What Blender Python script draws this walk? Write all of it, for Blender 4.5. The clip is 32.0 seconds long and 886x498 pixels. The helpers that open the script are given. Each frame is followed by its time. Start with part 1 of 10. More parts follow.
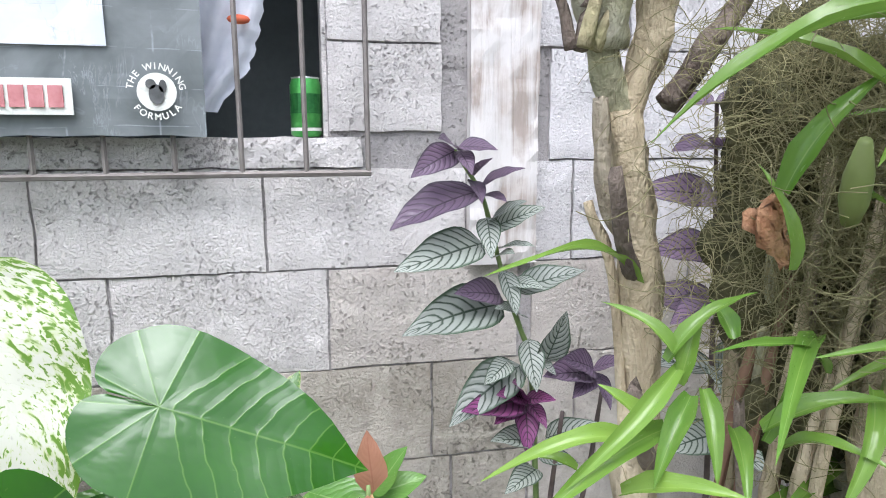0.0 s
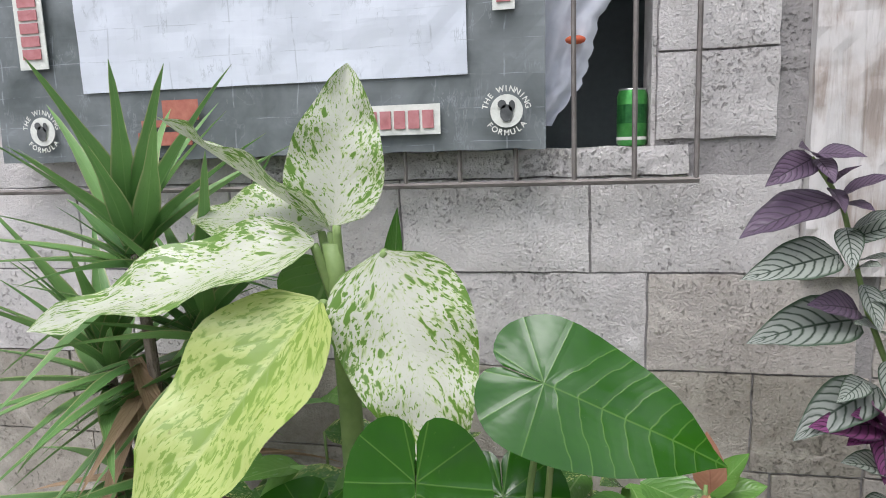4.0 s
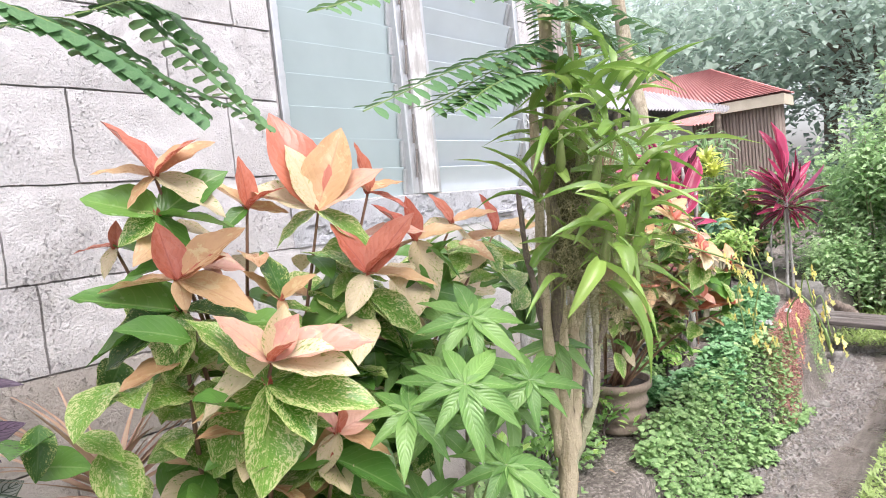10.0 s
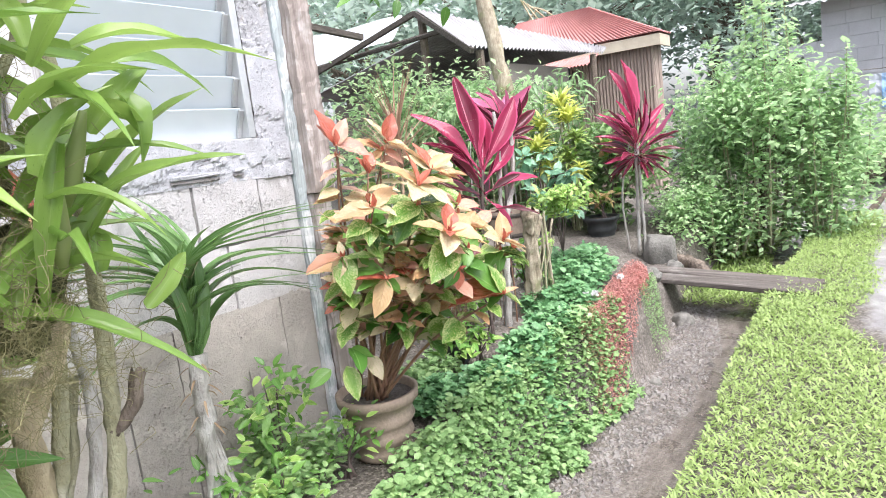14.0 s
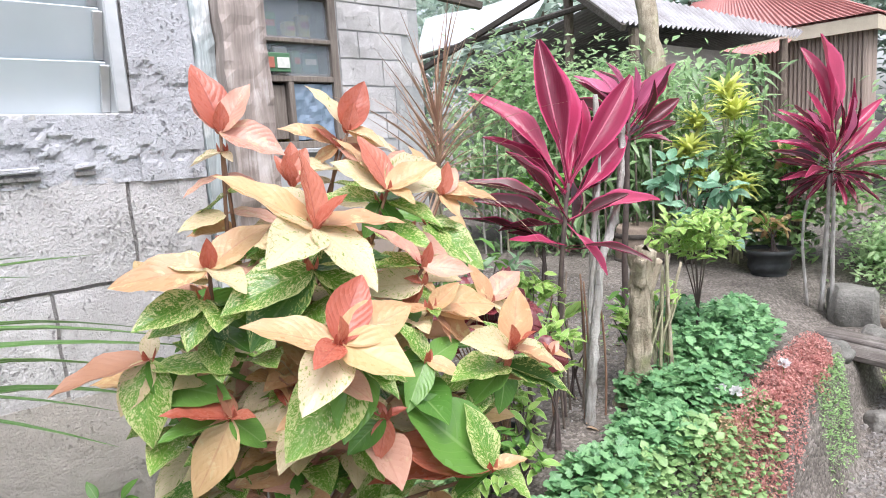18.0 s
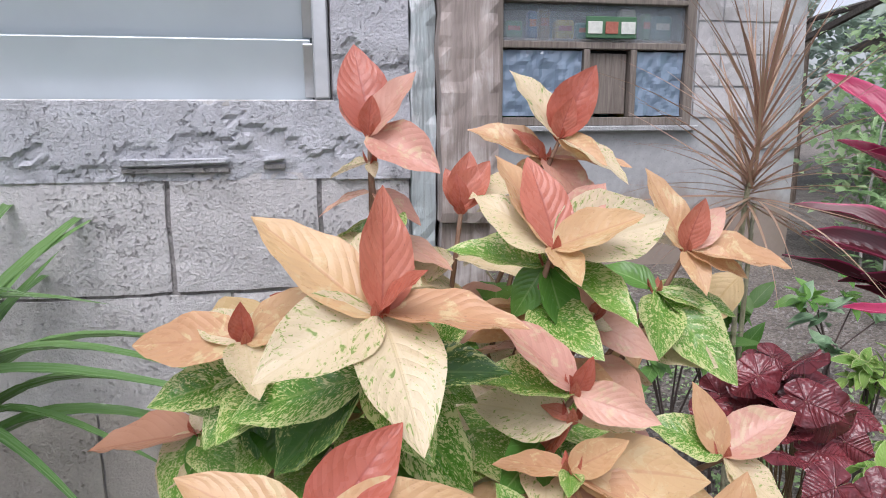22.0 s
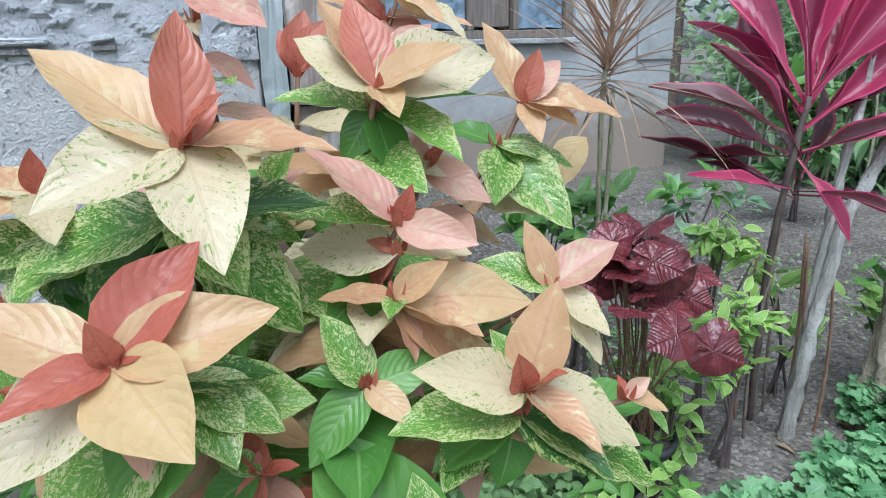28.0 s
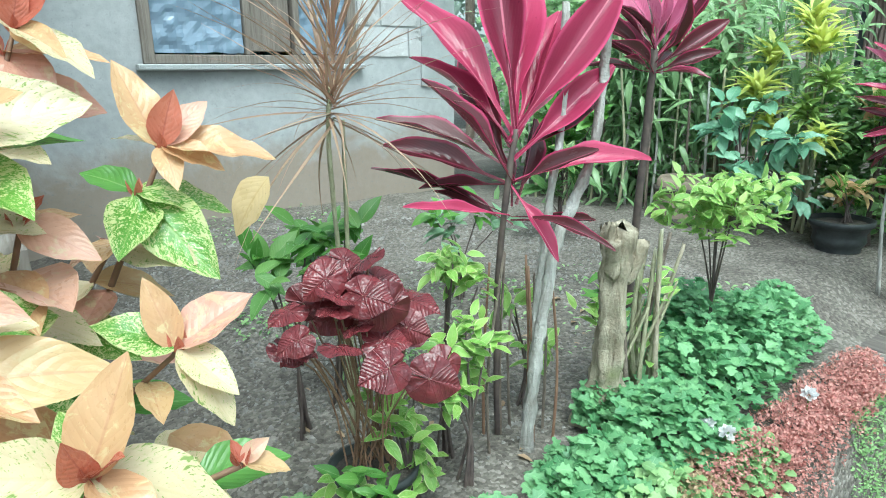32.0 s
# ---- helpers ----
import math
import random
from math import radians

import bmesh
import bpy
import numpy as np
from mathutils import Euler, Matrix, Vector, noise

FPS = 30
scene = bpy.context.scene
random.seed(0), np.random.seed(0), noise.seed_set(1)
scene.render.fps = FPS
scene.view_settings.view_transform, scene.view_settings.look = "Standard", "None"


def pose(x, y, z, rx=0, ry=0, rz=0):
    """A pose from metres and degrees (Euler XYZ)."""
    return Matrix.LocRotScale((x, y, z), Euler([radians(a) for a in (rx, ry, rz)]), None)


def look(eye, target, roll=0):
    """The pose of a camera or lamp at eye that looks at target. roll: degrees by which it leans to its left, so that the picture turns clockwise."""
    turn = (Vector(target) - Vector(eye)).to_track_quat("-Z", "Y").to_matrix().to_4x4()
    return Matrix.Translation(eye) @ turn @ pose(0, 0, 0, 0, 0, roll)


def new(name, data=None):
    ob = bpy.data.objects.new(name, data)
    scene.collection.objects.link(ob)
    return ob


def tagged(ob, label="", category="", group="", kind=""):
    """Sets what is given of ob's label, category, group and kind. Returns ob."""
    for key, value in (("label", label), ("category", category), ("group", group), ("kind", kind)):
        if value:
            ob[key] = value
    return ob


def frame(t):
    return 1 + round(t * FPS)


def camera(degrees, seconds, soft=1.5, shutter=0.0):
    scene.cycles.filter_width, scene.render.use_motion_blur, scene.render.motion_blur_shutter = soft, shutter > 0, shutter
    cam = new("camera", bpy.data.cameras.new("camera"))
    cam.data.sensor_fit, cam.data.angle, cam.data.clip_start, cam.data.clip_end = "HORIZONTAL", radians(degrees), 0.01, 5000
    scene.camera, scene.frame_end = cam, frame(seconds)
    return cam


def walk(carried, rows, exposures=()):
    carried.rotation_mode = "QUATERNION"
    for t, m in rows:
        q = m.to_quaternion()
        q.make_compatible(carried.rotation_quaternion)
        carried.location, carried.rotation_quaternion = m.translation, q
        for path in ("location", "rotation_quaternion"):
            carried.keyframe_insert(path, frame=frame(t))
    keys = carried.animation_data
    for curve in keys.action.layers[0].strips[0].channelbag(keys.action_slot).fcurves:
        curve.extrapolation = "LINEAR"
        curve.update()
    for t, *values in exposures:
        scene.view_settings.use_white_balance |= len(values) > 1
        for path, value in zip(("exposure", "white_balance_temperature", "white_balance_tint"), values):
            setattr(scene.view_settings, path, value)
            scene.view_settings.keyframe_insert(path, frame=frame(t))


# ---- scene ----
cam = camera(69.0, 32.0, 1.0)
# seconds, place, heading, pitch and roll
ROWS = [
    (0, -0.0004, 0.0015, 1.3004, -12.30, -9.56, 0.02),
    (0.5, -0.0262, -0.0107, 1.3054, -7.62, -9.76, 0.70),
    (1, -0.0591, -0.0295, 1.3033, -2.01, -9.39, 0.24),
    (1.5, -0.0771, -0.0403, 1.3050, 2.32, -9.19, 0.46),
    (2, -0.0905, -0.0588, 1.3092, 5.05, -9.34, 0.40),
    (2.5, -0.1033, -0.0530, 1.3120, 6.71, -9.45, 0.70),
    (4.5, -0.1111, -0.0753, 1.3166, 11.30, -8.96, 1.80),
    (5, -0.0762, -0.0734, 1.3158, 8.97, -8.92, 2.69),
    (5.5, 0.0108, -0.0527, 1.3123, 2.05, -9.02, 3.29),
    (6, 0.0999, -0.0406, 1.2984, -7.24, -9.93, 2.29),
    (6.5, 0.1468, -0.0443, 1.3190, -16.71, -6.39, 3.45),
    (7, 0.1452, -0.0779, 1.3620, -21.61, -2.91, 3.17),
    (7.5, 0.1463, -0.1134, 1.3824, -24.78, -0.91, 4.80),
    (8, 0.1744, -0.1597, 1.3706, -30.05, -1.36, 5.64),
    (8.5, 0.2444, -0.2029, 1.3795, -38.07, -0.49, 5.71),
    (9, 0.3401, -0.2618, 1.3751, -42.10, 0.21, 6.86),
    (9.5, 0.4204, -0.3287, 1.3472, -43.23, -1.48, 5.21),
    (10, 0.4872, -0.3792, 1.3344, -48.26, -3.66, 6.02),
    (10.5, 0.5769, -0.3767, 1.3250, -58.00, -5.43, 7.19),
    (11, 0.7276, -0.3665, 1.3296, -66.89, -6.95, 7.33),
    (11.5, 0.8189, -0.3918, 1.3287, -68.22, -7.75, 8.92),
    (12, 0.9574, -0.4688, 1.3202, -63.66, -6.99, 7.49),
    (12.5, 1.0447, -0.4784, 1.3086, -62.39, -7.74, 8.82),
    (13, 1.1885, -0.4032, 1.3034, -60.00, -9.32, 9.76),
    (13.5, 1.2861, -0.4029, 1.2868, -57.58, -10.39, 10.55),
    (14, 1.4470, -0.4635, 1.3001, -56.13, -9.25, 6.83),
    (14.5, 1.5461, -0.4836, 1.2963, -55.07, -7.12, 6.62),
    (16.5, 2.0939, -0.3493, 1.2988, -49.20, -5.90, 3.31),
    (17, 2.1823, -0.3136, 1.2863, -47.98, -7.23, 3.36),
    (17.5, 2.3526, -0.1978, 1.3054, -47.19, -7.92, 4.95),
    (18, 2.4654, -0.1293, 1.2865, -41.88, -8.83, 3.58),
    (18.5, 2.5797, -0.1201, 1.3014, -32.01, -9.72, 1.99),
    (19, 2.6196, -0.0928, 1.2975, -25.81, -9.91, 1.07),
    (19.5, 2.6285, -0.0159, 1.3128, -25.36, -10.01, -0.12),
    (20, 2.6568, 0.0390, 1.3343, -24.92, -10.19, 0.02),
    (20.5, 2.7399, 0.0576, 1.3543, -17.57, -8.92, -1.93),
    (21, 2.8185, 0.0759, 1.3590, -12.68, -9.26, -1.48),
    (21.5, 2.8363, 0.0794, 1.3610, -10.54, -9.65, -0.05),
    (22, 2.8561, 0.0962, 1.3462, -10.25, -10.72, 0.29),
    (22.5, 2.8521, 0.0918, 1.3340, -11.03, -12.48, -0.13),
    (23, 2.8685, 0.1010, 1.3226, -11.10, -13.44, 1.07),
    (23.5, 2.8682, 0.0904, 1.3199, -11.58, -14.06, 1.54),
    (24, 2.8764, 0.0840, 1.3067, -11.91, -14.25, 1.59),
    (24.5, 2.8790, 0.0743, 1.2989, -12.79, -15.30, 1.92),
    (25, 2.8886, 0.0726, 1.2890, -13.29, -16.36, 2.77),
    (25.5, 2.8788, 0.0691, 1.2806, -14.35, -17.46, 2.43),
    (27.5, 2.9009, 0.0576, 1.2535, -15.10, -16.84, 0.65),
    (28, 2.9254, 0.0661, 1.2571, -19.01, -16.66, 1.54),
    (28.5, 2.9364, 0.0673, 1.2568, -25.04, -16.28, 0.10),
    (29, 2.9324, 0.0716, 1.2724, -30.70, -14.95, 0.69),
    (29.5, 2.9319, 0.0602, 1.2710, -36.60, -15.33, -0.12),
    (30, 2.9732, 0.0506, 1.2653, -40.24, -16.09, 1.46),
    (30.5, 3.0309, 0.0357, 1.2672, -40.17, -17.03, 1.32),
    (31, 3.0809, 0.0297, 1.2639, -37.73, -17.82, 0.88),
    (31.5, 3.1136, 0.0188, 1.2666, -36.02, -16.97, 0.99),
    (32, 3.1211, 0.0066, 1.2750, -34.52, -15.13, 0.69),
]
walk(cam, [(t, pose(x, y, z, 90 + pitch, roll, yaw)) for t, x, y, z, yaw, pitch, roll in ROWS], [(0,1.25,5950,13),(1,.94,6000,12),(2,.86,6050,12),(4.5,.6,6200,13),(5,.6,6200,13),(6,.7,6150,17),(6.5,1.28,6200,18),(7,1.36,6100,14),(8,1.3,6100,14),(9,1.15,6150,12),(10,1.36,6400,17),(11,1.55,6050,17),(12,1.54,6100,18),(13,1.52,6150,17),(14,1.5,6300,14),(17,1.25,6300,14),(18,1.22,6200,14),(19,.95,6150,17),(20,.8,6150,17),(21,.62,6100,17),(22,.6,6100,17),(23,.47,6100,17),(24,.42,6000,15),(25,.55,5800,10),(28,.68,5400,4),(30,1.1,5450,-8),(31,1.17,5650,-10),(32,1.2,5600,-11)])

# ---- world and light: a bright overcast day ----
world = bpy.data.worlds.new("overcast_sky")
scene.world = world
world.use_nodes = True
wn = world.node_tree
sky = wn.nodes.new("ShaderNodeTexSky")
sky.sky_type, sky.sun_disc = "NISHITA", False
sky.sun_elevation, sky.sun_rotation = radians(64), radians(200)
sky.dust_density, sky.ozone_density, sky.air_density = 4.0, 1.0, 1.0
wbg = wn.nodes["Background"]
wbg.inputs["Strength"].default_value = 0.15
soften = wn.nodes.new("ShaderNodeHueSaturation")
soften.inputs["Saturation"].default_value = 0.35
wn.links.new(sky.outputs[0], soften.inputs["Color"])
wn.links.new(soften.outputs[0], wbg.inputs["Color"])
sun = new("sun", bpy.data.lights.new("sun", "SUN"))
sun.data.energy, sun.data.angle, sun.data.color = 1.4, radians(45), (1.0, 0.97, 0.93)
sun.matrix_world = look((0, 0, 10), (1.6, 4.6, 0))


# ---- materials ----
class Mat:
    """A node material with short helpers."""

    def __init__(self, name, rough=0.7, metal=0.0, spec=0.4):
        self.m = bpy.data.materials.new(name)
        self.m.use_nodes = True
        self.t = self.m.node_tree
        self.p = self.t.nodes["Principled BSDF"]
        self.out = self.t.nodes["Material Output"]
        self.p.inputs["Roughness"].default_value = rough
        self.p.inputs["Metallic"].default_value = metal
        self.p.inputs["Specular IOR Level"].default_value = spec

    def n(self, kind, **kw):
        nd = self.t.nodes.new("ShaderNode" + kind)
        for k, v in kw.items():
            nd.inputs[k.replace("_", " ")].default_value = v
        return nd

    def link(self, a, b):
        self.t.links.new(a, b)

    def coord(self, which="Object"):
        return self.n("TexCoord").outputs[which]

    def noise(self, scale, detail=4.0, vec=None, dist=0.0, rough=0.55):
        nd = self.n("TexNoise", Scale=scale, Detail=detail, Distortion=dist, Roughness=rough)
        self.link(vec if vec is not None else self.coord(), nd.inputs["Vector"])
        return nd.outputs["Fac"]

    def ramp(self, fac, stops):
        nd = self.n("ValToRGB")
        els = nd.color_ramp.elements
        while len(els) < len(stops):
            els.new(0.5)
        for e, (pos, col) in zip(els, stops):
            e.position, e.color = pos, (*col, 1) if len(col) == 3 else col
        self.link(fac, nd.inputs["Fac"])
        return nd.outputs["Color"]

    def mix(self, fac, a, b, mode="MIX"):
        nd = self.t.nodes.new("ShaderNodeMix")
        nd.data_type, nd.blend_type = "RGBA", mode
        for sock, v in ((nd.inputs[0], fac), (nd.inputs[6], a), (nd.inputs[7], b)):
            if hasattr(v, "is_output"):
                self.link(v, sock)
            elif isinstance(v, (int, float)):
                sock.default_value = v
            else:
                sock.default_value = (*v, 1)
        return nd.outputs[2]

    def math(self, op, a, b=0.0, clamp=False):
        nd = self.t.nodes.new("ShaderNodeMath")
        nd.operation, nd.use_clamp = op, clamp
        for sock, v in zip(nd.inputs, (a, b)):
            if hasattr(v, "is_output"):
                self.link(v, sock)
            else:
                sock.default_value = v
        return nd.outputs[0]

    def color(self, c):
        if hasattr(c, "is_output"):
            self.link(c, self.p.inputs["Base Color"])
        else:
            self.p.inputs["Base Color"].default_value = (*c, 1)

    def bump(self, h, strength=0.3, dist=0.01):
        nd = self.n("Bump", Strength=strength, Distance=dist)
        self.link(h, nd.inputs["Height"])
        self.link(nd.outputs[0], self.p.inputs["Normal"])

    def random(self):
        return self.n("ObjectInfo").outputs["Random"]

    def island(self):
        return self.n("NewGeometry").outputs["Random Per Island"]

    def world(self):
        return self.n("NewGeometry").outputs["Position"]


def leaf_mat(name, base, alt, vein, vein_amt=0.5, veins=9.0, slant=3.0, speck=None, speck_at=0.55, speck_scale=14.0,
             rough=0.38, edge=None, mid=None, island=False, translucent=0.3, stretch=1.7, amount=1.0, side_amt=0.28, relief=0.3, rib_from=0.0, vein_w=0.09, streak=0.0, halo=None):
    """A leaf: two tones, midrib and side veins on its own length, blotches, an edge, light through the blade."""
    m = Mat(name, rough, 0.0, 0.45)
    uv = m.n("TexCoord").outputs["UV"]
    sep = m.n("SeparateXYZ")
    m.link(uv, sep.inputs[0])
    u = m.math("MULTIPLY", m.math("ABSOLUTE", m.math("SUBTRACT", sep.outputs[0], 0.5)), 2.0)
    v = sep.outputs[1]
    rnd = m.island() if island else m.random()
    shift = m.n("CombineXYZ")
    m.link(m.math("MULTIPLY", rnd, 37.0), shift.inputs[2])
    add = m.t.nodes.new("ShaderNodeVectorMath")
    m.link(uv, add.inputs[0])
    m.link(shift.outputs[0], add.inputs[1])
    vec = add.outputs[0]
    big = m.noise(2.2, 2.0, vec)
    tone = m.math("ADD", m.math("MULTIPLY", rnd, 0.75), m.math("MULTIPLY", big, 0.5))
    col = m.mix(m.math("MULTIPLY", m.math("SUBTRACT", tone, 0.15), amount, True), base, alt)
    if speck and streak:
        place = m.n("CombineXYZ")
        m.link(m.math("MULTIPLY", u, 0.75), place.inputs[0])
        m.link(m.math("MULTIPLY", m.math("SUBTRACT", v, m.math("MULTIPLY", u, 0.22)), stretch * 2.0), place.inputs[1])
        m.link(m.math("ADD", m.math("MULTIPLY", rnd, 37.0), m.math("MULTIPLY", m.math("GREATER_THAN", sep.outputs[0], 0.5), 5.0)), place.inputs[2])
        fine = m.noise(speck_scale, 3.0, place.outputs[0], 0.6, 0.5)
        wide = m.noise(speck_scale * 0.36, 4.0, place.outputs[0], 0.55, 0.4)
        rim = m.math("MULTIPLY", m.math("SUBTRACT", u, 0.45), streak)
        both = m.math("ADD", m.math("MAXIMUM", fine, m.math("SUBTRACT", wide, 0.015)), rim)
        col = m.mix(m.math("MULTIPLY", m.math("SUBTRACT", both, speck_at - 0.06), 9.0, True), col, halo)
        col = m.mix(m.math("MULTIPLY", m.math("SUBTRACT", both, speck_at), 22.0, True), col, speck)
    elif speck:
        mp = m.n("Mapping")
        mp.inputs["Scale"].default_value = (1.0, stretch, 1.0)
        m.link(vec, mp.inputs["Vector"])
        sp = m.noise(speck_scale, 5.0, mp.outputs[0], 0.6, 0.7)
        edge_push = m.math("MULTIPLY", m.noise(1.7, 1.0, vec), 0.3)
        f = m.math("MULTIPLY", m.math("SUBTRACT", m.math("ADD", sp, edge_push), speck_at + 0.13), 14.0, True)
        col = m.mix(f, col, speck)
    sway = m.math("MULTIPLY", m.math("SUBTRACT", m.noise(5.0, 2.0, vec), 0.5), 0.5)
    arc = m.math("MULTIPLY", m.math("POWER", u, 1.35), -slant)
    line = m.math("FRACT", m.math("ADD", m.math("ADD", m.math("MULTIPLY", v, veins), arc), sway))
    tri = m.math("ABSOLUTE", m.math("SUBTRACT", line, 0.5))
    side = m.math("MULTIPLY", m.math("SUBTRACT", vein_w, tri), 1.2 / vein_w, True)
    rib = m.math("MULTIPLY", m.math("SUBTRACT", 0.07, u), 22.0, True)
    if rib_from:
        rib = m.math("MULTIPLY", rib, m.math("GREATER_THAN", v, rib_from))
    lines = m.math("MAXIMUM", m.math("MULTIPLY", side, side_amt), rib)
    col = m.mix(m.math("MULTIPLY", lines, vein_amt), col, vein)
    if mid:
        col = m.mix(m.math("MULTIPLY", m.math("SUBTRACT", 0.55, u), 2.2, True), col, mid)
    if edge:
        col = m.mix(m.math("MULTIPLY", m.math("SUBTRACT", u, 0.82), 8.0, True), col, edge)
    col = m.mix(m.math("MULTIPLY", m.math("SUBTRACT", m.noise(30.0, 2.0, vec), 0.66), 5.0, True), col, [c * 0.55 for c in base])
    m.color(col)
    m.link(m.math("ADD", m.math("MULTIPLY", m.noise(6.0, 2.0, vec), 0.3), rough - 0.15), m.p.inputs["Roughness"])
    puff = m.math("MULTIPLY", m.math("POWER", m.math("MULTIPLY", tri, 2.0), 0.5), 0.6)
    m.bump(m.math("ADD", m.math("SUBTRACT", puff, m.math("MULTIPLY", rib, 0.5)), m.math("MULTIPLY", m.noise(20.0, 2.0, vec), 0.25)), relief, 0.006)
    tr = m.n("BsdfTranslucent")
    m.link(col, tr.inputs["Color"])
    mx = m.n("MixShader", Fac=translucent)
    m.link(m.p.outputs[0], mx.inputs[1])
    m.link(tr.outputs[0], mx.inputs[2])
    m.link(mx.outputs[0], m.out.inputs["Surface"])
    return m.m


def heart_leaf_material(name, base, alt, vein, lobe, width, relief=0.22):
    """A glossy heart leaf: veins fan out from the stalk, then branch from the midrib."""
    m = Mat(name, 0.2, 0.0, 0.5)
    uv = m.n("TexCoord").outputs["UV"]
    sep = m.n("SeparateXYZ")
    m.link(uv, sep.inputs[0])
    x = m.math("MULTIPLY", m.math("ABSOLUTE", m.math("SUBTRACT", sep.outputs[0], 0.5)), width)
    y = m.math("SUBTRACT", m.math("MULTIPLY", sep.outputs[1], 1.0 + lobe), lobe)
    far = m.math("SQRT", m.math("ADD", m.math("MULTIPLY", x, x), m.math("MULTIPLY", y, y)))
    turn = m.math("FRACT", m.math("ADD", m.math("DIVIDE", m.math("ARCTAN2", y, x), 0.72), 0.40))
    fan = m.math("MULTIPLY", m.math("ABSOLUTE", m.math("SUBTRACT", turn, 0.5)), m.math("MULTIPLY", far, 0.72))
    fan = m.math("ADD", fan, m.math("MULTIPLY", m.math("GREATER_THAN", y, m.math("MULTIPLY", x, 0.62)), 1.0))
    y = m.math("ADD", y, m.math("MULTIPLY", m.math("SUBTRACT", m.noise(5.0, 2.0, uv), 0.5), 0.07))
    rise = m.math("SUBTRACT", y, m.math("MULTIPLY", m.math("POWER", x, 1.15), 0.75))
    step = m.math("ABSOLUTE", m.math("SUBTRACT", m.math("FRACT", m.math("DIVIDE", rise, 0.125)), 0.5))
    side = m.math("ADD", m.math("MULTIPLY", step, 0.11), m.math("MULTIPLY", m.math("LESS_THAN", rise, 0.02), 1.0))
    mid = m.math("ADD", m.math("MULTIPLY", x, 0.8), m.math("MULTIPLY", m.math("LESS_THAN", y, 0.0), 1.0))
    near = m.math("MINIMUM", m.math("MINIMUM", fan, side), mid)
    lines = m.math("MULTIPLY", m.math("SUBTRACT", 0.0055, near), 260.0, True)
    tone = m.math("ADD", m.math("MULTIPLY", m.noise(3.0, 3.0, uv), 0.8), m.math("MULTIPLY", m.random(), 0.3))
    col = m.mix(m.math("SUBTRACT", tone, 0.1, True), base, alt)
    col = m.mix(m.math("MULTIPLY", lines, 0.30), col, vein)
    rim = m.math("MULTIPLY", m.math("SUBTRACT", m.noise(34.0, 2.0, uv), 0.70), 6.0, True)
    col = m.mix(rim, col, [c * 0.5 for c in vein])
    m.color(col)
    m.link(m.math("ADD", m.math("MULTIPLY", m.noise(7.0, 2.0, uv), 0.25), 0.08), m.p.inputs["Roughness"])
    puff = m.math("POWER", m.math("MULTIPLY", m.math("MINIMUM", near, 0.03), 33.0, True), 0.5)
    m.bump(m.math("ADD", m.math("MULTIPLY", puff, 0.5), m.math("MULTIPLY", m.noise(7.0, 2.0, uv), 0.9)), relief, 0.008)
    tr = m.n("BsdfTranslucent")
    m.link(col, tr.inputs["Color"])
    mx = m.n("MixShader", Fac=0.12)
    m.link(m.p.outputs[0], mx.inputs[1])
    m.link(tr.outputs[0], mx.inputs[2])
    m.link(mx.outputs[0], m.out.inputs["Surface"])
    return m.m


def plain(name, a, b, scale=8.0, rough=0.75, metal=0.0, bump=0.3, fine=60.0, dist=0.008, spec=0.35, jitter=0.0):
    """A surface in two tones with grain and relief."""
    m = Mat(name, rough, metal, spec)
    vec = m.coord()
    if jitter:
        sh = m.n("CombineXYZ")
        m.link(m.math("MULTIPLY", m.random(), 23.0), sh.inputs[0])
        ad = m.t.nodes.new("ShaderNodeVectorMath")
        m.link(vec, ad.inputs[0])
        m.link(sh.outputs[0], ad.inputs[1])
        vec = ad.outputs[0]
    f = m.noise(scale, 5.0, vec)
    g = m.noise(fine, 4.0, vec)
    col = m.ramp(m.math("ADD", m.math("MULTIPLY", f, 0.65), m.math("MULTIPLY", g, 0.35)), [(0.32, a), (0.68, b)])
    if jitter:
        col = m.mix(m.math("MULTIPLY", m.random(), jitter), col, [c * 0.6 for c in a])
    m.color(col)
    m.bump(m.math("ADD", f, m.math("MULTIPLY", g, 0.6)), bump, dist)
    return m.m


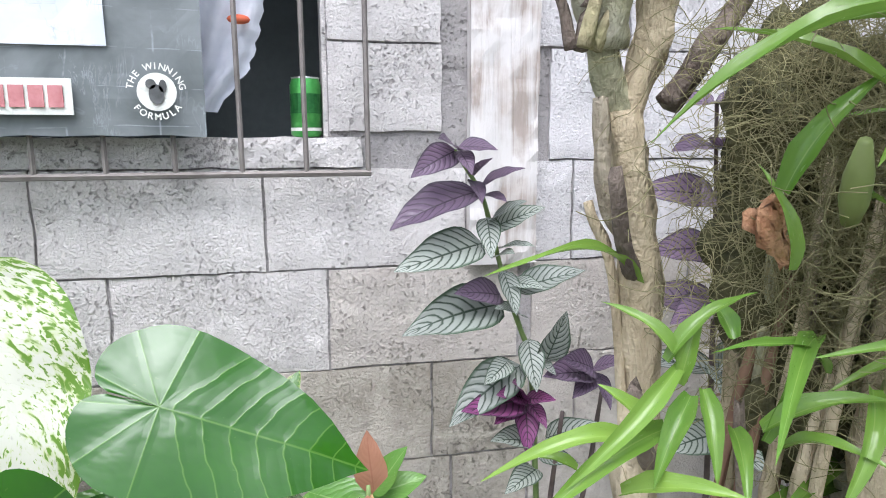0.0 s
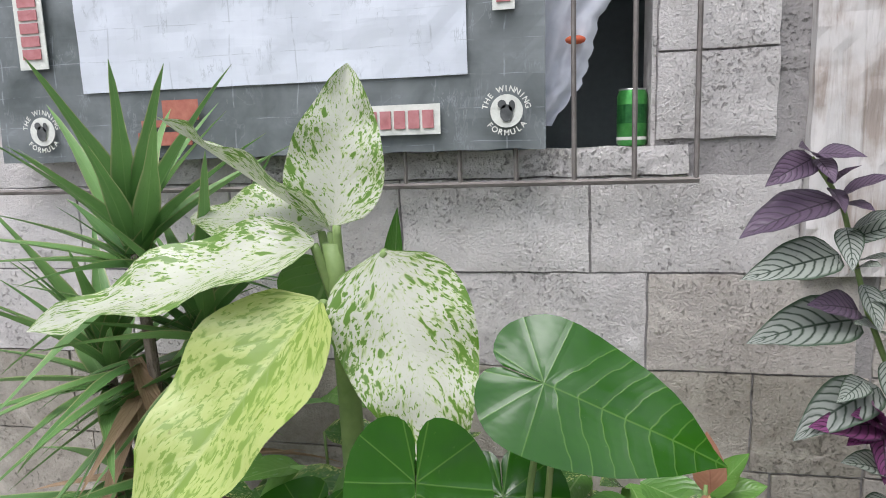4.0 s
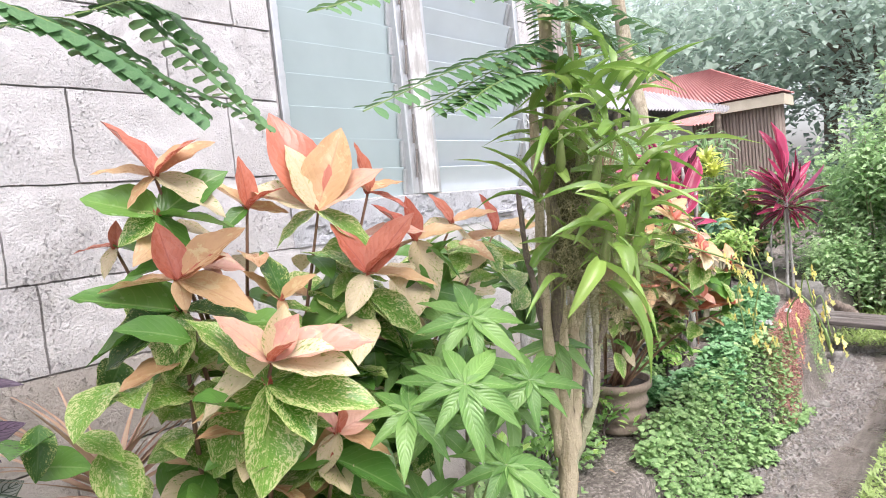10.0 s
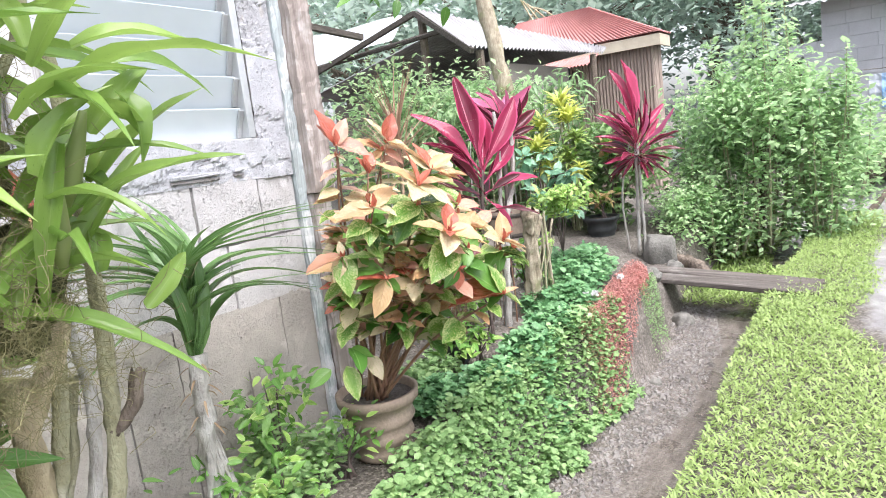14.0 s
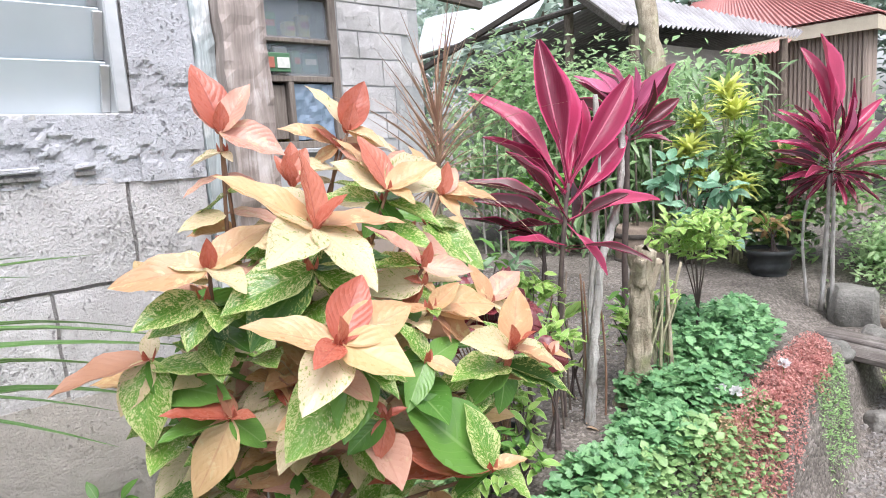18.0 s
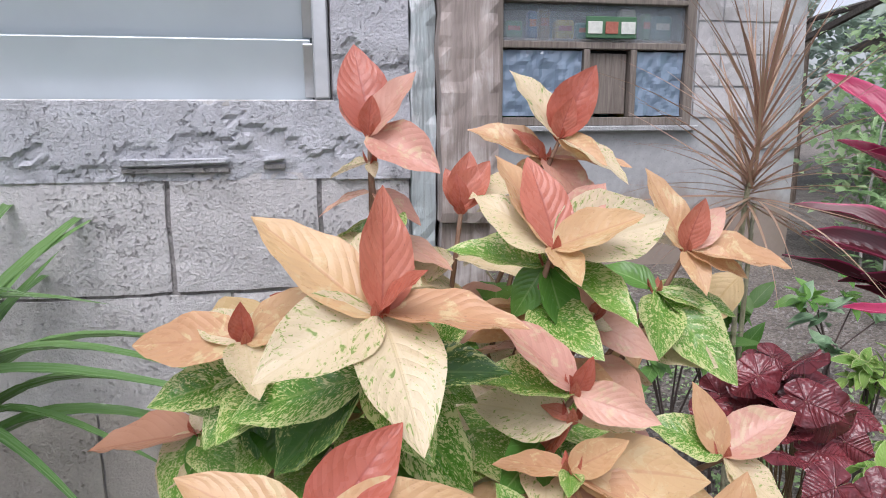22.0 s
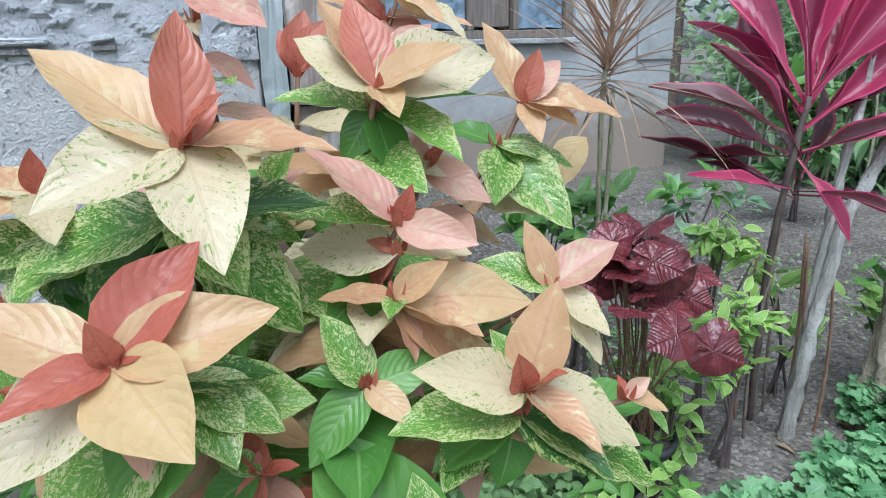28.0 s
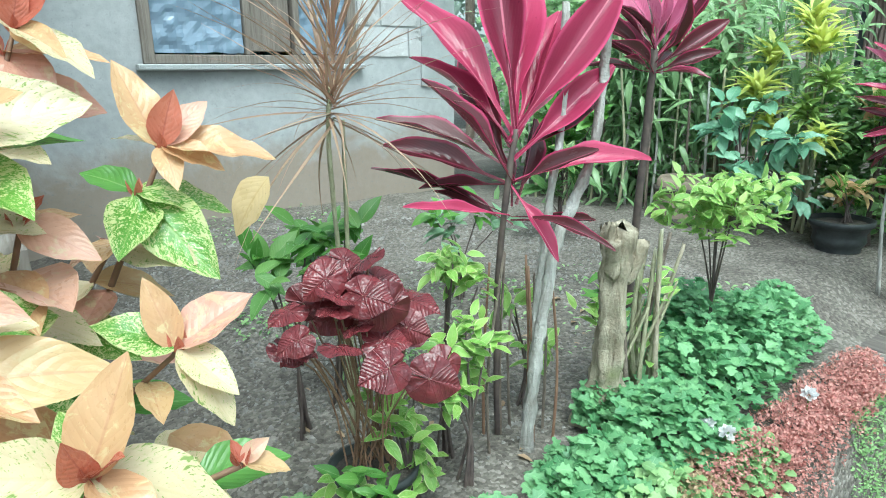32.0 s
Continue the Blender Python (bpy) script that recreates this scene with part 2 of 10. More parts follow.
def block_material(name, light, dark, pit=0.35):
    """Grey concrete block: rough and smooth zones, small pits, stains, blotchy limewash remains."""
    m = Mat(name, 0.92, 0.0, 0.2)
    pos = m.world()
    big = m.noise(2.4, 4.0, pos)
    mid_ = m.noise(16.0, 6.0, pos, 0.4, 0.7)
    fine = m.noise(210.0, 4.0, pos, 0.0, 0.7)
    zone = m.noise(6.0, 4.0, pos, 0.6)
    coarse = m.noise(105.0, 5.0, pos, 0.3, 0.72)
    pits = m.math("MULTIPLY", m.math("SUBTRACT", m.math("ADD", coarse, m.math("MULTIPLY", zone, 0.34)), 0.768), 10.0, True)
    base = m.ramp(m.math("ADD", m.math("MULTIPLY", big, 0.45), m.math("MULTIPLY", mid_, 0.55)), [(0.32, dark), (0.5, [0.6 * a + 0.4 * b for a, b in zip(light, dark)]), (0.68, light)])
    tone = m.mix(m.math("MULTIPLY", m.random(), 0.25), base, [c * 0.8 for c in dark])
    stain = m.math("MULTIPLY", m.math("SUBTRACT", m.noise(3.1, 6.0, pos, 0.8), 0.56), 7.0, True)
    tone = m.mix(m.math("MULTIPLY", stain, 0.30), tone, (0.25, 0.235, 0.215))
    tone = m.mix(m.math("MULTIPLY", m.math("SUBTRACT", fine, 0.35), 0.5, True), tone, [c * 0.6 for c in dark])
    smear = m.math("MULTIPLY", m.math("SUBTRACT", m.noise(7.5, 6.0, pos, 1.2, 0.65), 0.55), 9.0, True)
    tone = m.mix(m.math("MULTIPLY", smear, 0.55), tone, [min(0.8, c * 1.14) for c in light])
    col = m.mix(m.math("MULTIPLY", pits, pit), tone, [c * 0.4 for c in dark])
    flat = m.n("Mapping")
    flat.inputs["Scale"].default_value = (0.55, 1.0, 1.0)
    m.link(pos, flat.inputs["Vector"])
    gash = m.math("MULTIPLY", m.math("SUBTRACT", m.math("ADD", m.noise(46.0, 5.0, flat.outputs[0], 1.5, 0.7), m.math("MULTIPLY", zone, 0.25)), 0.795), 14.0, True)
    col = m.mix(m.math("MULTIPLY", gash, min(1.0, pit * 2.2)), col, [c * 0.33 for c in dark])
    pits = m.math("ADD", pits, m.math("MULTIPLY", gash, 0.8))
    m.color(col)
    h = m.math("ADD", m.math("MULTIPLY", mid_, 0.35), m.math("MULTIPLY", fine, 0.25))
    h = m.math("ADD", h, m.math("MULTIPLY", coarse, m.math("MULTIPLY", zone, 1.1)))
    m.bump(m.math("SUBTRACT", h, m.math("MULTIPLY", pits, 0.7)), 1.0, 0.010)
    return m.m


def wood_material(name, light, dark, wash=None, along="Z", scale=1.0, wash_at=0.5):
    """Weathered timber: long grain, checks, and flaking whitewash."""
    m = Mat(name, 0.85, 0.0, 0.25)
    mp = m.n("Mapping")
    s = [38.0 * scale] * 3
    s["XYZ".index(along)] = 2.2 * scale
    mp.inputs["Scale"].default_value = s
    m.link(m.coord(), mp.inputs["Vector"])
    grain = m.noise(1.0, 6.0, mp.outputs[0], 1.2, 0.65)
    blot = m.noise(9.0 * scale, 5.0)
    col = m.ramp(grain, [(0.3, dark), (0.5, [0.5 * (a + b) for a, b in zip(light, dark)]), (0.7, light)])
    if wash:
        f = m.math("MULTIPLY", m.math("SUBTRACT", m.math("ADD", m.math("MULTIPLY", blot, 0.6), m.math("MULTIPLY", grain, 0.4)), wash_at - 0.05), 8.0, True)
        col = m.mix(f, col, wash)
    m.color(col)
    m.bump(m.math("ADD", grain, m.math("MULTIPLY", blot, 0.4)), 0.8, 0.006)
    return m.m


def bark_material(name, light, dark, moss=None):
    m = Mat(name, 0.9, 0.0, 0.2)
    mp = m.n("Mapping")
    mp.inputs["Scale"].default_value = (45, 45, 10)
    m.link(m.world(), mp.inputs["Vector"])
    g = m.noise(1.0, 6.0, mp.outputs[0], 0.8, 0.65)
    b = m.noise(16.0, 4.0, m.world())
    col = m.ramp(m.math("ADD", m.math("MULTIPLY", g, 0.6), m.math("MULTIPLY", b, 0.4)), [(0.33, dark), (0.52, [0.6 * a + 0.4 * c for a, c in zip(light, dark)]), (0.66, light)])
    if moss:
        col = m.mix(m.math("MULTIPLY", m.math("SUBTRACT", m.noise(7.0, 3.0, m.world()), 0.56), 6.0, True), col, moss)
    m.color(col)
    m.bump(m.math("ADD", g, m.math("MULTIPLY", m.noise(130.0, 3.0, m.world()), 0.4)), 1.0, 0.012)
    return m.m


BLOCK = block_material("concrete_block", (0.68, 0.655, 0.64), (0.50, 0.475, 0.46), 0.34)
BLOCK_PALE = block_material("whitewashed_block", (0.675, 0.66, 0.665), (0.50, 0.485, 0.485), 0.30)
BLOCK_BARE = block_material("bare_block", (0.56, 0.525, 0.485), (0.40, 0.365, 0.33), 0.22)
BLOCK_DAMP = block_material("damp_block", (0.52, 0.485, 0.43), (0.26, 0.235, 0.195), 0.3)
PLASTER = block_material("rough_plaster", (0.57, 0.58, 0.62), (0.44, 0.445, 0.475), 0.4)
MORTAR = block_material("mortar", (0.42, 0.40, 0.395), (0.24, 0.23, 0.225), 0.6)
RENDERED = block_material("smooth_render", (0.50, 0.51, 0.52), (0.36, 0.37, 0.375), 0.1)


def stained_render(name, light, dark, soil, line):
    """Smooth grey render, splashed brown with soil below a ragged line."""
    m = Mat(name, 0.9, 0.0, 0.2)
    pos = m.world()
    sep = m.n("SeparateXYZ")
    m.link(pos, sep.inputs[0])
    tone = m.ramp(m.math("ADD", m.math("MULTIPLY", m.noise(2.2, 5.0, pos), 0.6), m.math("MULTIPLY", m.noise(30.0, 5.0, pos), 0.4)), [(0.36, dark), (0.64, light)])
    rag = m.math("MULTIPLY", m.math("SUBTRACT", m.noise(3.0, 6.0, pos, 0.5, 0.65), 0.5), 0.7)
    low = m.math("MULTIPLY", m.math("SUBTRACT", m.math("ADD", rag, line), sep.outputs[2]), 5.0, True)
    tone = m.mix(m.math("MULTIPLY", low, 0.75), tone, soil)
    m.color(m.mix(m.math("MULTIPLY", m.math("SUBTRACT", m.noise(60.0, 4.0, pos), 0.58), 3.0, True), tone, [c * 0.6 for c in dark]))
    m.bump(m.math("ADD", m.noise(18.0, 5.0, pos), m.math("MULTIPLY", m.noise(120.0, 3.0, pos), 0.3)), 0.5, 0.006)
    return m.m


PORCH_RENDER = stained_render("splashed_render", (0.47, 0.475, 0.48), (0.34, 0.345, 0.35), (0.27, 0.20, 0.145), 0.98)
POST = wood_material("limewashed_post", (0.46, 0.41, 0.375), (0.27, 0.225, 0.195), (0.56, 0.54, 0.525), "Z", 1.0, 0.45)
POST_DARK = wood_material("grey_timber", (0.44, 0.385, 0.355), (0.20, 0.165, 0.15), (0.56, 0.53, 0.52), "Z", 1.0, 0.57)
BLUE_STRIP = wood_material("flaking_blue_paint", (0.50, 0.58, 0.60), (0.25, 0.27, 0.27), (0.70, 0.71, 0.72), "Z", 1.6, 0.55)
PLANK = wood_material("wet_plank", (0.17, 0.15, 0.135), (0.065, 0.055, 0.05), (0.24, 0.225, 0.21), "Y", 0.7, 0.60)
BEAM = wood_material("dark_beam", (0.12, 0.105, 0.09), (0.045, 0.04, 0.035), None, "X", 0.7)
FRAME = wood_material("window_timber", (0.50, 0.49, 0.48), (0.33, 0.32, 0.31), (0.62, 0.62, 0.63), "Z", 1.2, 0.5)
FRAME_OLD = wood_material("old_window_timber", (0.27, 0.235, 0.205), (0.13, 0.108, 0.092), None, "Z", 1.2)
ALU = plain("dull_aluminium", (0.48, 0.50, 0.51), (0.62, 0.63, 0.64), 9, 0.45, 0.7, 0.1)
IRON = plain("grey_iron", (0.14, 0.125, 0.115), (0.25, 0.23, 0.215), 20, 0.65, 0.5, 0.2)
SOIL = plain("wet_soil", (0.055, 0.046, 0.04), (0.15, 0.13, 0.115), 7, 0.85, 0.0, 0.9, 90, 0.02, 0.3)
STONE = plain("mossy_stone", (0.10, 0.10, 0.088), (0.24, 0.23, 0.21), 9, 0.85, 0.0, 0.9, 60, 0.015)
PEBBLE = plain("pebbles", (0.12, 0.108, 0.10), (0.38, 0.36, 0.34), 9, 0.6, 0.0, 0.3, 60, 0.004, 0.4, 0.6)
BARK = bark_material("pale_bark", (0.64, 0.55, 0.39), (0.34, 0.275, 0.175), (0.30, 0.30, 0.15))
BARK_GREEN = bark_material("greenish_bark", (0.44, 0.43, 0.29), (0.25, 0.24, 0.15), (0.52, 0.50, 0.42))
BARK_DARK = bark_material("dark_bark", (0.26, 0.215, 0.175), (0.09, 0.07, 0.058))
BARK_GREY = bark_material("lichen_bark", (0.55, 0.54, 0.51), (0.24, 0.22, 0.195), (0.68, 0.68, 0.66))
BARK_STUMP = bark_material("stump_bark", (0.54, 0.48, 0.37), (0.21, 0.17, 0.12), (0.26, 0.27, 0.13))
STEM_RED = plain("reddish_stem", (0.15, 0.08, 0.055), (0.26, 0.16, 0.10), 20, 0.6, 0, 0.2)
STEM_GREEN = plain("green_stem", (0.14, 0.22, 0.07), (0.24, 0.33, 0.12), 14, 0.5, 0, 0.2)
STEM_DARK = plain("dark_stem", (0.06, 0.045, 0.045), (0.13, 0.10, 0.085), 20, 0.7, 0, 0.3)
ROOT = plain("aerial_root", (0.135, 0.125, 0.055), (0.32, 0.295, 0.155), 30, 0.85, 0, 0.3)
HUSK = plain("coconut_husk", (0.33, 0.145, 0.07), (0.60, 0.36, 0.21), 60, 0.9, 0, 1.0, 160, 0.01)
CLAY = plain("clay_pot", (0.19, 0.145, 0.11), (0.33, 0.265, 0.21), 10, 0.8, 0, 0.4, 80, 0.006)
DARK_POT = plain("black_plastic_pot", (0.022, 0.025, 0.026), (0.055, 0.06, 0.06), 10, 0.5, 0, 0.2)
RED_ROOF = plain("faded_red_roofing", (0.40, 0.16, 0.15), (0.55, 0.27, 0.25), 3, 0.6, 0.05, 0.2)
GREY_ROOF = plain("galvanised_roofing", (0.20, 0.19, 0.19), (0.40, 0.40, 0.42), 3, 0.55, 0.2, 0.2)
BAMBOO = wood_material("woven_bamboo", (0.44, 0.36, 0.31), (0.25, 0.195, 0.165), None, "Z", 0.5)
SHED_WALL = plain("shed_wall", (0.20, 0.18, 0.16), (0.32, 0.29, 0.26), 3, 0.9, 0, 0.4)
TARP = plain("pale_tarpaulin", (0.56, 0.61, 0.67), (0.72, 0.76, 0.81), 4, 0.45, 0, 0.2)
CLOTH = plain("white_cloth", (0.50, 0.53, 0.60), (0.64, 0.66, 0.71), 6, 0.9, 0, 0.2)
CLOTH_BLUE = plain("blue_cloth", (0.16, 0.32, 0.62), (0.45, 0.58, 0.80), 8, 0.9, 0, 0.2)
RIBBON = plain("red_ribbon", (0.55, 0.10, 0.05), (0.72, 0.22, 0.10), 20, 0.7)
# darkness of unlit interiors, put into the colour of backing sheets
INTERIOR_SHADE = plain("dim_room", (0.10, 0.125, 0.13), (0.15, 0.175, 0.18), 3, 0.9)
# dark grey blocks, lightened because distance haze is put into the colour
CLIFF_HAZED = plain("block_ruin", (0.40, 0.405, 0.425), (0.56, 0.565, 0.59), 2, 0.9, 0, 0.6)


def banner_material(name, a, b, crease=0.5, mark=(0.34, 0.37, 0.39)):
    m = Mat(name, 0.5, 0.0, 0.4)
    vec = m.coord()
    f = m.noise(7.0, 5.0, vec, 0.5)
    mp = m.n("Mapping")
    mp.inputs["Scale"].default_value = (5, 5, 26)
    m.link(vec, mp.inputs["Vector"])
    fold = m.noise(1.0, 3.0, mp.outputs[0], 0.8)
    col = m.ramp(m.math("ADD", m.math("MULTIPLY", f, 0.85), m.math("MULTIPLY", fold, 0.15)), [(0.35, a), (0.65, b)])
    tall = m.n("Mapping")
    tall.inputs["Scale"].default_value = (11, 11, 3)
    m.link(vec, tall.inputs["Vector"])
    for src, gain in ((m.noise(9.0, 4.0, vec, 1.0), 30.0), (m.noise(1.0, 6.0, tall.outputs[0], 0.5, 0.7), 60.0)):
        crack = m.math("MULTIPLY", m.math("SUBTRACT", 0.014, m.math("ABSOLUTE", m.math("SUBTRACT", src, 0.5))), gain, True)
        spots = m.math("MULTIPLY", m.math("SUBTRACT", m.noise(14.0, 3.0, vec), 0.5), 8.0, True)
        col = m.mix(m.math("MULTIPLY", m.math("MULTIPLY", crack, spots), crease), col, mark)
    sep = m.n("SeparateXYZ")
    m.link(vec, sep.inputs[0])
    sway = m.math("MULTIPLY", m.noise(4.0, 3.0, vec), 0.35)
    dash = m.math("MULTIPLY", m.math("SUBTRACT", m.noise(24.0, 3.0, vec), 0.47), 9.0, True)
    for axis, pitch, wide in ((0, 0.135, 0.0022), (2, 0.062, 0.0011)):
        off = m.math("ABSOLUTE", m.math("SUBTRACT", m.math("FRACT", m.math("ADD", m.math("DIVIDE", sep.outputs[axis], pitch), sway)), 0.5))
        line = m.math("MULTIPLY", m.math("SUBTRACT", wide / pitch, off), 0.9 * pitch / wide, True)
        col = m.mix(m.math("MULTIPLY", m.math("MULTIPLY", line, dash), 0.75), col, mark)
    m.color(col)
    m.bump(fold, 0.12, 0.006)
    return m.m


BANNER = banner_material("grey_green_banner", (0.085, 0.10, 0.10), (0.19, 0.21, 0.215))
BANNER_WHITE = banner_material("white_banner", (0.53, 0.565, 0.62), (0.60, 0.635, 0.69), 0.9, (0.30, 0.33, 0.36))
INK_WHITE = plain("white_ink", (0.55, 0.57, 0.52), (0.70, 0.71, 0.66), 30, 0.6)
INK_RED = plain("red_ink", (0.38, 0.135, 0.14), (0.48, 0.22, 0.225), 30, 0.6)
INK_ORANGE = plain("orange_ink", (0.30, 0.09, 0.065), (0.44, 0.17, 0.12), 40, 0.6)
INK_DARK = plain("dark_ink", (0.05, 0.055, 0.055), (0.11, 0.115, 0.115), 30, 0.6)
CAN_GREEN = plain("green_can_print", (0.03, 0.23, 0.045), (0.11, 0.40, 0.10), 40, 0.3, 0.5, 0.0)
CAN_DARK = plain("dark_green_can_print", (0.015, 0.10, 0.03), (0.05, 0.22, 0.06), 90, 0.3, 0.5, 0.0)
CAN_METAL = plain("can_metal", (0.6, 0.62, 0.62), (0.75, 0.76, 0.76), 20, 0.3, 0.9, 0.0)


def glass_material(name, tint, rough):
    m = Mat(name, rough, 0.0, 0.5)
    f = m.noise(5.0, 4.0)
    m.color(m.ramp(f, [(0.3, [c * 0.9 for c in tint]), (0.7, tint)]))
    m.p.inputs["Roughness"].default_value = rough
    m.p.inputs["Coat Weight"].default_value = 0.6
    m.p.inputs["Coat Roughness"].default_value = 0.08
    return m.m


def dusty_pane(name, tint, cover):
    """Old window glass with a grey veil mixed in, standing in for its reflections."""
    m = Mat(name, 0.25, 0.0, 0.5)
    m.color(tint)
    clear = m.n("BsdfTransparent")
    mx = m.n("MixShader")
    m.link(m.math("ADD", m.math("MULTIPLY", m.noise(6.0, 5.0), 0.35), cover), mx.inputs[0])
    m.link(clear.outputs[0], mx.inputs[1])
    m.link(m.p.outputs[0], mx.inputs[2])
    m.link(mx.outputs[0], m.out.inputs["Surface"])
    return m.m


REFLECTION_VEIL = dusty_pane("dusty_glass", (0.30, 0.34, 0.37), 0.12)
FROST = glass_material("frosted_louvre_glass", (0.36, 0.44, 0.45), 0.35)
# tilted louvres: the sky's reflection is put into a paler base colour
FROST_SKY = glass_material("pale_louvre_glass", (0.56, 0.63, 0.67), 0.25)
PLASTIC_WRAP = glass_material("plastic_film", (0.20, 0.27, 0.36), 0.12)


def ground_material():
    """One sheet of ground: wet dark soil, the muddy ditch and the gravel path, with ragged borders and grit."""
    m = Mat("soil_mud_gravel", 0.8, 0.0, 0.4)
    pos = m.world()
    sep = m.n("SeparateXYZ")
    m.link(pos, sep.inputs[0])
    x, y = sep.outputs[0], sep.outputs[1]
    ragged = m.math("ADD", m.math("MULTIPLY", m.math("SUBTRACT", m.noise(4.0, 5.0, pos), 0.5), 0.30), m.math("MULTIPLY", m.math("SUBTRACT", m.noise(26.0, 3.0, pos), 0.5), 0.10))
    yy = m.math("ADD", y, ragged)
    edge = m.math("ADD", m.math("MULTIPLY", m.math("SINE", m.math("ADD", m.math("MULTIPLY", x, 1.1), 1.0)), 0.2), -0.45)
    path = m.math("MULTIPLY", m.math("SUBTRACT", edge, yy), 12.0, True)
    beyond = m.math("MULTIPLY", m.math("MULTIPLY", m.math("SUBTRACT", x, 8.0), 2.0, True), m.math("MULTIPLY", m.math("SUBTRACT", 0.5, yy), 6.0, True))
    path = m.math("MAXIMUM", path, beyond)
    path = m.math("MULTIPLY", path, m.math("MULTIPLY", m.math("ADD", yy, 1.75), 4.0, True))
    bank = m.math("ADD", m.math("MULTIPLY", m.math("SUBTRACT", x, 3.3), 0.035), 0.53)
    ditch = m.math("MULTIPLY", m.math("MULTIPLY", m.math("SUBTRACT", y, 0.07), 18.0, True), m.math("MULTIPLY", m.math("SUBTRACT", bank, yy), 14.0, True))
    ditch = m.math("MULTIPLY", ditch, m.math("MULTIPLY", m.math("SUBTRACT", 9.0, x), 2.0, True))
    stream = m.math("MULTIPLY", ditch, m.math("MULTIPLY", m.math("SUBTRACT", m.math("ADD", m.math("MULTIPLY", m.math("SUBTRACT", x, 3.3), 0.045), 0.30), yy), 16.0, True))
    grit = m.n("TexVoronoi", Scale=95.0)
    m.link(pos, grit.inputs["Vector"])
    chip = m.n("SeparateColor")
    m.link(grit.outputs["Color"], chip.inputs[0])
    tone = m.math("ADD", m.math("MULTIPLY", m.noise(5.0, 5.0, pos), 0.45), m.math("ADD", m.math("MULTIPLY", m.noise(70.0, 4.0, pos), 0.25), m.math("MULTIPLY", chip.outputs[0], 0.30)))
    soil = m.ramp(tone, [(0.30, (0.065, 0.056, 0.047)), (0.55, (0.155, 0.137, 0.118)), (0.75, (0.30, 0.272, 0.243))])
    mud = m.ramp(tone, [(0.30, (0.085, 0.072, 0.062)), (0.52, (0.165, 0.145, 0.127)), (0.75, (0.30, 0.275, 0.25))])
    worn = m.math("ADD", m.math("MULTIPLY", m.noise(4.0, 6.0, pos, 0.8), 0.8), m.math("MULTIPLY", tone, 0.2))
    gravel = m.ramp(worn, [(0.34, (0.205, 0.198, 0.196)), (0.52, (0.275, 0.265, 0.262)), (0.68, (0.36, 0.352, 0.348))])
    bed = m.mix(ditch, soil, mud)
    flow = m.n("Mapping")
    flow.inputs["Scale"].default_value = (3.0, 22.0, 1.0)
    m.link(pos, flow.inputs["Vector"])
    ripple = m.noise(1.6, 4.0, flow.outputs[0], 0.8)
    bed = m.mix(m.math("MULTIPLY", stream, 0.85), bed, m.ramp(ripple, [(0.35, (0.105, 0.086, 0.072)), (0.65, (0.20, 0.175, 0.152))]))
    m.color(m.mix(path, bed, gravel))
    wet = m.math("MULTIPLY", m.math("SUBTRACT", m.noise(3.5, 4.0, pos), 0.42), 5.0, True)
    m.link(m.math("SUBTRACT", m.math("SUBTRACT", 0.85, m.math("MULTIPLY", stream, 0.35)), m.math("MULTIPLY", wet, m.math("ADD", m.math("MULTIPLY", m.math("MAXIMUM", ditch, path), 0.42), 0.08))), m.p.inputs["Roughness"])
    m.bump(m.math("SUBTRACT", m.math("ADD", m.noise(22.0, 5.0, pos), m.math("MULTIPLY", chip.outputs[0], 0.5)), m.math("MULTIPLY", grit.outputs["Distance"], 0.8)), 0.7, 0.010)
    return m.m


GROUND = ground_material()

# leaves
PEACH = leaf_mat("peach_leaf", (0.53, 0.29, 0.16), (0.61, 0.425, 0.22), (0.46, 0.22, 0.125), 0.4, speck=(0.62, 0.475, 0.26), speck_at=0.57, speck_scale=3.0, rough=0.30, relief=0.17)
RED = leaf_mat("red_leaf", (0.40, 0.095, 0.062), (0.54, 0.20, 0.13), (0.27, 0.055, 0.045), 0.45, rough=0.28, relief=0.2)
PINK = leaf_mat("pink_leaf", (0.56, 0.28, 0.22), (0.62, 0.385, 0.28), (0.46, 0.20, 0.16), 0.35, speck=(0.585, 0.41, 0.27), speck_at=0.57, speck_scale=3.0, rough=0.30, relief=0.17)
CREAM = leaf_mat("cream_leaf", (0.62, 0.50, 0.305), (0.66, 0.565, 0.40), (0.52, 0.41, 0.21), 0.3, speck=(0.22, 0.30, 0.08), speck_at=0.65, speck_scale=15, rough=0.30, stretch=1.6, streak=0.10, halo=(0.45, 0.46, 0.19), relief=0.17)
YELLOW = leaf_mat("yellow_leaf", (0.59, 0.41, 0.20), (0.62, 0.48, 0.27), (0.47, 0.30, 0.11), 0.35, rough=0.30, relief=0.17)
BROWN = leaf_mat("bronze_leaf", (0.36, 0.17, 0.105), (0.46, 0.26, 0.165), (0.25, 0.09, 0.06), 0.4, rough=0.34, relief=0.17)
SPECKLED = leaf_mat("speckled_leaf", (0.065, 0.205, 0.022), (0.17, 0.35, 0.055), (0.38, 0.49, 0.15), 0.3, speck=(0.54, 0.57, 0.26), speck_at=0.565, speck_scale=26, rough=0.24, stretch=1.3, streak=0.13, halo=(0.30, 0.42, 0.11), relief=0.17)
GREEN = leaf_mat("green_leaf", (0.075, 0.20, 0.035), (0.165, 0.33, 0.07), (0.29, 0.44, 0.16), 0.45, rough=0.22, relief=0.17)
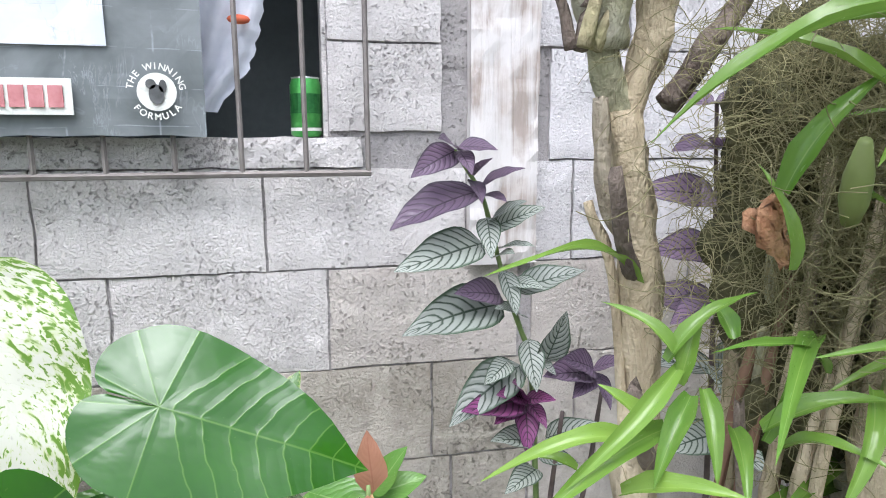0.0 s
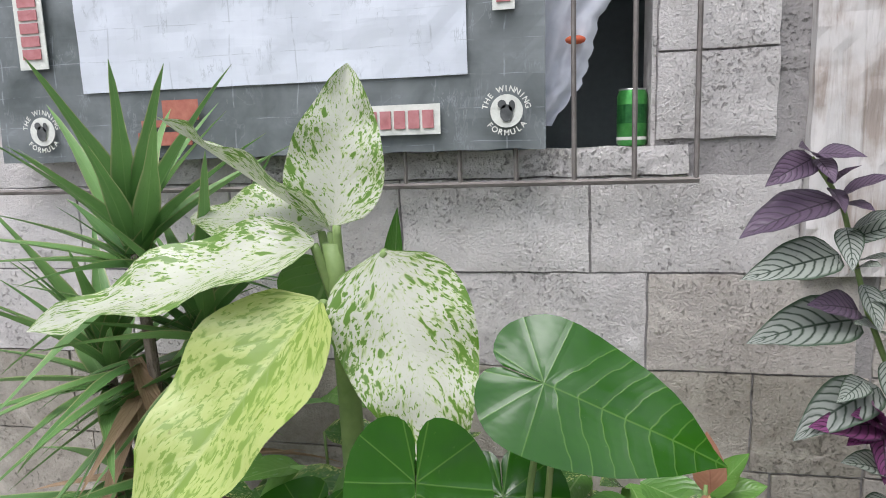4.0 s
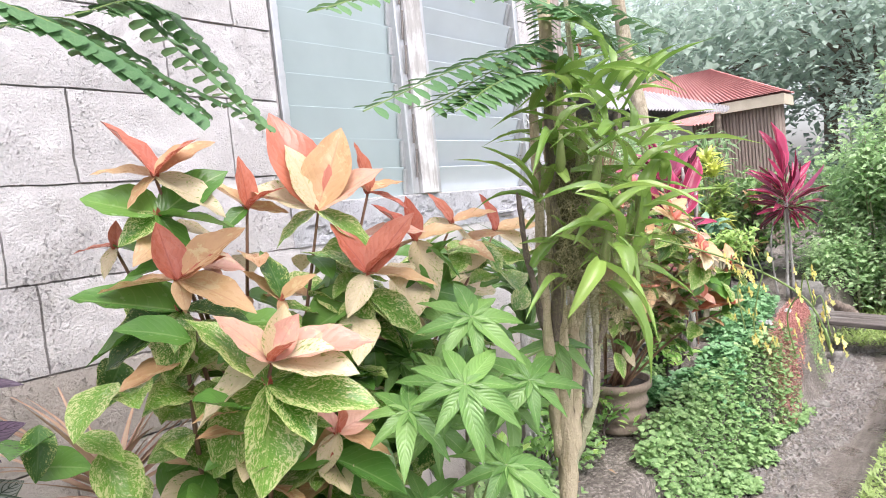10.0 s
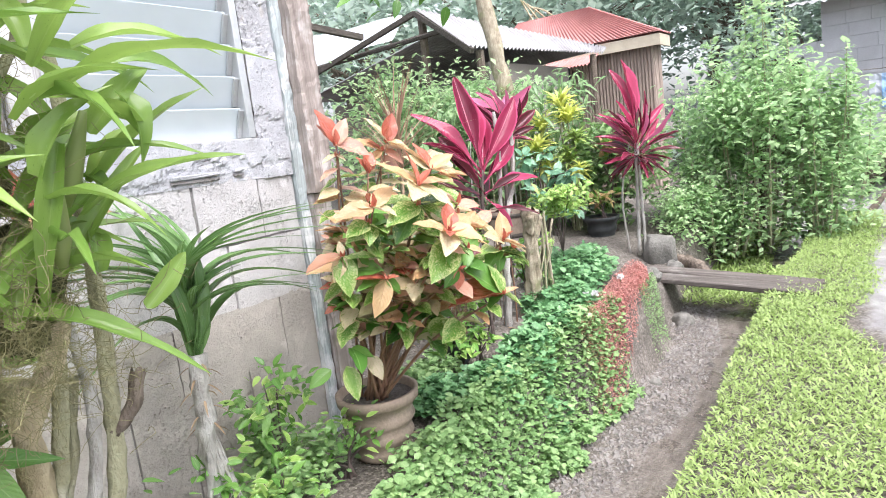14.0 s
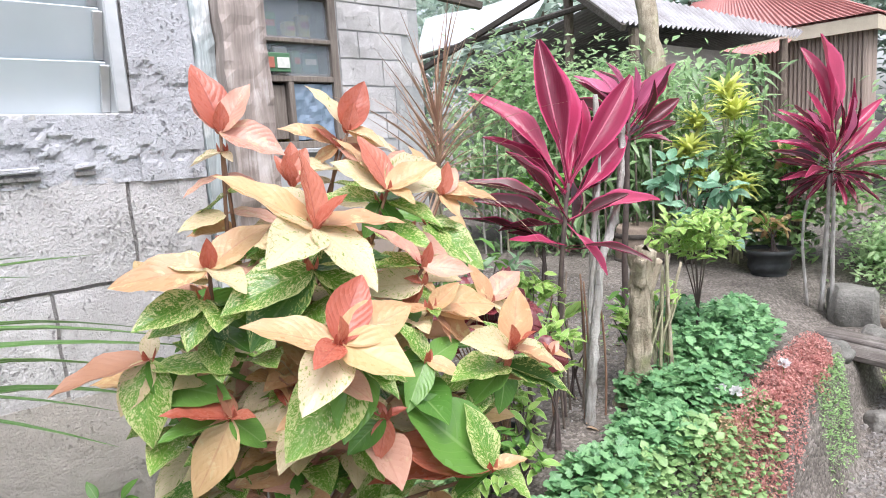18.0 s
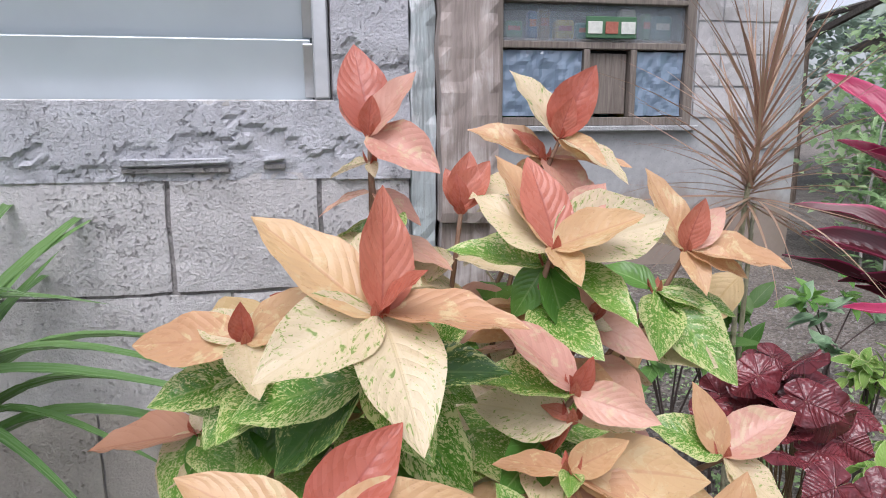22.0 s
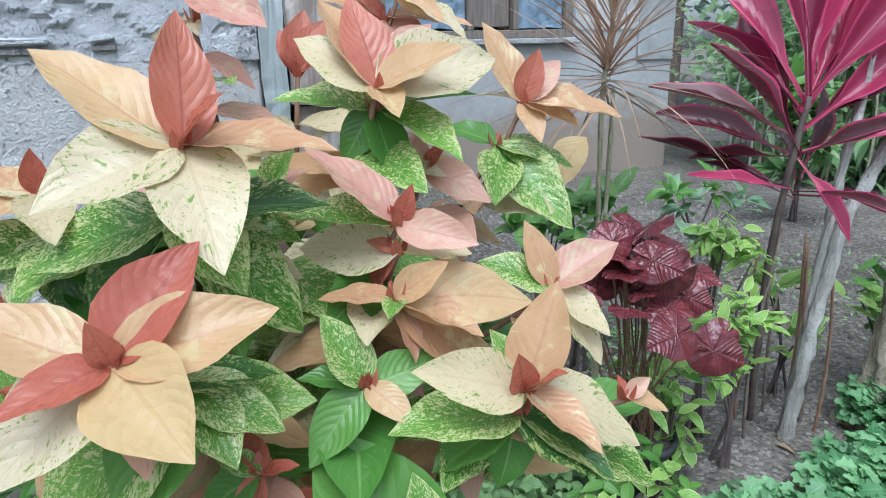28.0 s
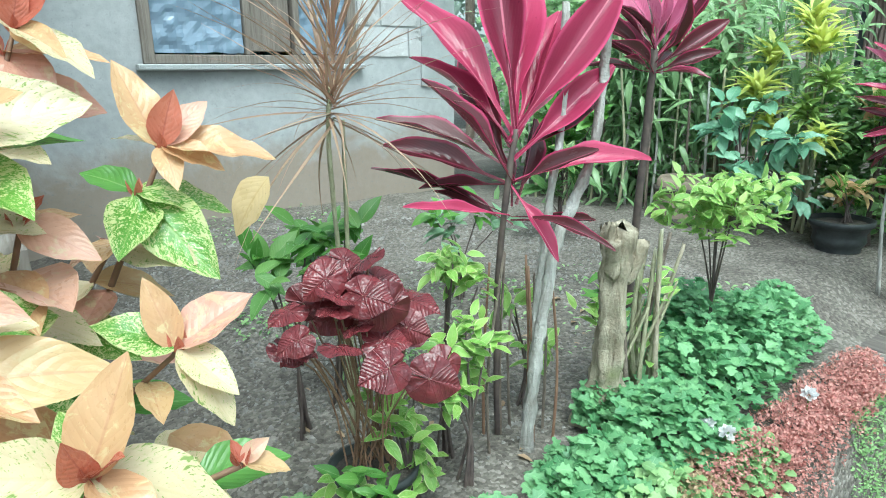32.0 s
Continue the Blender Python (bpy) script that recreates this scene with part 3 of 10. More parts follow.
GREEN_DARK = leaf_mat("dark_green_leaf", (0.042, 0.115, 0.026), (0.085, 0.195, 0.05), (0.18, 0.29, 0.10), 0.4, speck=(0.42, 0.47, 0.18), speck_at=0.64, speck_scale=16, rough=0.24, stretch=1.5, streak=0.2, halo=(0.20, 0.30, 0.08), relief=0.17)
ANTHURIUM = heart_leaf_material("anthurium_leaf", (0.009, 0.058, 0.003), (0.030, 0.120, 0.007), (0.16, 0.30, 0.055), 0.31, 0.76, 0.14)
DIEF = leaf_mat("mottled_white_leaf", (0.54, 0.56, 0.46), (0.60, 0.61, 0.52), (0.58, 0.60, 0.50), 0.4, 8, 3.0, speck=(0.12, 0.24, 0.03), speck_at=0.582, speck_scale=21, rough=0.32, stretch=1.2, streak=0.13, halo=(0.42, 0.53, 0.17), relief=0.16)
DIEF_YELLOW = leaf_mat("mottled_yellow_leaf", (0.38, 0.46, 0.12), (0.50, 0.57, 0.24), (0.50, 0.56, 0.28), 0.3, 9, 3.0, speck=(0.20, 0.31, 0.05), speck_at=0.565, speck_scale=19, rough=0.33, stretch=0.9, streak=-0.08, halo=(0.29, 0.40, 0.09), relief=0.16)
SHIELD_PURPLE = leaf_mat("purple_shield_leaf", (0.105, 0.072, 0.115), (0.20, 0.14, 0.205), (0.035, 0.024, 0.038), 0.9, 9, 2.6, rough=0.36, side_amt=0.85, vein_w=0.17, edge=(0.07, 0.055, 0.075))
SHIELD_SILVER = leaf_mat("silver_shield_leaf", (0.25, 0.275, 0.25), (0.44, 0.485, 0.43), (0.026, 0.05, 0.03), 0.97, 9, 2.6, rough=0.36, side_amt=1.0, vein_w=0.2, edge=(0.06, 0.10, 0.06))
SHIELD_BRIGHT = leaf_mat("magenta_shield_leaf", (0.17, 0.04, 0.135), (0.27, 0.08, 0.21), (0.035, 0.015, 0.03), 0.95, 8, 2.4, rough=0.34, side_amt=0.9, vein_w=0.18, edge=(0.065, 0.03, 0.06))
STRAP = leaf_mat("orchid_leaf", (0.085, 0.19, 0.025), (0.235, 0.375, 0.068), (0.33, 0.45, 0.13), 0.25, 1.0, 0.0, rough=0.22, translucent=0.3, relief=0.1)
STRAP_PALE = leaf_mat("bulb_green", (0.24, 0.31, 0.10), (0.36, 0.43, 0.17), (0.40, 0.46, 0.22), 0.2, 1.0, 0.0, rough=0.4)
STRAP_LIGHT = leaf_mat("pale_orchid_leaf", (0.14, 0.27, 0.05), (0.33, 0.47, 0.12), (0.40, 0.52, 0.18), 0.25, 1.0, 0.0, rough=0.22, translucent=0.4, relief=0.1)
PALMATE = leaf_mat("palmate_leaf", (0.10, 0.23, 0.055), (0.23, 0.40, 0.115), (0.36, 0.50, 0.20), 0.35, 11, 2.6, rough=0.22)
PANDAN = leaf_mat("narrow_green_leaf", (0.10, 0.205, 0.065), (0.18, 0.31, 0.105), (0.28, 0.41, 0.17), 0.4, 1.0, 0.0, rough=0.28)
SPIKE = leaf_mat("striped_spike_leaf", (0.090, 0.210, 0.060), (0.195, 0.360, 0.112), (0.270, 0.405, 0.150), 0.3, 1.0, 0.0, rough=0.4, edge=(0.32, 0.36, 0.17))
CORDY = leaf_mat("magenta_cordyline_leaf", (0.11, 0.013, 0.029), (0.51, 0.056, 0.142), (0.74, 0.22, 0.32), 0.7, 12, 7.0, rough=0.2, side_amt=0.05, edge=(0.62, 0.09, 0.21), relief=0.1, amount=1.2)
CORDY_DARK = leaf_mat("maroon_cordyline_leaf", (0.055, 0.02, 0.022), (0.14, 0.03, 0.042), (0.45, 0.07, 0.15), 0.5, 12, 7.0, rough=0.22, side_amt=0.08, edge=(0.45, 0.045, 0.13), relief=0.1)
CORDY_PINK = leaf_mat("pink_cordyline_leaf", (0.58, 0.14, 0.27), (0.64, 0.21, 0.35), (0.72, 0.33, 0.46), 0.5, 14, 6.0, rough=0.3)
MARGINATA = leaf_mat("thin_red_edged_leaf", (0.34, 0.215, 0.15), (0.50, 0.36, 0.25), (0.27, 0.26, 0.13), 0.4, 1, 0, rough=0.4, edge=(0.40, 0.17, 0.14))
BEGONIA = heart_leaf_material("burgundy_leaf", (0.040, 0.014, 0.018), (0.27, 0.042, 0.050), (0.36, 0.12, 0.13), 0.62, 1.40, 0.5)
CROTON = leaf_mat("yellow_croton_leaf", (0.66, 0.71, 0.17), (0.77, 0.80, 0.32), (0.55, 0.60, 0.14), 0.3, 8, 2, rough=0.33, translucent=0.5)
CROTON_GREEN = leaf_mat("green_croton_leaf", (0.22, 0.38, 0.11), (0.46, 0.58, 0.18), (0.62, 0.62, 0.20), 0.5, 8, 2, rough=0.33)
VARIEGATED = leaf_mat("variegated_leaf", (0.18, 0.36, 0.07), (0.36, 0.54, 0.13), (0.42, 0.54, 0.18), 0.4, 6, 2, edge=(0.60, 0.64, 0.32), rough=0.3)
FEATHER = leaf_mat("feathery_leaf", (0.085, 0.205, 0.08), (0.19, 0.34, 0.14), (0.22, 0.36, 0.17), 0.2, rough=0.5, relief=0.1)
MUM = leaf_mat("lobed_bed_leaf", (0.075, 0.215, 0.085), (0.27, 0.49, 0.225), (0.44, 0.61, 0.36), 0.35, 4, 2, island=True, rough=0.42, relief=0.1)
SMALL_GREEN = leaf_mat("small_round_leaf", (0.15, 0.29, 0.10), (0.36, 0.52, 0.225), (0.48, 0.62, 0.32), 0.3, 4, 2, island=True, rough=0.42, relief=0.1)
LIME_BUSH = leaf_mat("bush_leaf", (0.26, 0.44, 0.21), (0.57, 0.72, 0.41), (0.58, 0.73, 0.40), 0.3, 4, 2, island=True, rough=0.4, translucent=0.55, relief=0.1)
# distance haze is mixed into this colour, paler and bluer than the foliage
HAZED_LEAF = leaf_mat("far_tree_leaf", (0.31, 0.41, 0.345), (0.56, 0.66, 0.57), (0.55, 0.65, 0.56), 0.2, 4, 2, island=True, rough=0.5, translucent=0.5, relief=0.0)
HEDGE = leaf_mat("hedge_leaf", (0.10, 0.21, 0.07), (0.32, 0.48, 0.19), (0.32, 0.46, 0.2), 0.3, 4, 2, island=True, rough=0.36, relief=0.1)
GRASS = leaf_mat("lawn_leaf", (0.28, 0.39, 0.125), (0.46, 0.58, 0.23), (0.52, 0.63, 0.29), 0.2, 1, 0, island=True, rough=0.5, relief=0.0, translucent=0.4)
SEDUM = leaf_mat("red_sedum", (0.38, 0.13, 0.115), (0.70, 0.40, 0.35), (0.36, 0.16, 0.13), 0.2, 1, 0, island=True, rough=0.5)
SEDUM_GREEN = leaf_mat("olive_sedum", (0.34, 0.24, 0.14), (0.52, 0.38, 0.24), (0.30, 0.24, 0.10), 0.2, 1, 0, island=True, rough=0.5)
DRY = leaf_mat("dry_leaf", (0.30, 0.20, 0.12), (0.44, 0.33, 0.22), (0.2, 0.12, 0.07), 0.4, rough=0.7)
PETAL_YELLOW = leaf_mat("yellow_petal", (0.80, 0.76, 0.24), (0.84, 0.82, 0.40), (0.74, 0.60, 0.10), 0.1, 3, 1, rough=0.5, relief=0.05)
PETAL_BROWN = leaf_mat("spotted_petal", (0.70, 0.58, 0.14), (0.76, 0.66, 0.20), (0.36, 0.17, 0.05), 0.6, rough=0.5)
PETAL_WHITE = leaf_mat("white_petal", (0.74, 0.73, 0.73), (0.80, 0.79, 0.80), (0.65, 0.64, 0.66), 0.1, island=True, rough=0.6, relief=0.0, translucent=0.4)
BIG_LEAF = leaf_mat("broad_taro_leaf", (0.15, 0.27, 0.15), (0.28, 0.42, 0.25), (0.42, 0.55, 0.34), 0.4, 6, 2, rough=0.35)


# ---- building helpers ----
def mesh_of(bm, material, smooth=False, name="mesh"):
    me = bpy.data.meshes.new(name)
    bm.normal_update()
    bm.to_mesh(me)
    bm.free()
    for mt in material if isinstance(material, (list, tuple)) else [material]:
        me.materials.append(mt)
    if smooth:
        me.polygons.foreach_set("use_smooth", [True] * len(me.polygons))
    return me


def undo(parent):
    """Takes a parent's place out again, so that its parts are given in world metres."""
    return Matrix.Translation(-parent.location) if parent.parent is None else Matrix()


def part(name, bm, material, parent, label="", smooth=False, kind=""):
    """One mesh object under a thing or part; the bmesh is in world metres."""
    ob = new(name, mesh_of(bm, material, smooth, name) if isinstance(bm, bmesh.types.BMesh) else bm)
    if parent is not None:
        ob.parent = parent
        ob.matrix_parent_inverse = undo(parent)
    return tagged(ob, label, kind=kind)


def thing(name, at, label, category, group="", kind=""):
    ob = new(name)
    ob.empty_display_size = 0.05
    ob.location = at
    return tagged(ob, label, category, group, kind)


def box(bm, x0, x1, y0, y1, z0, z1, bevel=0.0, wobble=0.0):
    vs = [bm.verts.new((x, y, z)) for x in (x0, x1) for y in (y0, y1) for z in (z0, z1)]
    if wobble:
        for v in vs:
            v.co += Vector([random.uniform(-wobble, wobble) for _ in range(3)])
    fs = [bm.faces.new([vs[i] for i in f]) for f in ((0, 1, 3, 2), (4, 6, 7, 5), (0, 4, 5, 1), (2, 3, 7, 6), (0, 2, 6, 4), (1, 5, 7, 3))]
    if bevel:
        es = list({e for f in fs for e in f.edges})
        bmesh.ops.bevel(bm, geom=es, offset=bevel, segments=1, affect="EDGES")
    return bm


def box_part(name, parent, material, x0, x1, y0, y1, z0, z1, bevel=0.004, label="", wobble=0.0):
    return part(name, box(bmesh.new(), x0, x1, y0, y1, z0, z1, bevel, wobble), material, parent, label)


def rough_box(x0, x1, y0, y1, z0, z1, step=0.02, amount=0.003, scale=25.0):
    """A slab whose front face (low y) and edges are uneven."""
    bm = bmesh.new()
    nx, nz = max(1, round((x1 - x0) / step)), max(1, round((z1 - z0) / step))
    front = [[None] * (nz + 1) for _ in range(nx + 1)]
    for i in range(nx + 1):
        for k in range(nz + 1):
            x, z = x0 + (x1 - x0) * i / nx, z0 + (z1 - z0) * k / nz
            p = Vector((x, y0, z))
            d = noise.noise(p * scale) * amount + noise.noise(p * scale * 3.1) * amount * 0.5
            rim = i in (0, nx) or k in (0, nz)
            if rim:
                d = abs(d) * 0.6 + amount * random.choice((0.0, 0.2, 0.8))
            ox = noise.noise(p * scale * 0.9 + Vector((5, 0, 0))) * amount * 1.0 if i in (0, nx) else 0
            oz = noise.noise(p * scale * 0.9 + Vector((0, 7, 0))) * amount * 1.0 if k in (0, nz) else 0
            front[i][k] = bm.verts.new((x + ox, y0 + d, z + oz))
    back = {}
    for i in range(nx + 1):
        for k in range(nz + 1):
            if i in (0, nx) or k in (0, nz):
                back[i, k] = bm.verts.new((front[i][k].co.x, y1, front[i][k].co.z))
    for i in range(nx):
        for k in range(nz):
            bm.faces.new((front[i][k], front[i + 1][k], front[i + 1][k + 1], front[i][k + 1]))
    for i in range(nx):
        for k in (0, nz):
            bm.faces.new((front[i][k], front[i + 1][k], back[i + 1, k], back[i, k]))
    for k in range(nz):
        for i in (0, nx):
            bm.faces.new((front[i][k], front[i][k + 1], back[i, k + 1], back[i, k]))
    bmesh.ops.recalc_face_normals(bm, faces=bm.faces)
    rim_verts = set(back.values()) | {front[i][k] for i in range(nx + 1) for k in range(nz + 1) if i in (0, nx) or k in (0, nz)}
    for e in bm.edges:
        if e.verts[0] in rim_verts and e.verts[1] in rim_verts:
            e.smooth = False
    return bm


def tube(bm, pts, radii, sides=8, rough=0.0, cap=True):
    """A limb along points with a radius at each."""
    pts = [Vector(p) for p in pts]
    if isinstance(radii, (int, float)):
        radii = [radii] * len(pts)
    rings, side = [], None
    for i, (p, r) in enumerate(zip(pts, radii)):
        d = (pts[min(i + 1, len(pts) - 1)] - pts[max(i - 1, 0)]).normalized()
        if side is None:
            side = d.orthogonal().normalized()
        side = (side - d * side.dot(d)).normalized()
        up = d.cross(side)
        ring = []
        for k in range(sides):
            a = 2 * math.pi * k / sides
            rr = r * (1 + (rough * noise.noise(p * 30 + Vector((k * 1.7, 0, 0))) if rough else 0))
            ring.append(bm.verts.new(p + side * math.cos(a) * rr + up * math.sin(a) * rr))
        rings.append(ring)
    for a, b in zip(rings, rings[1:]):
        for k in range(sides):
            bm.faces.new((a[k], a[(k + 1) % sides], b[(k + 1) % sides], b[k]))
    if cap:
        bm.faces.new(rings[0][::-1])
        bm.faces.new(rings[-1])
    return bm


def bend(pts, n=6):
    """A smooth curve through points (Catmull-Rom)."""
    pts = [Vector(p) for p in pts]
    ext = [2 * pts[0] - pts[1], *pts, 2 * pts[-1] - pts[-2]]
    out = []
    for a, b, c, d in zip(ext, ext[1:], ext[2:], ext[3:]):
        for k in range(n):
            t = k / n
            out.append(0.5 * (2 * b + (c - a) * t + (2 * a - 5 * b + 4 * c - d) * t * t + (3 * b - a - 3 * c + d) * t ** 3))
    return out + [pts[-1]]


def limb(name, parent, material, pts, r0, r1, sides=9, n=6, rough=0.35, label="", jag=0.0):
    line = bend(pts, n)
    m = len(line) - 1
    rad = [r0 + (r1 - r0) * i / m for i in range(m + 1)]
    bm = tube(bmesh.new(), line, rad, sides, rough)
    if jag:
        top = sorted(bm.verts, key=lambda v: (v.co - line[-1]).length)[:sides]
        d = (line[-1] - line[-2]).normalized()
        for v in top:
            v.co += d * random.uniform(-jag, jag)
    return part(name, bm, material, parent, label, True)


def lathe(bm, profile, cx=0.0, cy=0.0, sides=28, wob=0.0):
    rings = []
    for r, z in profile:
        rings.append([bm.verts.new((cx + r * math.cos(2 * math.pi * k / sides) * (1 + wob * math.sin(3 * k)), cy + r * math.sin(2 * math.pi * k / sides), z)) for k in range(sides)])
    for a, b in zip(rings, rings[1:]):
        for k in range(sides):
            bm.faces.new((a[k], a[(k + 1) % sides], b[(k + 1) % sides], b[k]))
    return bm


# leaf blades lie along +y from 0 to 1, their faces up (+z)
SHAPES = {
    "ovate": lambda v: (math.sin(math.pi * v ** 0.80) ** 0.85) * (1 - 0.12 * v),
    "broad": lambda v: math.sin(math.pi * v ** 0.62) ** 0.72 * (1 - 0.1 * v),
    "lance": lambda v: math.sin(math.pi * v ** 0.62) ** 0.9,
    "strap": lambda v: min(1.0, 0.5 + 1.8 * v) * (1 - v ** 1.8) ** 0.85,
    "spike": lambda v: (0.75 + 0.5 * math.sin(math.pi * min(1, v * 1.5))) * (1 - v) ** 0.55,
    "oval": lambda v: math.sin(math.pi * v) ** 0.6,
    "obovate": lambda v: math.sin(math.pi * v ** 1.35) ** 0.8,
    "lobed": lambda v: math.sin(math.pi * v ** 1.25) ** 0.55 * (0.74 + 0.26 * math.cos(v * 19 + 0.6)),
    "cordy": lambda v: (0.13 + 0.87 * math.sin(math.pi * max(0.0, (v - 0.25) / 0.75) ** 0.95) ** 0.95) if v > 0.25 else 0.13,
}
BLADES = {}


def blade(shape, material, width, fold=0.25, droop=0.25, wave=0.03, n=10, across=2, seed=0, curl=0.0):
    """A cached leaf mesh of length 1."""
    key = (shape, material.name, width, fold, droop, wave, n, across, seed, curl)
    if key in BLADES:
        return BLADES[key]
    rng = random.Random(repr(key))
    ph = rng.uniform(0, 6.28)
    twist = rng.uniform(-0.25, 0.25)
    verts, uvs = [], []
    m = across * 2 + 1
    for i in range(n + 1):
        v = i / n
        w = max(SHAPES[shape](min(max(v, 0.001), 0.999)), 0.015) * width * 0.5
        zc = -droop * v * v + curl * math.sin(math.pi * v)
        for j in range(m):
            u = (j / (m - 1)) * 2 - 1
            lift = fold * w * abs(u) ** 1.15
            rip = wave * math.sin(ph + v * 17 + (2 if u > 0 else 0)) * abs(u) * (0.4 + v) * min(1, w / (width * 0.25))
            side = twist * v * u * w
            verts.append((u * w * math.cos(fold * 0.5) + 0.02 * math.sin(ph + 3 * v), v * (1 - 0.12 * droop * v), zc + lift + rip * 1.0 + side))
            uvs.append((0.5 + 0.5 * u, v))
    faces = []
    for i in range(n):
        for j in range(m - 1):
            a = i * m + j
            faces.append((a, a + 1, a + m + 1, a + m))
    me = bpy.data.meshes.new("leaf")
    me.from_pydata(verts, [], faces)
    lay = me.uv_layers.new(name="UVMap")
    idx = np.zeros(len(me.loops), dtype=np.int32)
    me.loops.foreach_get("vertex_index", idx)
    lay.data.foreach_set("uv", np.array(uvs, dtype=np.float32)[idx].ravel())
    me.polygons.foreach_set("use_smooth", [True] * len(me.polygons))
    me.materials.append(material)
    BLADES[key] = me
    return me


def heart(material, lobe=0.32, width=0.9, droop=0.2, seed=0, spread=0.16):
    """A heart-shaped leaf: the stalk joins at the origin, the tip is at y = 1."""
    key = ("heart", material.name, lobe, width, droop, seed, spread)
    if key in BLADES:
        return BLADES[key]
    rings, seg = 8, 48
    w, lb = width, lobe
    half = bend([(0.0, 1.0, 0), (0.07 * w, 0.91, 0), (0.22 * w, 0.75, 0), (0.385 * w, 0.50, 0), (0.49 * w, 0.20, 0), (0.515 * w, -0.15 * lb, 0), (0.46 * w, -0.60 * lb, 0), (0.33 * w, -0.93 * lb, 0), (0.19 * w, -1.05 * lb, 0), (0.07 * w, -1.0 * lb, 0), (0.006 * w, -0.76 * lb, 0), (0.014 * w, -0.40 * lb, 0), (0.0, -0.06 * lb, 0)], 8)
    half = [half[round(i * (len(half) - 1) / (seg // 2))] for i in range(seg // 2 + 1)]
    outline = half + [Vector((-q.x, q.y, 0)) for q in half[-2:0:-1]]
    verts, uvs, faces = [(0, 0, 0)], [(0.5, lobe / (1 + lobe))], []
    for r in range(1, rings + 1):
        q = r / rings
        for k in range(seg):
            x, y = outline[k].x * q, outline[k].y * q
            z = -droop * (max(y, 0) ** 2) - 0.45 * x * x + 0.015 * math.sin(10 * y + seed) * q + 0.10 * abs(x) * q
            z += spread * 0.12 * q * math.sin(k * 2 * math.pi * 9 / seg + seed)
            verts.append((x, y, z))
            uvs.append((0.5 + x / width, (y + lobe) / (1 + lobe)))
    for k in range(seg):
        faces.append((0, 1 + k, 1 + (k + 1) % seg))
    for r in range(rings - 1):
        for k in range(seg):
            a, b = 1 + r * seg + k, 1 + r * seg + (k + 1) % seg
            faces.append((a, a + seg, b + seg, b))
    me = bpy.data.meshes.new("leaf")
    me.from_pydata(verts, [], faces)
    lay = me.uv_layers.new(name="UVMap")
    idx = np.zeros(len(me.loops), dtype=np.int32)
    me.loops.foreach_get("vertex_index", idx)
    lay.data.foreach_set("uv", np.array(uvs, dtype=np.float32)[idx].ravel())
    me.polygons.foreach_set("use_smooth", [True] * len(me.polygons))
    me.materials.append(material)
    BLADES[key] = me
    return me


def aim(direction, up=(0, 0, 1), roll=0.0):
    """A rotation whose +y runs along direction, with +z as near up as can be."""
    y = Vector(direction).normalized()
    u = Vector(up)
    if abs(y.dot(u.normalized())) > 0.97:
        u = Vector((0.0, -1.0, 0.25))
    x = y.cross(u).normalized()
    z = x.cross(y)
    m = Matrix((x, y, z)).transposed().to_4x4()
    return m @ Matrix.Rotation(roll, 4, "Y")


def leaf(parent, mesh, base, vec, length=None, up=(0, -0.25, 1), roll=0.0, name="leaf", label=""):
    """One leaf object from base along vec."""
    vec = Vector(vec)
    length = length or vec.length
    ob = new(name, mesh)
    ob.parent = parent
    ob.matrix_parent_inverse = undo(parent)
    ob.matrix_basis = Matrix.Translation(base) @ aim(vec, up, roll) @ Matrix.Scale(length, 4)
    if label:
        ob["label"] = label
    return ob


def scatter(name, parent, material, places, shape="oval", width=0.6, n=3, fold=0.2, droop=0.2, label="", kind="stuff"):
    """Many small leaves in one mesh. places: rows of base, direction, up, length."""
    outline = []
    for i in range(n + 1):
        v = i / n
        w = max(SHAPES[shape](min(max(v, 0.001), 0.999)), 0.03) * width * 0.5
        for u in (-1, 0, 1):
            outline.append((u * w, v, -droop * v * v + fold * w * abs(u), 0.5 + 0.5 * u, v))
    o = np.array(outline)
    fs = np.array([(i * 3 + j, i * 3 + j + 1, i * 3 + j + 4, i * 3 + j + 3) for i in range(n) for j in range(2)])
    base = np.array([p[0] for p in places], dtype=float)
    y = np.array([p[1] for p in places], dtype=float)
    up = np.array([p[2] for p in places], dtype=float)
    ln = np.array([p[3] for p in places], dtype=float)
    y /= np.linalg.norm(y, axis=1, keepdims=True)
    x = np.cross(y, up)
    x /= np.linalg.norm(x, axis=1, keepdims=True) + 1e-9
    z = np.cross(x, y)
    c = len(places)
    v = base[:, None] + ln[:, None, None] * (o[None, :, 0:1] * x[:, None] + o[None, :, 1:2] * y[:, None] + o[None, :, 2:3] * z[:, None])
    k = len(o)
    faces = (fs[None] + np.arange(c)[:, None, None] * k).reshape(-1, 4)
    me = bpy.data.meshes.new(name)
    me.vertices.add(c * k)
    me.vertices.foreach_set("co", v.ravel())
    me.loops.add(faces.size)
    me.loops.foreach_set("vertex_index", faces.ravel())
    me.polygons.add(len(faces))
    me.polygons.foreach_set("loop_start", np.arange(0, faces.size, 4))
    me.polygons.foreach_set("loop_total", np.full(len(faces), 4))
    lay = me.uv_layers.new(name="UVMap")
    lay.data.foreach_set("uv", np.tile(o[:, 3:5], (c, 1))[faces.ravel()].astype(np.float32).ravel())
    me.update()
    me.validate()
    me.polygons.foreach_set("use_smooth", [True] * len(me.polygons))
    me.materials.append(material)
    ob = new(name, me)
    if parent is not None:
        ob.parent = parent
        ob.matrix_parent_inverse = undo(parent)
    return tagged(ob, label, kind=kind)


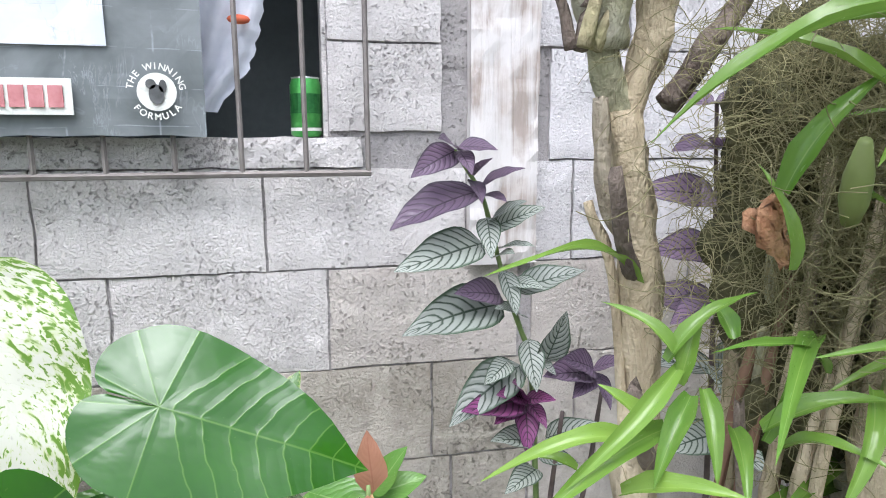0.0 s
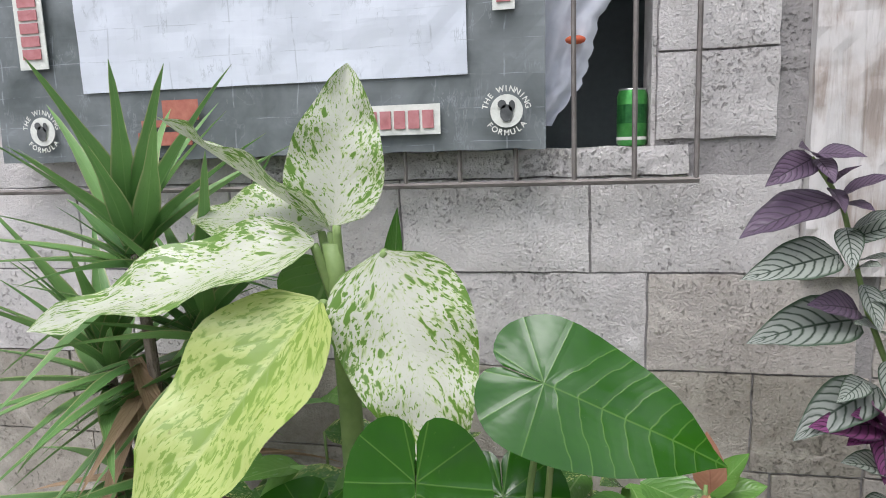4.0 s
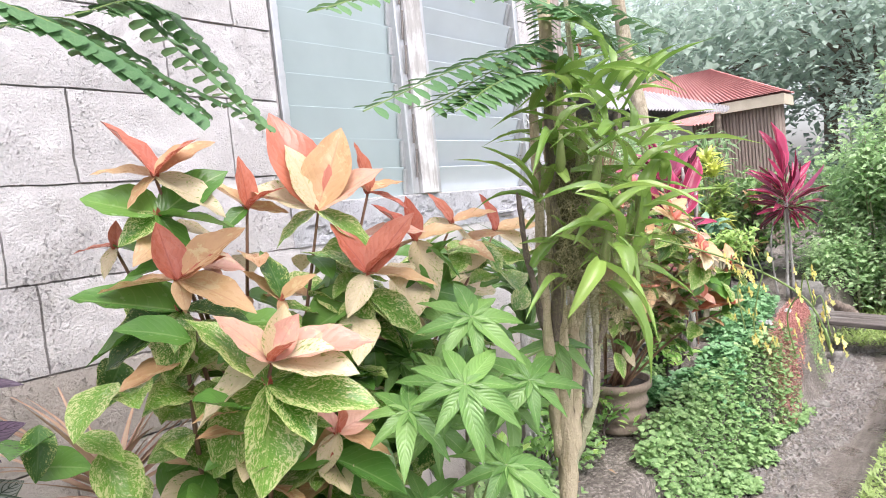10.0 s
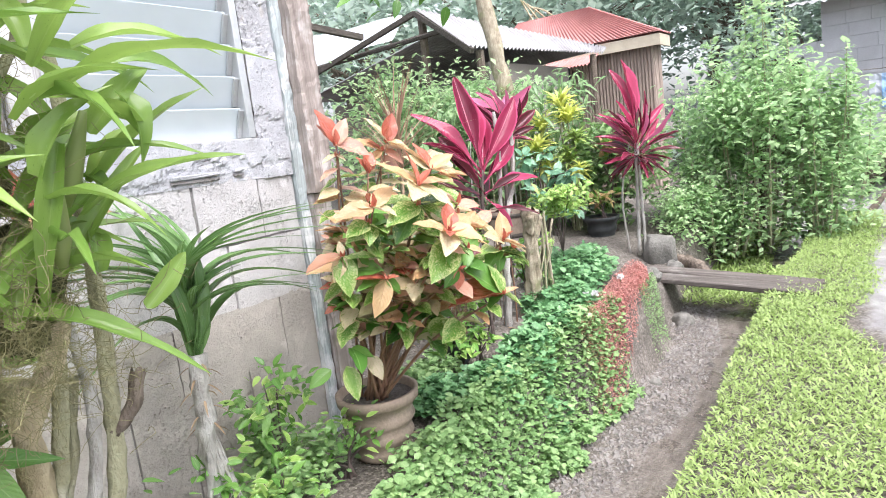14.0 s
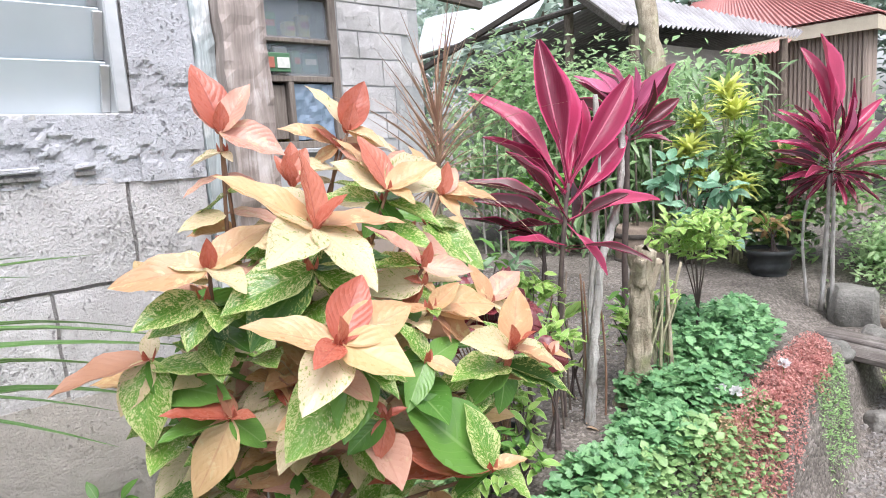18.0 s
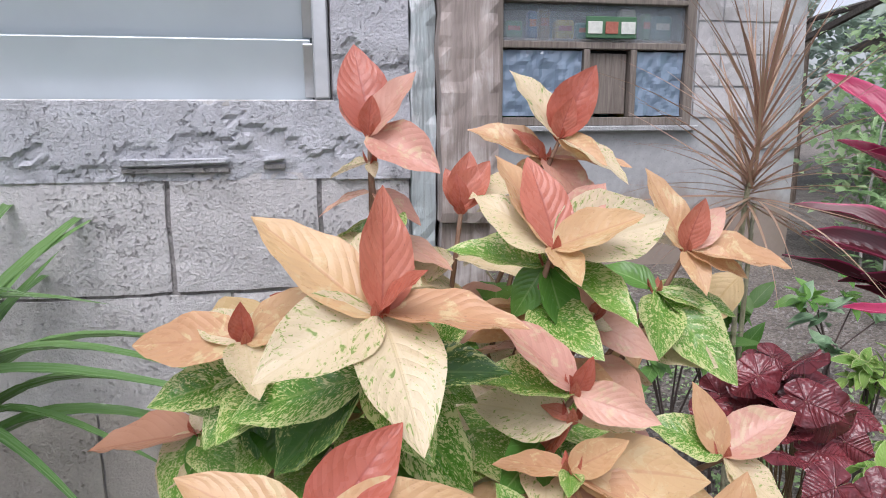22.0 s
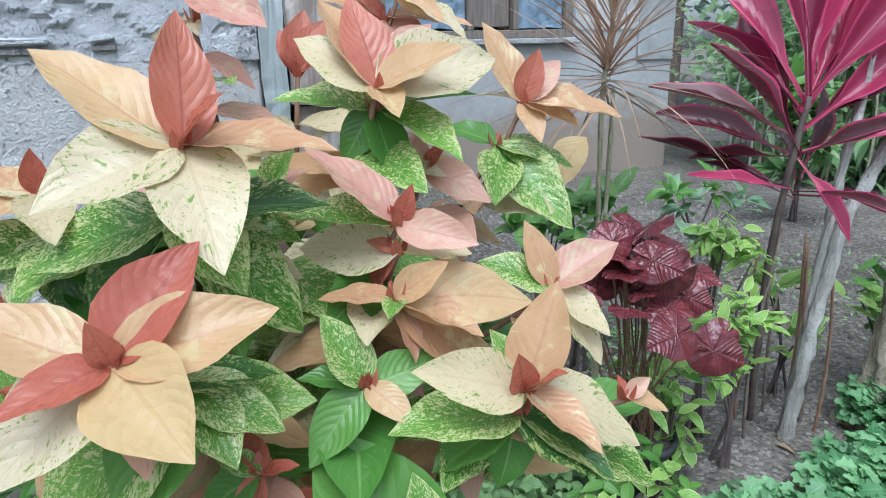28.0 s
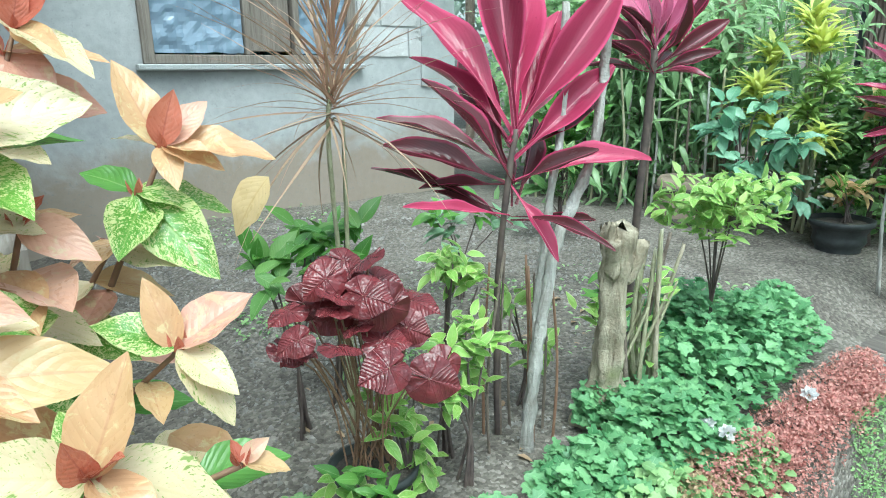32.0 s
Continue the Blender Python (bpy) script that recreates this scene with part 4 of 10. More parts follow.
def rdir(lo=-0.3, hi=1.0):
    a, e = random.uniform(0, 6.283), random.uniform(lo, hi)
    c = math.sqrt(max(0.0, 1 - min(1, e * e)))
    return Vector((math.cos(a) * c, math.sin(a) * c, e))


def smooth(a, b, t):
    t = min(1.0, max(0.0, (t - a) / (b - a)))
    return t * t * (3 - 2 * t)


# ---- ground: one sheet with the lawn, the ditch, the planted bank and the gravel path ----
def lawn_edge(x):
    return 0.055 + 0.03 * (x - 3.2) * smooth(1.5, 3.2, x) * (1 - smooth(6, 7, x)) + 0.012 * math.sin(4.3 * x + 1)


def bank_edge(x):
    return 0.60 + 0.035 * (x - 3.3) + 0.03 * math.sin(2.3 * x) - 0.065 * smooth(3.8, 4.15, x) * (1 - smooth(5.1, 5.6, x))


def height(x, y):
    near = smooth(-8, -4, x) * (1 - smooth(9, 11, x))
    lawn = 0.17
    bed = 0.31 + 0.09 * smooth(3.1, 4.0, x) + 0.06 * smooth(1.2, 2.2, y) * smooth(2.8, 3.4, x)
    bed -= 0.16 * smooth(5.3, 5.55, x) * (1 - smooth(6.35, 6.8, x)) * (1 - smooth(0.95, 1.35, y))
    le, be = lawn_edge(x), bank_edge(x)
    left = smooth(be, be + 0.09, y)
    ditch = smooth(le - 0.02, le + 0.09, y) * (1 - left)
    z = lawn * (1 - smooth(le, le + 0.08, y)) + bed * left - 0.02 * ditch
    z = 0.13 * (1 - near) + z * near
    if z > -0.5 and abs(y) < 12 and abs(x) < 20:
        z += 0.012 * noise.noise(Vector((x * 5, y * 5, 0))) + 0.006 * noise.noise(Vector((x * 17, y * 17, 3)))
        z += ditch * near * 0.012 * noise.noise(Vector((x * 9, y * 14, 9)))
    return z


def ladder(near_lo, near_hi, step, far):
    inner = list(np.arange(near_lo, near_hi + 1e-6, step))
    lo, hi, d = [], [], step
    a, b = near_lo, near_hi
    while a > -far:
        d *= 1.5
        a, b = a - d, b + d
        lo.insert(0, a)
        hi.append(b)
    return lo + inner + hi


gx, gy = ladder(-1.5, 9.0, 0.05, 900), ladder(-1.6, 4.0, 0.04, 900)
gv = [(x, y, height(x, y)) for x in gx for y in gy]
gf = [(i * len(gy) + j, (i + 1) * len(gy) + j, (i + 1) * len(gy) + j + 1, i * len(gy) + j + 1) for i in range(len(gx) - 1) for j in range(len(gy) - 1)]
gme = bpy.data.meshes.new("ground")
gme.from_pydata(gv, [], gf)
gme.materials.append(GROUND)
gme.polygons.foreach_set("use_smooth", [True] * len(gf))
ground = tagged(new("ground", gme), "dark wet soil, muddy ditch and grey gravel path", "ground", kind="structure")

# ---- the house: block wall along the walk ----
WY = 1.21


def thing_structure(name, at, label, category):
    return thing(name, at, label, category, kind="structure")


wall_front = thing_structure("wall_front", (0.5, WY + 0.08, 0.2), "weathered grey concrete block house wall with recessed joints", "wall")
bm = bmesh.new()
for x0, x1, z0, z1 in ((-2.6, 3.0, 0.1, 1.30), (-2.6, -1.30, 1.30, 2.75), (0.05, 1.61, 1.30, 2.75), (-1.30, 0.05, 2.05, 2.75), (1.61, 2.87, 1.30, 1.375), (1.61, 3.0, 2.30, 2.75), (2.87, 3.0, 1.30, 2.30)):
    box(bm, x0, x1, WY + 0.008, WY + 0.15, z0, z1)
part("mortar_bed", bm, MORTAR, wall_front)
ROWS_Z = [0.25, 0.455, 0.66, 0.862, 1.06, 1.262, 1.475, 1.69, 1.89, 2.10, 2.31, 2.52, 2.73]
JOINTS = [0.10, -0.10, 0.24, 0.04, -0.07, 0.0, 0.16, 0.05, 0.20, 0.0, 0.16, 0.04]
MIDJ = [0.9, 1.1, 0.95, 1.20, 0.93, 0.875, 1.04, 0.885, 1.087, 0.9, 1.1, 0.9]


def lay_row(x0, x1, joint, pitch, z0, z1, material):
    x = joint - pitch * math.ceil((joint - x0) / pitch)
    while x < x1:
        a, b = max(x, x0), min(x + pitch, x1)
        if b - a > 0.05:
            g = random.uniform(0.0016, 0.0040)
            depth = random.uniform(-0.002, 0.002)
            step = 0.022 if -1.0 < a < 3 and 0.6 < z0 < 2.1 else 0.06
            part("block", rough_box(a + g, b - g, WY + depth, WY + 0.03, z0 + g, z1 - g * 0.6, step, 0.0032), material, wall_front, smooth=True)
        x += pitch


for r in range(len(ROWS_Z) - 1):
    z0, z1 = ROWS_Z[r], ROWS_Z[r + 1]
    zl = z0 if not 1.2 < z0 < 1.3 else 1.25
    zt = z1 if not 1.2 < z1 < 1.3 else 1.25
    if z0 < 1.2:
        if z0 < 0.86:
            lay_row(-2.5, 0.446, JOINTS[r], 0.38, zl, zt, BLOCK_DAMP)
        elif z0 < 1.05:
            lay_row(-2.5, JOINTS[r], JOINTS[r], 0.38, zl, zt, BLOCK)
            lay_row(JOINTS[r], 0.446, JOINTS[r], 0.38, zl, zt, BLOCK_BARE)
        else:
            lay_row(-2.5, 0.31, JOINTS[r], 0.38, zl, zt, BLOCK)
    elif z0 > 2.0:
        lay_row(-2.5, 0.31, JOINTS[r], 0.38, z0, z1, BLOCK)
    else:
        lay_row(-2.5, -1.30, JOINTS[r], 0.38, zl, z1, BLOCK)
        if r == 5:
            lay_row(0.05, 0.31, 0.262, 0.38, 1.315, z1, BLOCK)
        else:
            lay_row(0.05, 0.31, 0.262, 0.38, z0, z1, BLOCK)
    lay_row(0.447, 1.605 if 1.2 < z0 < 2.3 else 1.62, MIDJ[r], 0.40, z0, z1, BLOCK_BARE if z0 < 0.9 else BLOCK_PALE)
    if z0 < 1.06:
        lay_row(1.62, 3.0, (2.457, 2.69)[r % 2], 0.40, z0, z1 + 0.01, BLOCK_BARE if z0 < 0.84 else BLOCK_PALE)
    elif z0 < 1.2:
        lay_row(1.62, 2.597, 2.598, 0.40, z0 + 0.012, 1.27, BLOCK_PALE)
        lay_row(2.599, 2.843, 2.60, 0.245, z0 + 0.012, 1.275, BLOCK_PALE)
        lay_row(2.845, 3.0, 2.845, 0.2, z0 + 0.012, 1.275, BLOCK_PALE)
    elif z0 > 2.3:
        lay_row(1.62, 3.0, 2.2, 0.40, z0, z1, BLOCK_PALE)
    elif z0 > 1.4:
        lay_row(2.875, 3.0, 2.875, 0.2, z0, z1, BLOCK_PALE)
# strip of block under the barred window and the rough plaster band under the louvres
part("sill_course", rough_box(-1.30, 0.11, WY - 0.004, WY + 0.14, 1.252, 1.305, 0.02, 0.004), BLOCK, wall_front)


def plaster_skin(x0, x1, z0, z1, keep, step=0.007, thick=0.0055):
    """A coat of plaster with torn edges: full thickness where keep(x, z) > 0, flaked off elsewhere."""
    bm = bmesh.new()
    nx, nz = round((x1 - x0) / step), round((z1 - z0) / step)
    rows = []
    for i in range(nx + 1):
        col = []
        for k in range(nz + 1):
            x, z = x0 + (x1 - x0) * i / nx, z0 + (z1 - z0) * k / nz
            q = keep(x, z) + 0.45 * noise.noise(Vector((x * 16, z * 22, 2))) + 0.35 * noise.noise(Vector((x * 47, z * 60, 5)))
            d = thick * smooth(-0.01, 0.04, q) + 0.0012 * noise.noise(Vector((x * 30, z * 30, 8)))
            if q > 0:
                d += 0.003 * noise.noise(Vector((x * 7, z * 9, 1)))
            else:
                d += 0.003 * noise.noise(Vector((x * 60, z * 60, 8)))
            col.append(bm.verts.new((x, WY - 0.001 - d, z)))
        rows.append(col)
    for i in range(nx):
        for k in range(nz):
            bm.faces.new((rows[i][k], rows[i + 1][k], rows[i + 1][k + 1], rows[i][k + 1]))
    return bm


part("plaster_band", plaster_skin(1.60, 3.0, 1.262, 1.389, lambda x, z: (z - 1.318) * 9 + 0.25 * math.sin(x * 11)), PLASTER, wall_front, "torn grey plaster under the louvred window")
for x0, x1, z0, z1 in ((2.535, 2.70, 1.281, 1.293), (2.755, 2.79, 1.285, 1.295), (1.9, 2.0, 1.284, 1.292)):
    box_part("plaster_lip", wall_front, PLASTER, x0, x1, WY - 0.015, WY + 0.01, z0 + 0.006, z1 + 0.004, 0.003, wobble=0.003)
    box_part("gap", wall_front, MORTAR, x0, x1, WY - 0.0085, WY + 0.01, z0 - 0.006, z0 + 0.002, 0.001)
part("plaster_patch", plaster_skin(2.872, 2.999, 1.26, 1.90, lambda x, z: 0.15 + 0.5 * math.sin(z * 17)), PLASTER, wall_front)

# timber posts set in the wall
post_a = thing_structure("timber_post", (0.38, WY, 0.2), "limewashed weathered timber post set in the block wall", "post")
part("post", rough_box(0.312, 0.445, WY - 0.022, WY + 0.12, 1.062, 2.73, 0.022, 0.004, 14), POST, post_a)
post_b = thing_structure("timber_post", (3.09, WY, 0.2), "grey split timber corner post with flaking pale blue strip", "post")
part("blue_strip", rough_box(3.002, 3.042, WY - 0.015, WY + 0.10, 0.15, 2.73, 0.02, 0.004, 20), BLUE_STRIP, post_b, "strip with flaking blue and white paint")
part("post", rough_box(3.044, 3.142, WY - 0.055, WY + 0.10, 1.185, 2.73, 0.018, 0.005, 16), POST_DARK, post_b)
part("post_foot", rough_box(3.05, 3.135, WY - 0.035, WY + 0.10, 0.15, 1.182, 0.018, 0.006, 16), POST_DARK, post_b)

# closing walls and the porch at the back
wall_side = thing_structure("wall_side", (3.06, 2.6, 0.3), "plain grey rendered porch side wall", "wall")
box_part("side", wall_side, RENDERED, 2.98, 3.10, WY + 0.16, 3.9, 0.1, 2.75, 0.0)
BY = 3.9
wall_back = thing_structure("wall_back", (4.5, BY, 0.3), "grey rendered porch wall with bare block pier", "wall")
bm = bmesh.new()
for x0, x1, z0, z1 in ((3.10, 5.90, 0.2, 1.345), (3.10, 3.84, 1.345, 2.75), (5.12, 5.90, 1.345, 2.75), (3.84, 5.12, 2.42, 2.75)):
    box(bm, x0, x1, BY + 0.012, BY + 0.14, z0, z1)
part("render_coat", bm, PORCH_RENDER, wall_back)
bz = 1.39
for r in range(7):
    xs = [5.14, 5.31, 5.72] if r % 2 else [5.14, 5.52, 5.80]
    ends = xs[1:] + [5.90 if r != 3 and r != 4 else 5.70]
    for a, b in zip(xs, ends):
        if b - a > 0.04:
            part("block", rough_box(a + 0.006, b - 0.006, BY, BY + 0.03, bz + 0.007, bz + 0.190, 0.05, 0.004), BLOCK_PALE, wall_back)
    bz += 0.196
part("render_patch", rough_box(5.62, 5.899, BY - 0.006, BY + 0.012, 1.20, 1.78, 0.03, 0.004, 9), RENDERED, wall_back)
wall_east = thing_structure("wall_east", (5.84, 5.5, 0.3), "plain grey block end wall", "wall")
box_part("end_wall", wall_east, RENDERED, 5.76, 5.90, BY + 0.145, 7.5, 0.1, 2.75, 0.0)
for nm, args in (("wall_west", (-2.6, -2.48, WY + 0.155, 7.5)), ("wall_rear", (-2.48, 5.75, 7.4, 7.5))):
    w = thing_structure(nm, (args[0], args[2], 0.2), "plain grey block wall", "wall")
    box_part("wall_face", w, RENDERED, *args, 0.1, 2.75, 0.0)
roof = thing_structure("house_roof", (1.5, 4.5, 2.75), "plain galvanised sheet roof of the house", "roof")
box_part("sheet", roof, GREY_ROOF, -2.62, 3.16, WY - 0.02, 7.52, 2.755, 2.80, 0.0)
box_part("sheet", roof, GREY_ROOF, 3.16, 5.92, BY - 0.02, 7.52, 2.755, 2.80, 0.0)
floor = thing_structure("floor", (0, 3, 0.3), "dim concrete floor inside the house", "floor")
box_part("slab", floor, RENDERED, -2.45, 2.95, WY + 0.16, 7.35, 0.12, 0.36, 0.0)
# dark board added close behind the window, standing in for the unlit room
room = thing_structure("room_partition", (-0.6, 1.65, 0.4), "dark sheet added behind the barred window as the room's darkness", "wall")
box_part("partition", room, INTERIOR_SHADE, -2.45, 2.95, 1.62, 1.68, 0.365, 2.74, 0.0)

# porch awning beam
beam = thing("awning_beam", (5.2, BY - 0.2, 2.33), "dark weathered timber awning board on the porch wall", "beam")
part("board", tube(bmesh.new(), [(4.7, BY - 0.02, 2.58), (5.3, BY - 0.30, 2.45), (6.05, BY - 0.55, 2.31)], 0.035, 4), BEAM, beam)
part("board", tube(bmesh.new(), [(4.6, BY - 0.015, 2.63), (5.9, BY - 0.03, 2.56)], 0.04, 4), BEAM, beam)

# ---- barred window with banner ----
win1 = thing_structure("window_1", (-0.6, WY, 1.3), "dark unglazed window opening with iron bars", "window")
bm = bmesh.new()
for x0, x1, z0, z1 in ((0.042, 0.05, 1.306, 2.05), (-1.30, -1.292, 1.306, 2.05), (-1.292, 0.042, 2.042, 2.05)):
    box(bm, x0, x1, WY + 0.014, WY + 0.15, z0, z1)
part("reveal", bm, BLOCK, win1)
for i in range(4):
    z = 1.74 + 0.085 * i
    bm = box(bmesh.new(), -1.28, 0.035, -0.004, 0.004, -0.05, 0.05, 0.002)
    bmesh.ops.transform(bm, matrix=pose(0, WY + 0.07, z, 24, 0, 0), verts=bm.verts)
    part("louvre", bm, FROST_SKY, win1)
grille = thing("window_grille", (-0.6, WY - 0.04, 1.24), "thin grey iron bar window grille fixed to the wall", "grille")
for i in range(12):
    x = 0.117 - 0.1085 * i
    part("bar", tube(bmesh.new(), bend([(x, WY - 0.04, 1.245), (x - 0.002, WY - 0.043, 1.6), (x, WY - 0.04, 2.1)], 3), 0.0048, 6), IRON, grille)
for z in (1.243, 1.683, 2.09):
    part("rail", tube(bmesh.new(), [(-1.40, WY - 0.04, z), (-0.6, WY - 0.042, z - 0.003), (0.122, WY - 0.04, z)], 0.0058, 6), IRON, grille)
part("brace", tube(bmesh.new(), [(-0.09, WY - 0.048, 1.69), (0.07, WY - 0.048, 1.83)], 0.004, 6), IRON, grille)

# drape at the opening, gathered to one side
cloth = thing("curtain", (-0.1, WY + 0.03, 1.5), "white scalloped curtain gathered aside with an orange ribbon", "curtain")
cv, cf = [], []
NU, NV = 26, 30
HEM = ((0.0, 0.045), (0.16, 0.042), (0.26, -0.02), (0.40, -0.058), (0.60, -0.072), (0.76, -0.088), (0.90, -0.125), (1.0, -0.150))
for j in range(NV + 1):
    v = j / NV
    k = max(i for i in range(len(HEM) - 1) if HEM[i][0] <= v)
    (v0, x0), (v1, x1) = HEM[k], HEM[k + 1]
    right = x0 + (x1 - x0) * (v - v0) / (v1 - v0) + 0.007 * abs(math.sin(v * 30))
    for i in range(NU + 1):
        u = i / NU
        x = -0.30 + (right + 0.30) * u
        y = WY + 0.030 + 0.010 * math.sin(u * 30 + v * 5) * (0.6 + 0.4 * v)
        cv.append((x, y, 1.695 - 0.335 * v - 0.01 * u))
for j in range(NV):
    for i in range(NU):
        a = j * (NU + 1) + i
        cf.append((a, a + 1, a + NU + 2, a + NU + 1))
me = bpy.data.meshes.new("drape")
me.from_pydata(cv, [], cf)
me.materials.append(CLOTH)
me.polygons.foreach_set("use_smooth", [True] * len(cf))
part("drape", me, None, cloth)
bm = bmesh.new()
bmesh.ops.create_uvsphere(bm, u_segments=10, v_segments=6, radius=0.012)
bmesh.ops.transform(bm, matrix=pose(-0.098, WY + 0.010, 1.508) @ Matrix.Diagonal((1.7, 0.8, 0.7, 1)), verts=bm.verts)
part("ribbon", bm, RIBBON, cloth, "orange ribbon bow", True)

# green drink can on the sill
can = thing("drink_can", (0.017, WY + 0.06, 1.306), "green printed metal drink can on the window sill", "can")
part("can_body", lathe(bmesh.new(), [(0.024, 1.3065), (0.029, 1.312), (0.029, 1.402), (0.0255, 1.413)], 0.012, WY + 0.06, 24), CAN_GREEN, can, smooth=True)
part("can_lid", lathe(bmesh.new(), [(0.0255, 1.4131), (0.0265, 1.416), (0.0245, 1.416), (0.023, 1.411), (0.001, 1.411)], 0.012, WY + 0.06, 24), CAN_METAL, can, smooth=True)
part("emblem", lathe(bmesh.new(), [(0.0293, 1.350), (0.0293, 1.386)], 0.012, WY + 0.06, 24), CAN_DARK, can)
part("print_band", lathe(bmesh.new(), [(0.0294, 1.318), (0.0294, 1.324)], 0.012, WY + 0.06, 24), INK_WHITE, can)


def sheet(x0, x1, z0, z1, y, nx=40, nz=16, amp=0.006, sag=0.0, hem=0.008):
    """A hanging flexible sheet with creases."""
    bm = bmesh.new()
    g = []
    for i in range(nx + 1):
        col = []
        for k in range(nz + 1):
            x, z = x0 + (x1 - x0) * i / nx, z0 + (z1 - z0) * k / nz
            d = amp * (noise.noise(Vector((x * 9, z * 6, 1))) + 0.6 * noise.noise(Vector((x * 23, z * 17, 4))))
            zz = z - sag * math.sin(math.pi * i / nx) * (1 - k / nz) + (hem * noise.noise(Vector((x * 11, 0, 7))) if k == 0 else 0)
            col.append(bm.verts.new((x, y + d, zz)))
        g.append(col)
    for i in range(nx):
        for k in range(nz):
            bm.faces.new((g[i][k], g[i + 1][k], g[i + 1][k + 1], g[i][k + 1]))
    return bm


banner = thing("banner", (-0.74, WY - 0.06, 1.31), "worn grey-green vinyl banner with a white field over window bars", "banner")
part("backing", sheet(-1.325, -0.152, 1.307, 2.02, WY - 0.062, 60, 36, 0.005), BANNER, banner)
part("white_field", sheet(-1.105, -0.294, 1.447, 2.0, WY - 0.067, 44, 30, 0.005, 0.0, 0.0), BANNER_WHITE, banner)


def letters(parent, text, place, size, material, name="lettering"):
    """Text as one flat mesh; place(i, char) gives each letter's pose."""
    joined = bmesh.new()
    for i, ch in enumerate(text):
        if ch == " ":
            continue
        cu = bpy.data.curves.new("glyph", "FONT")
        cu.body, cu.size, cu.align_x, cu.align_y = ch, size, "CENTER", "CENTER"
        cu.offset = size * 0.02
        ob = bpy.data.objects.new("glyph", cu)
        scene.collection.objects.link(ob)
        bpy.context.view_layer.update()
        me = bpy.data.meshes.new_from_object(ob.evaluated_get(bpy.context.evaluated_depsgraph_get()))
        me.transform(place(i, ch))
        joined.from_mesh(me)
        bpy.data.objects.remove(ob)
        bpy.data.meshes.remove(me)
    return part(name, joined, material, parent)


def emblem(cx, cz):
    yy = WY - 0.078
    e = part("emblem", lathe(bmesh.new(), [(0.001, 0), (0.030, 0)], sides=26), INK_WHITE, banner, "round pale printed emblem")
    e.data.transform(pose(cx, yy, cz, 90))
    bm = bmesh.new()
    for dx, dz, rx, rz in ((0.0, -0.004, 0.012, 0.016), (-0.008, 0.012, 0.008, 0.008), (0.010, 0.009, 0.006, 0.010)):
        c = lathe(bmesh.new(), [(0.001, 0), (1.0, 0)], sides=12)
        me = bpy.data.meshes.new("blot")
        c.to_mesh(me)
        c.free()
        me.transform(pose(cx + dx, yy - 0.003, cz + dz, 90) @ Matrix.Diagonal((rx, rz, 1, 1)))
        bm.from_mesh(me)
        bpy.data.meshes.remove(me)
    part("emblem_figure", bm, INK_DARK, banner)
    for text, mid, way in (("THE WINNING", 90, -1), ("FORMULA", -90, 1)):
        n = len(text)
        step = 15.5 if way < 0 else 17

        def place(i, ch, n=n, mid=mid, way=way, step=step):
            a = radians(mid + way * (i - (n - 1) / 2) * step)
            r = 0.0395
            return pose(cx + r * math.cos(a), yy - 0.002, cz + r * math.sin(a), 90, 0, 0) @ pose(0, 0, 0, 0, 0, math.degrees(a) - 90 if way < 0 else math.degrees(a) + 90)

        letters(banner, text, place, 0.0145, INK_WHITE)


emblem(-0.222, 1.377)
emblem(-1.205, 1.372)


def word_plate(x0, x1, z0, z1, upright=False):
    """A bordered brand plate: plain bars in its colours."""
    yy = WY - 0.077
    bm = bmesh.new()
    box(bm, x0, x1, yy, yy + 0.002, z0, z1)
    part("plate", bm, INK_WHITE, banner, "white bordered plate with red block bars")
    w, h = x1 - x0, z1 - z0
    n = 7
    for i in range(n):
        if upright:
            a, b = z0 + h * (0.09 + 0.83 * i / n), z0 + h * (0.09 + 0.83 * (i + 0.78) / n)
            box_part("plate_bar", banner, INK_RED, x0 + 0.18 * w, x1 - 0.18 * w, yy - 0.003, yy - 0.001, a, b, 0.0)
        else:
            a, b = x0 + w * (0.05 + 0.92 * i / n), x0 + w * (0.05 + 0.92 * (i + 0.78) / n)
            box_part("plate_bar", banner, INK_RED, a, b, yy - 0.003, yy - 0.001, z0 + 0.2 * h, z1 - 0.2 * h, 0.0)


word_plate(-0.555, -0.346, 1.340, 1.396)
word_plate(-1.240, -1.172, 1.50, 1.72, True)
word_plate(-0.245, -0.205, 1.555, 1.70, True)
bm = bmesh.new()
box(bm, -0.98, -0.86, WY - 0.077, WY - 0.074, 1.335, 1.362)
box(bm, -0.97, -0.90, WY - 0.077, WY - 0.074, 1.372, 1.386)
part("printed_patch", bm, INK_ORANGE, banner, "faded orange printed patch")
part("printed_patch", sheet(-0.92, -0.84, 1.385, 1.425, WY - 0.076, 4, 3, 0.001), INK_ORANGE, banner)

# ---- louvred window ----
win2 = thing_structure("window_2", (2.24, WY, 1.39), "jalousie window with frosted glass louvres and grey frame", "window")
for x0, x1, nm in ((1.612, 1.636, "jamb"), (2.118, 2.150, "channel"), (2.157, 2.241, "mullion"), (2.245, 2.268, "channel"), (2.842, 2.868, "jamb")):
    box_part(nm, win2, FRAME if nm == "mullion" else ALU, x0, x1, WY - 0.018 if nm == "mullion" else WY - 0.006, WY + 0.09, 1.392, 2.298, 0.003)
box_part("sill", win2, FRAME, 1.60, 2.872, WY - 0.004, WY + 0.10, 1.380, 1.3915, 0.002)
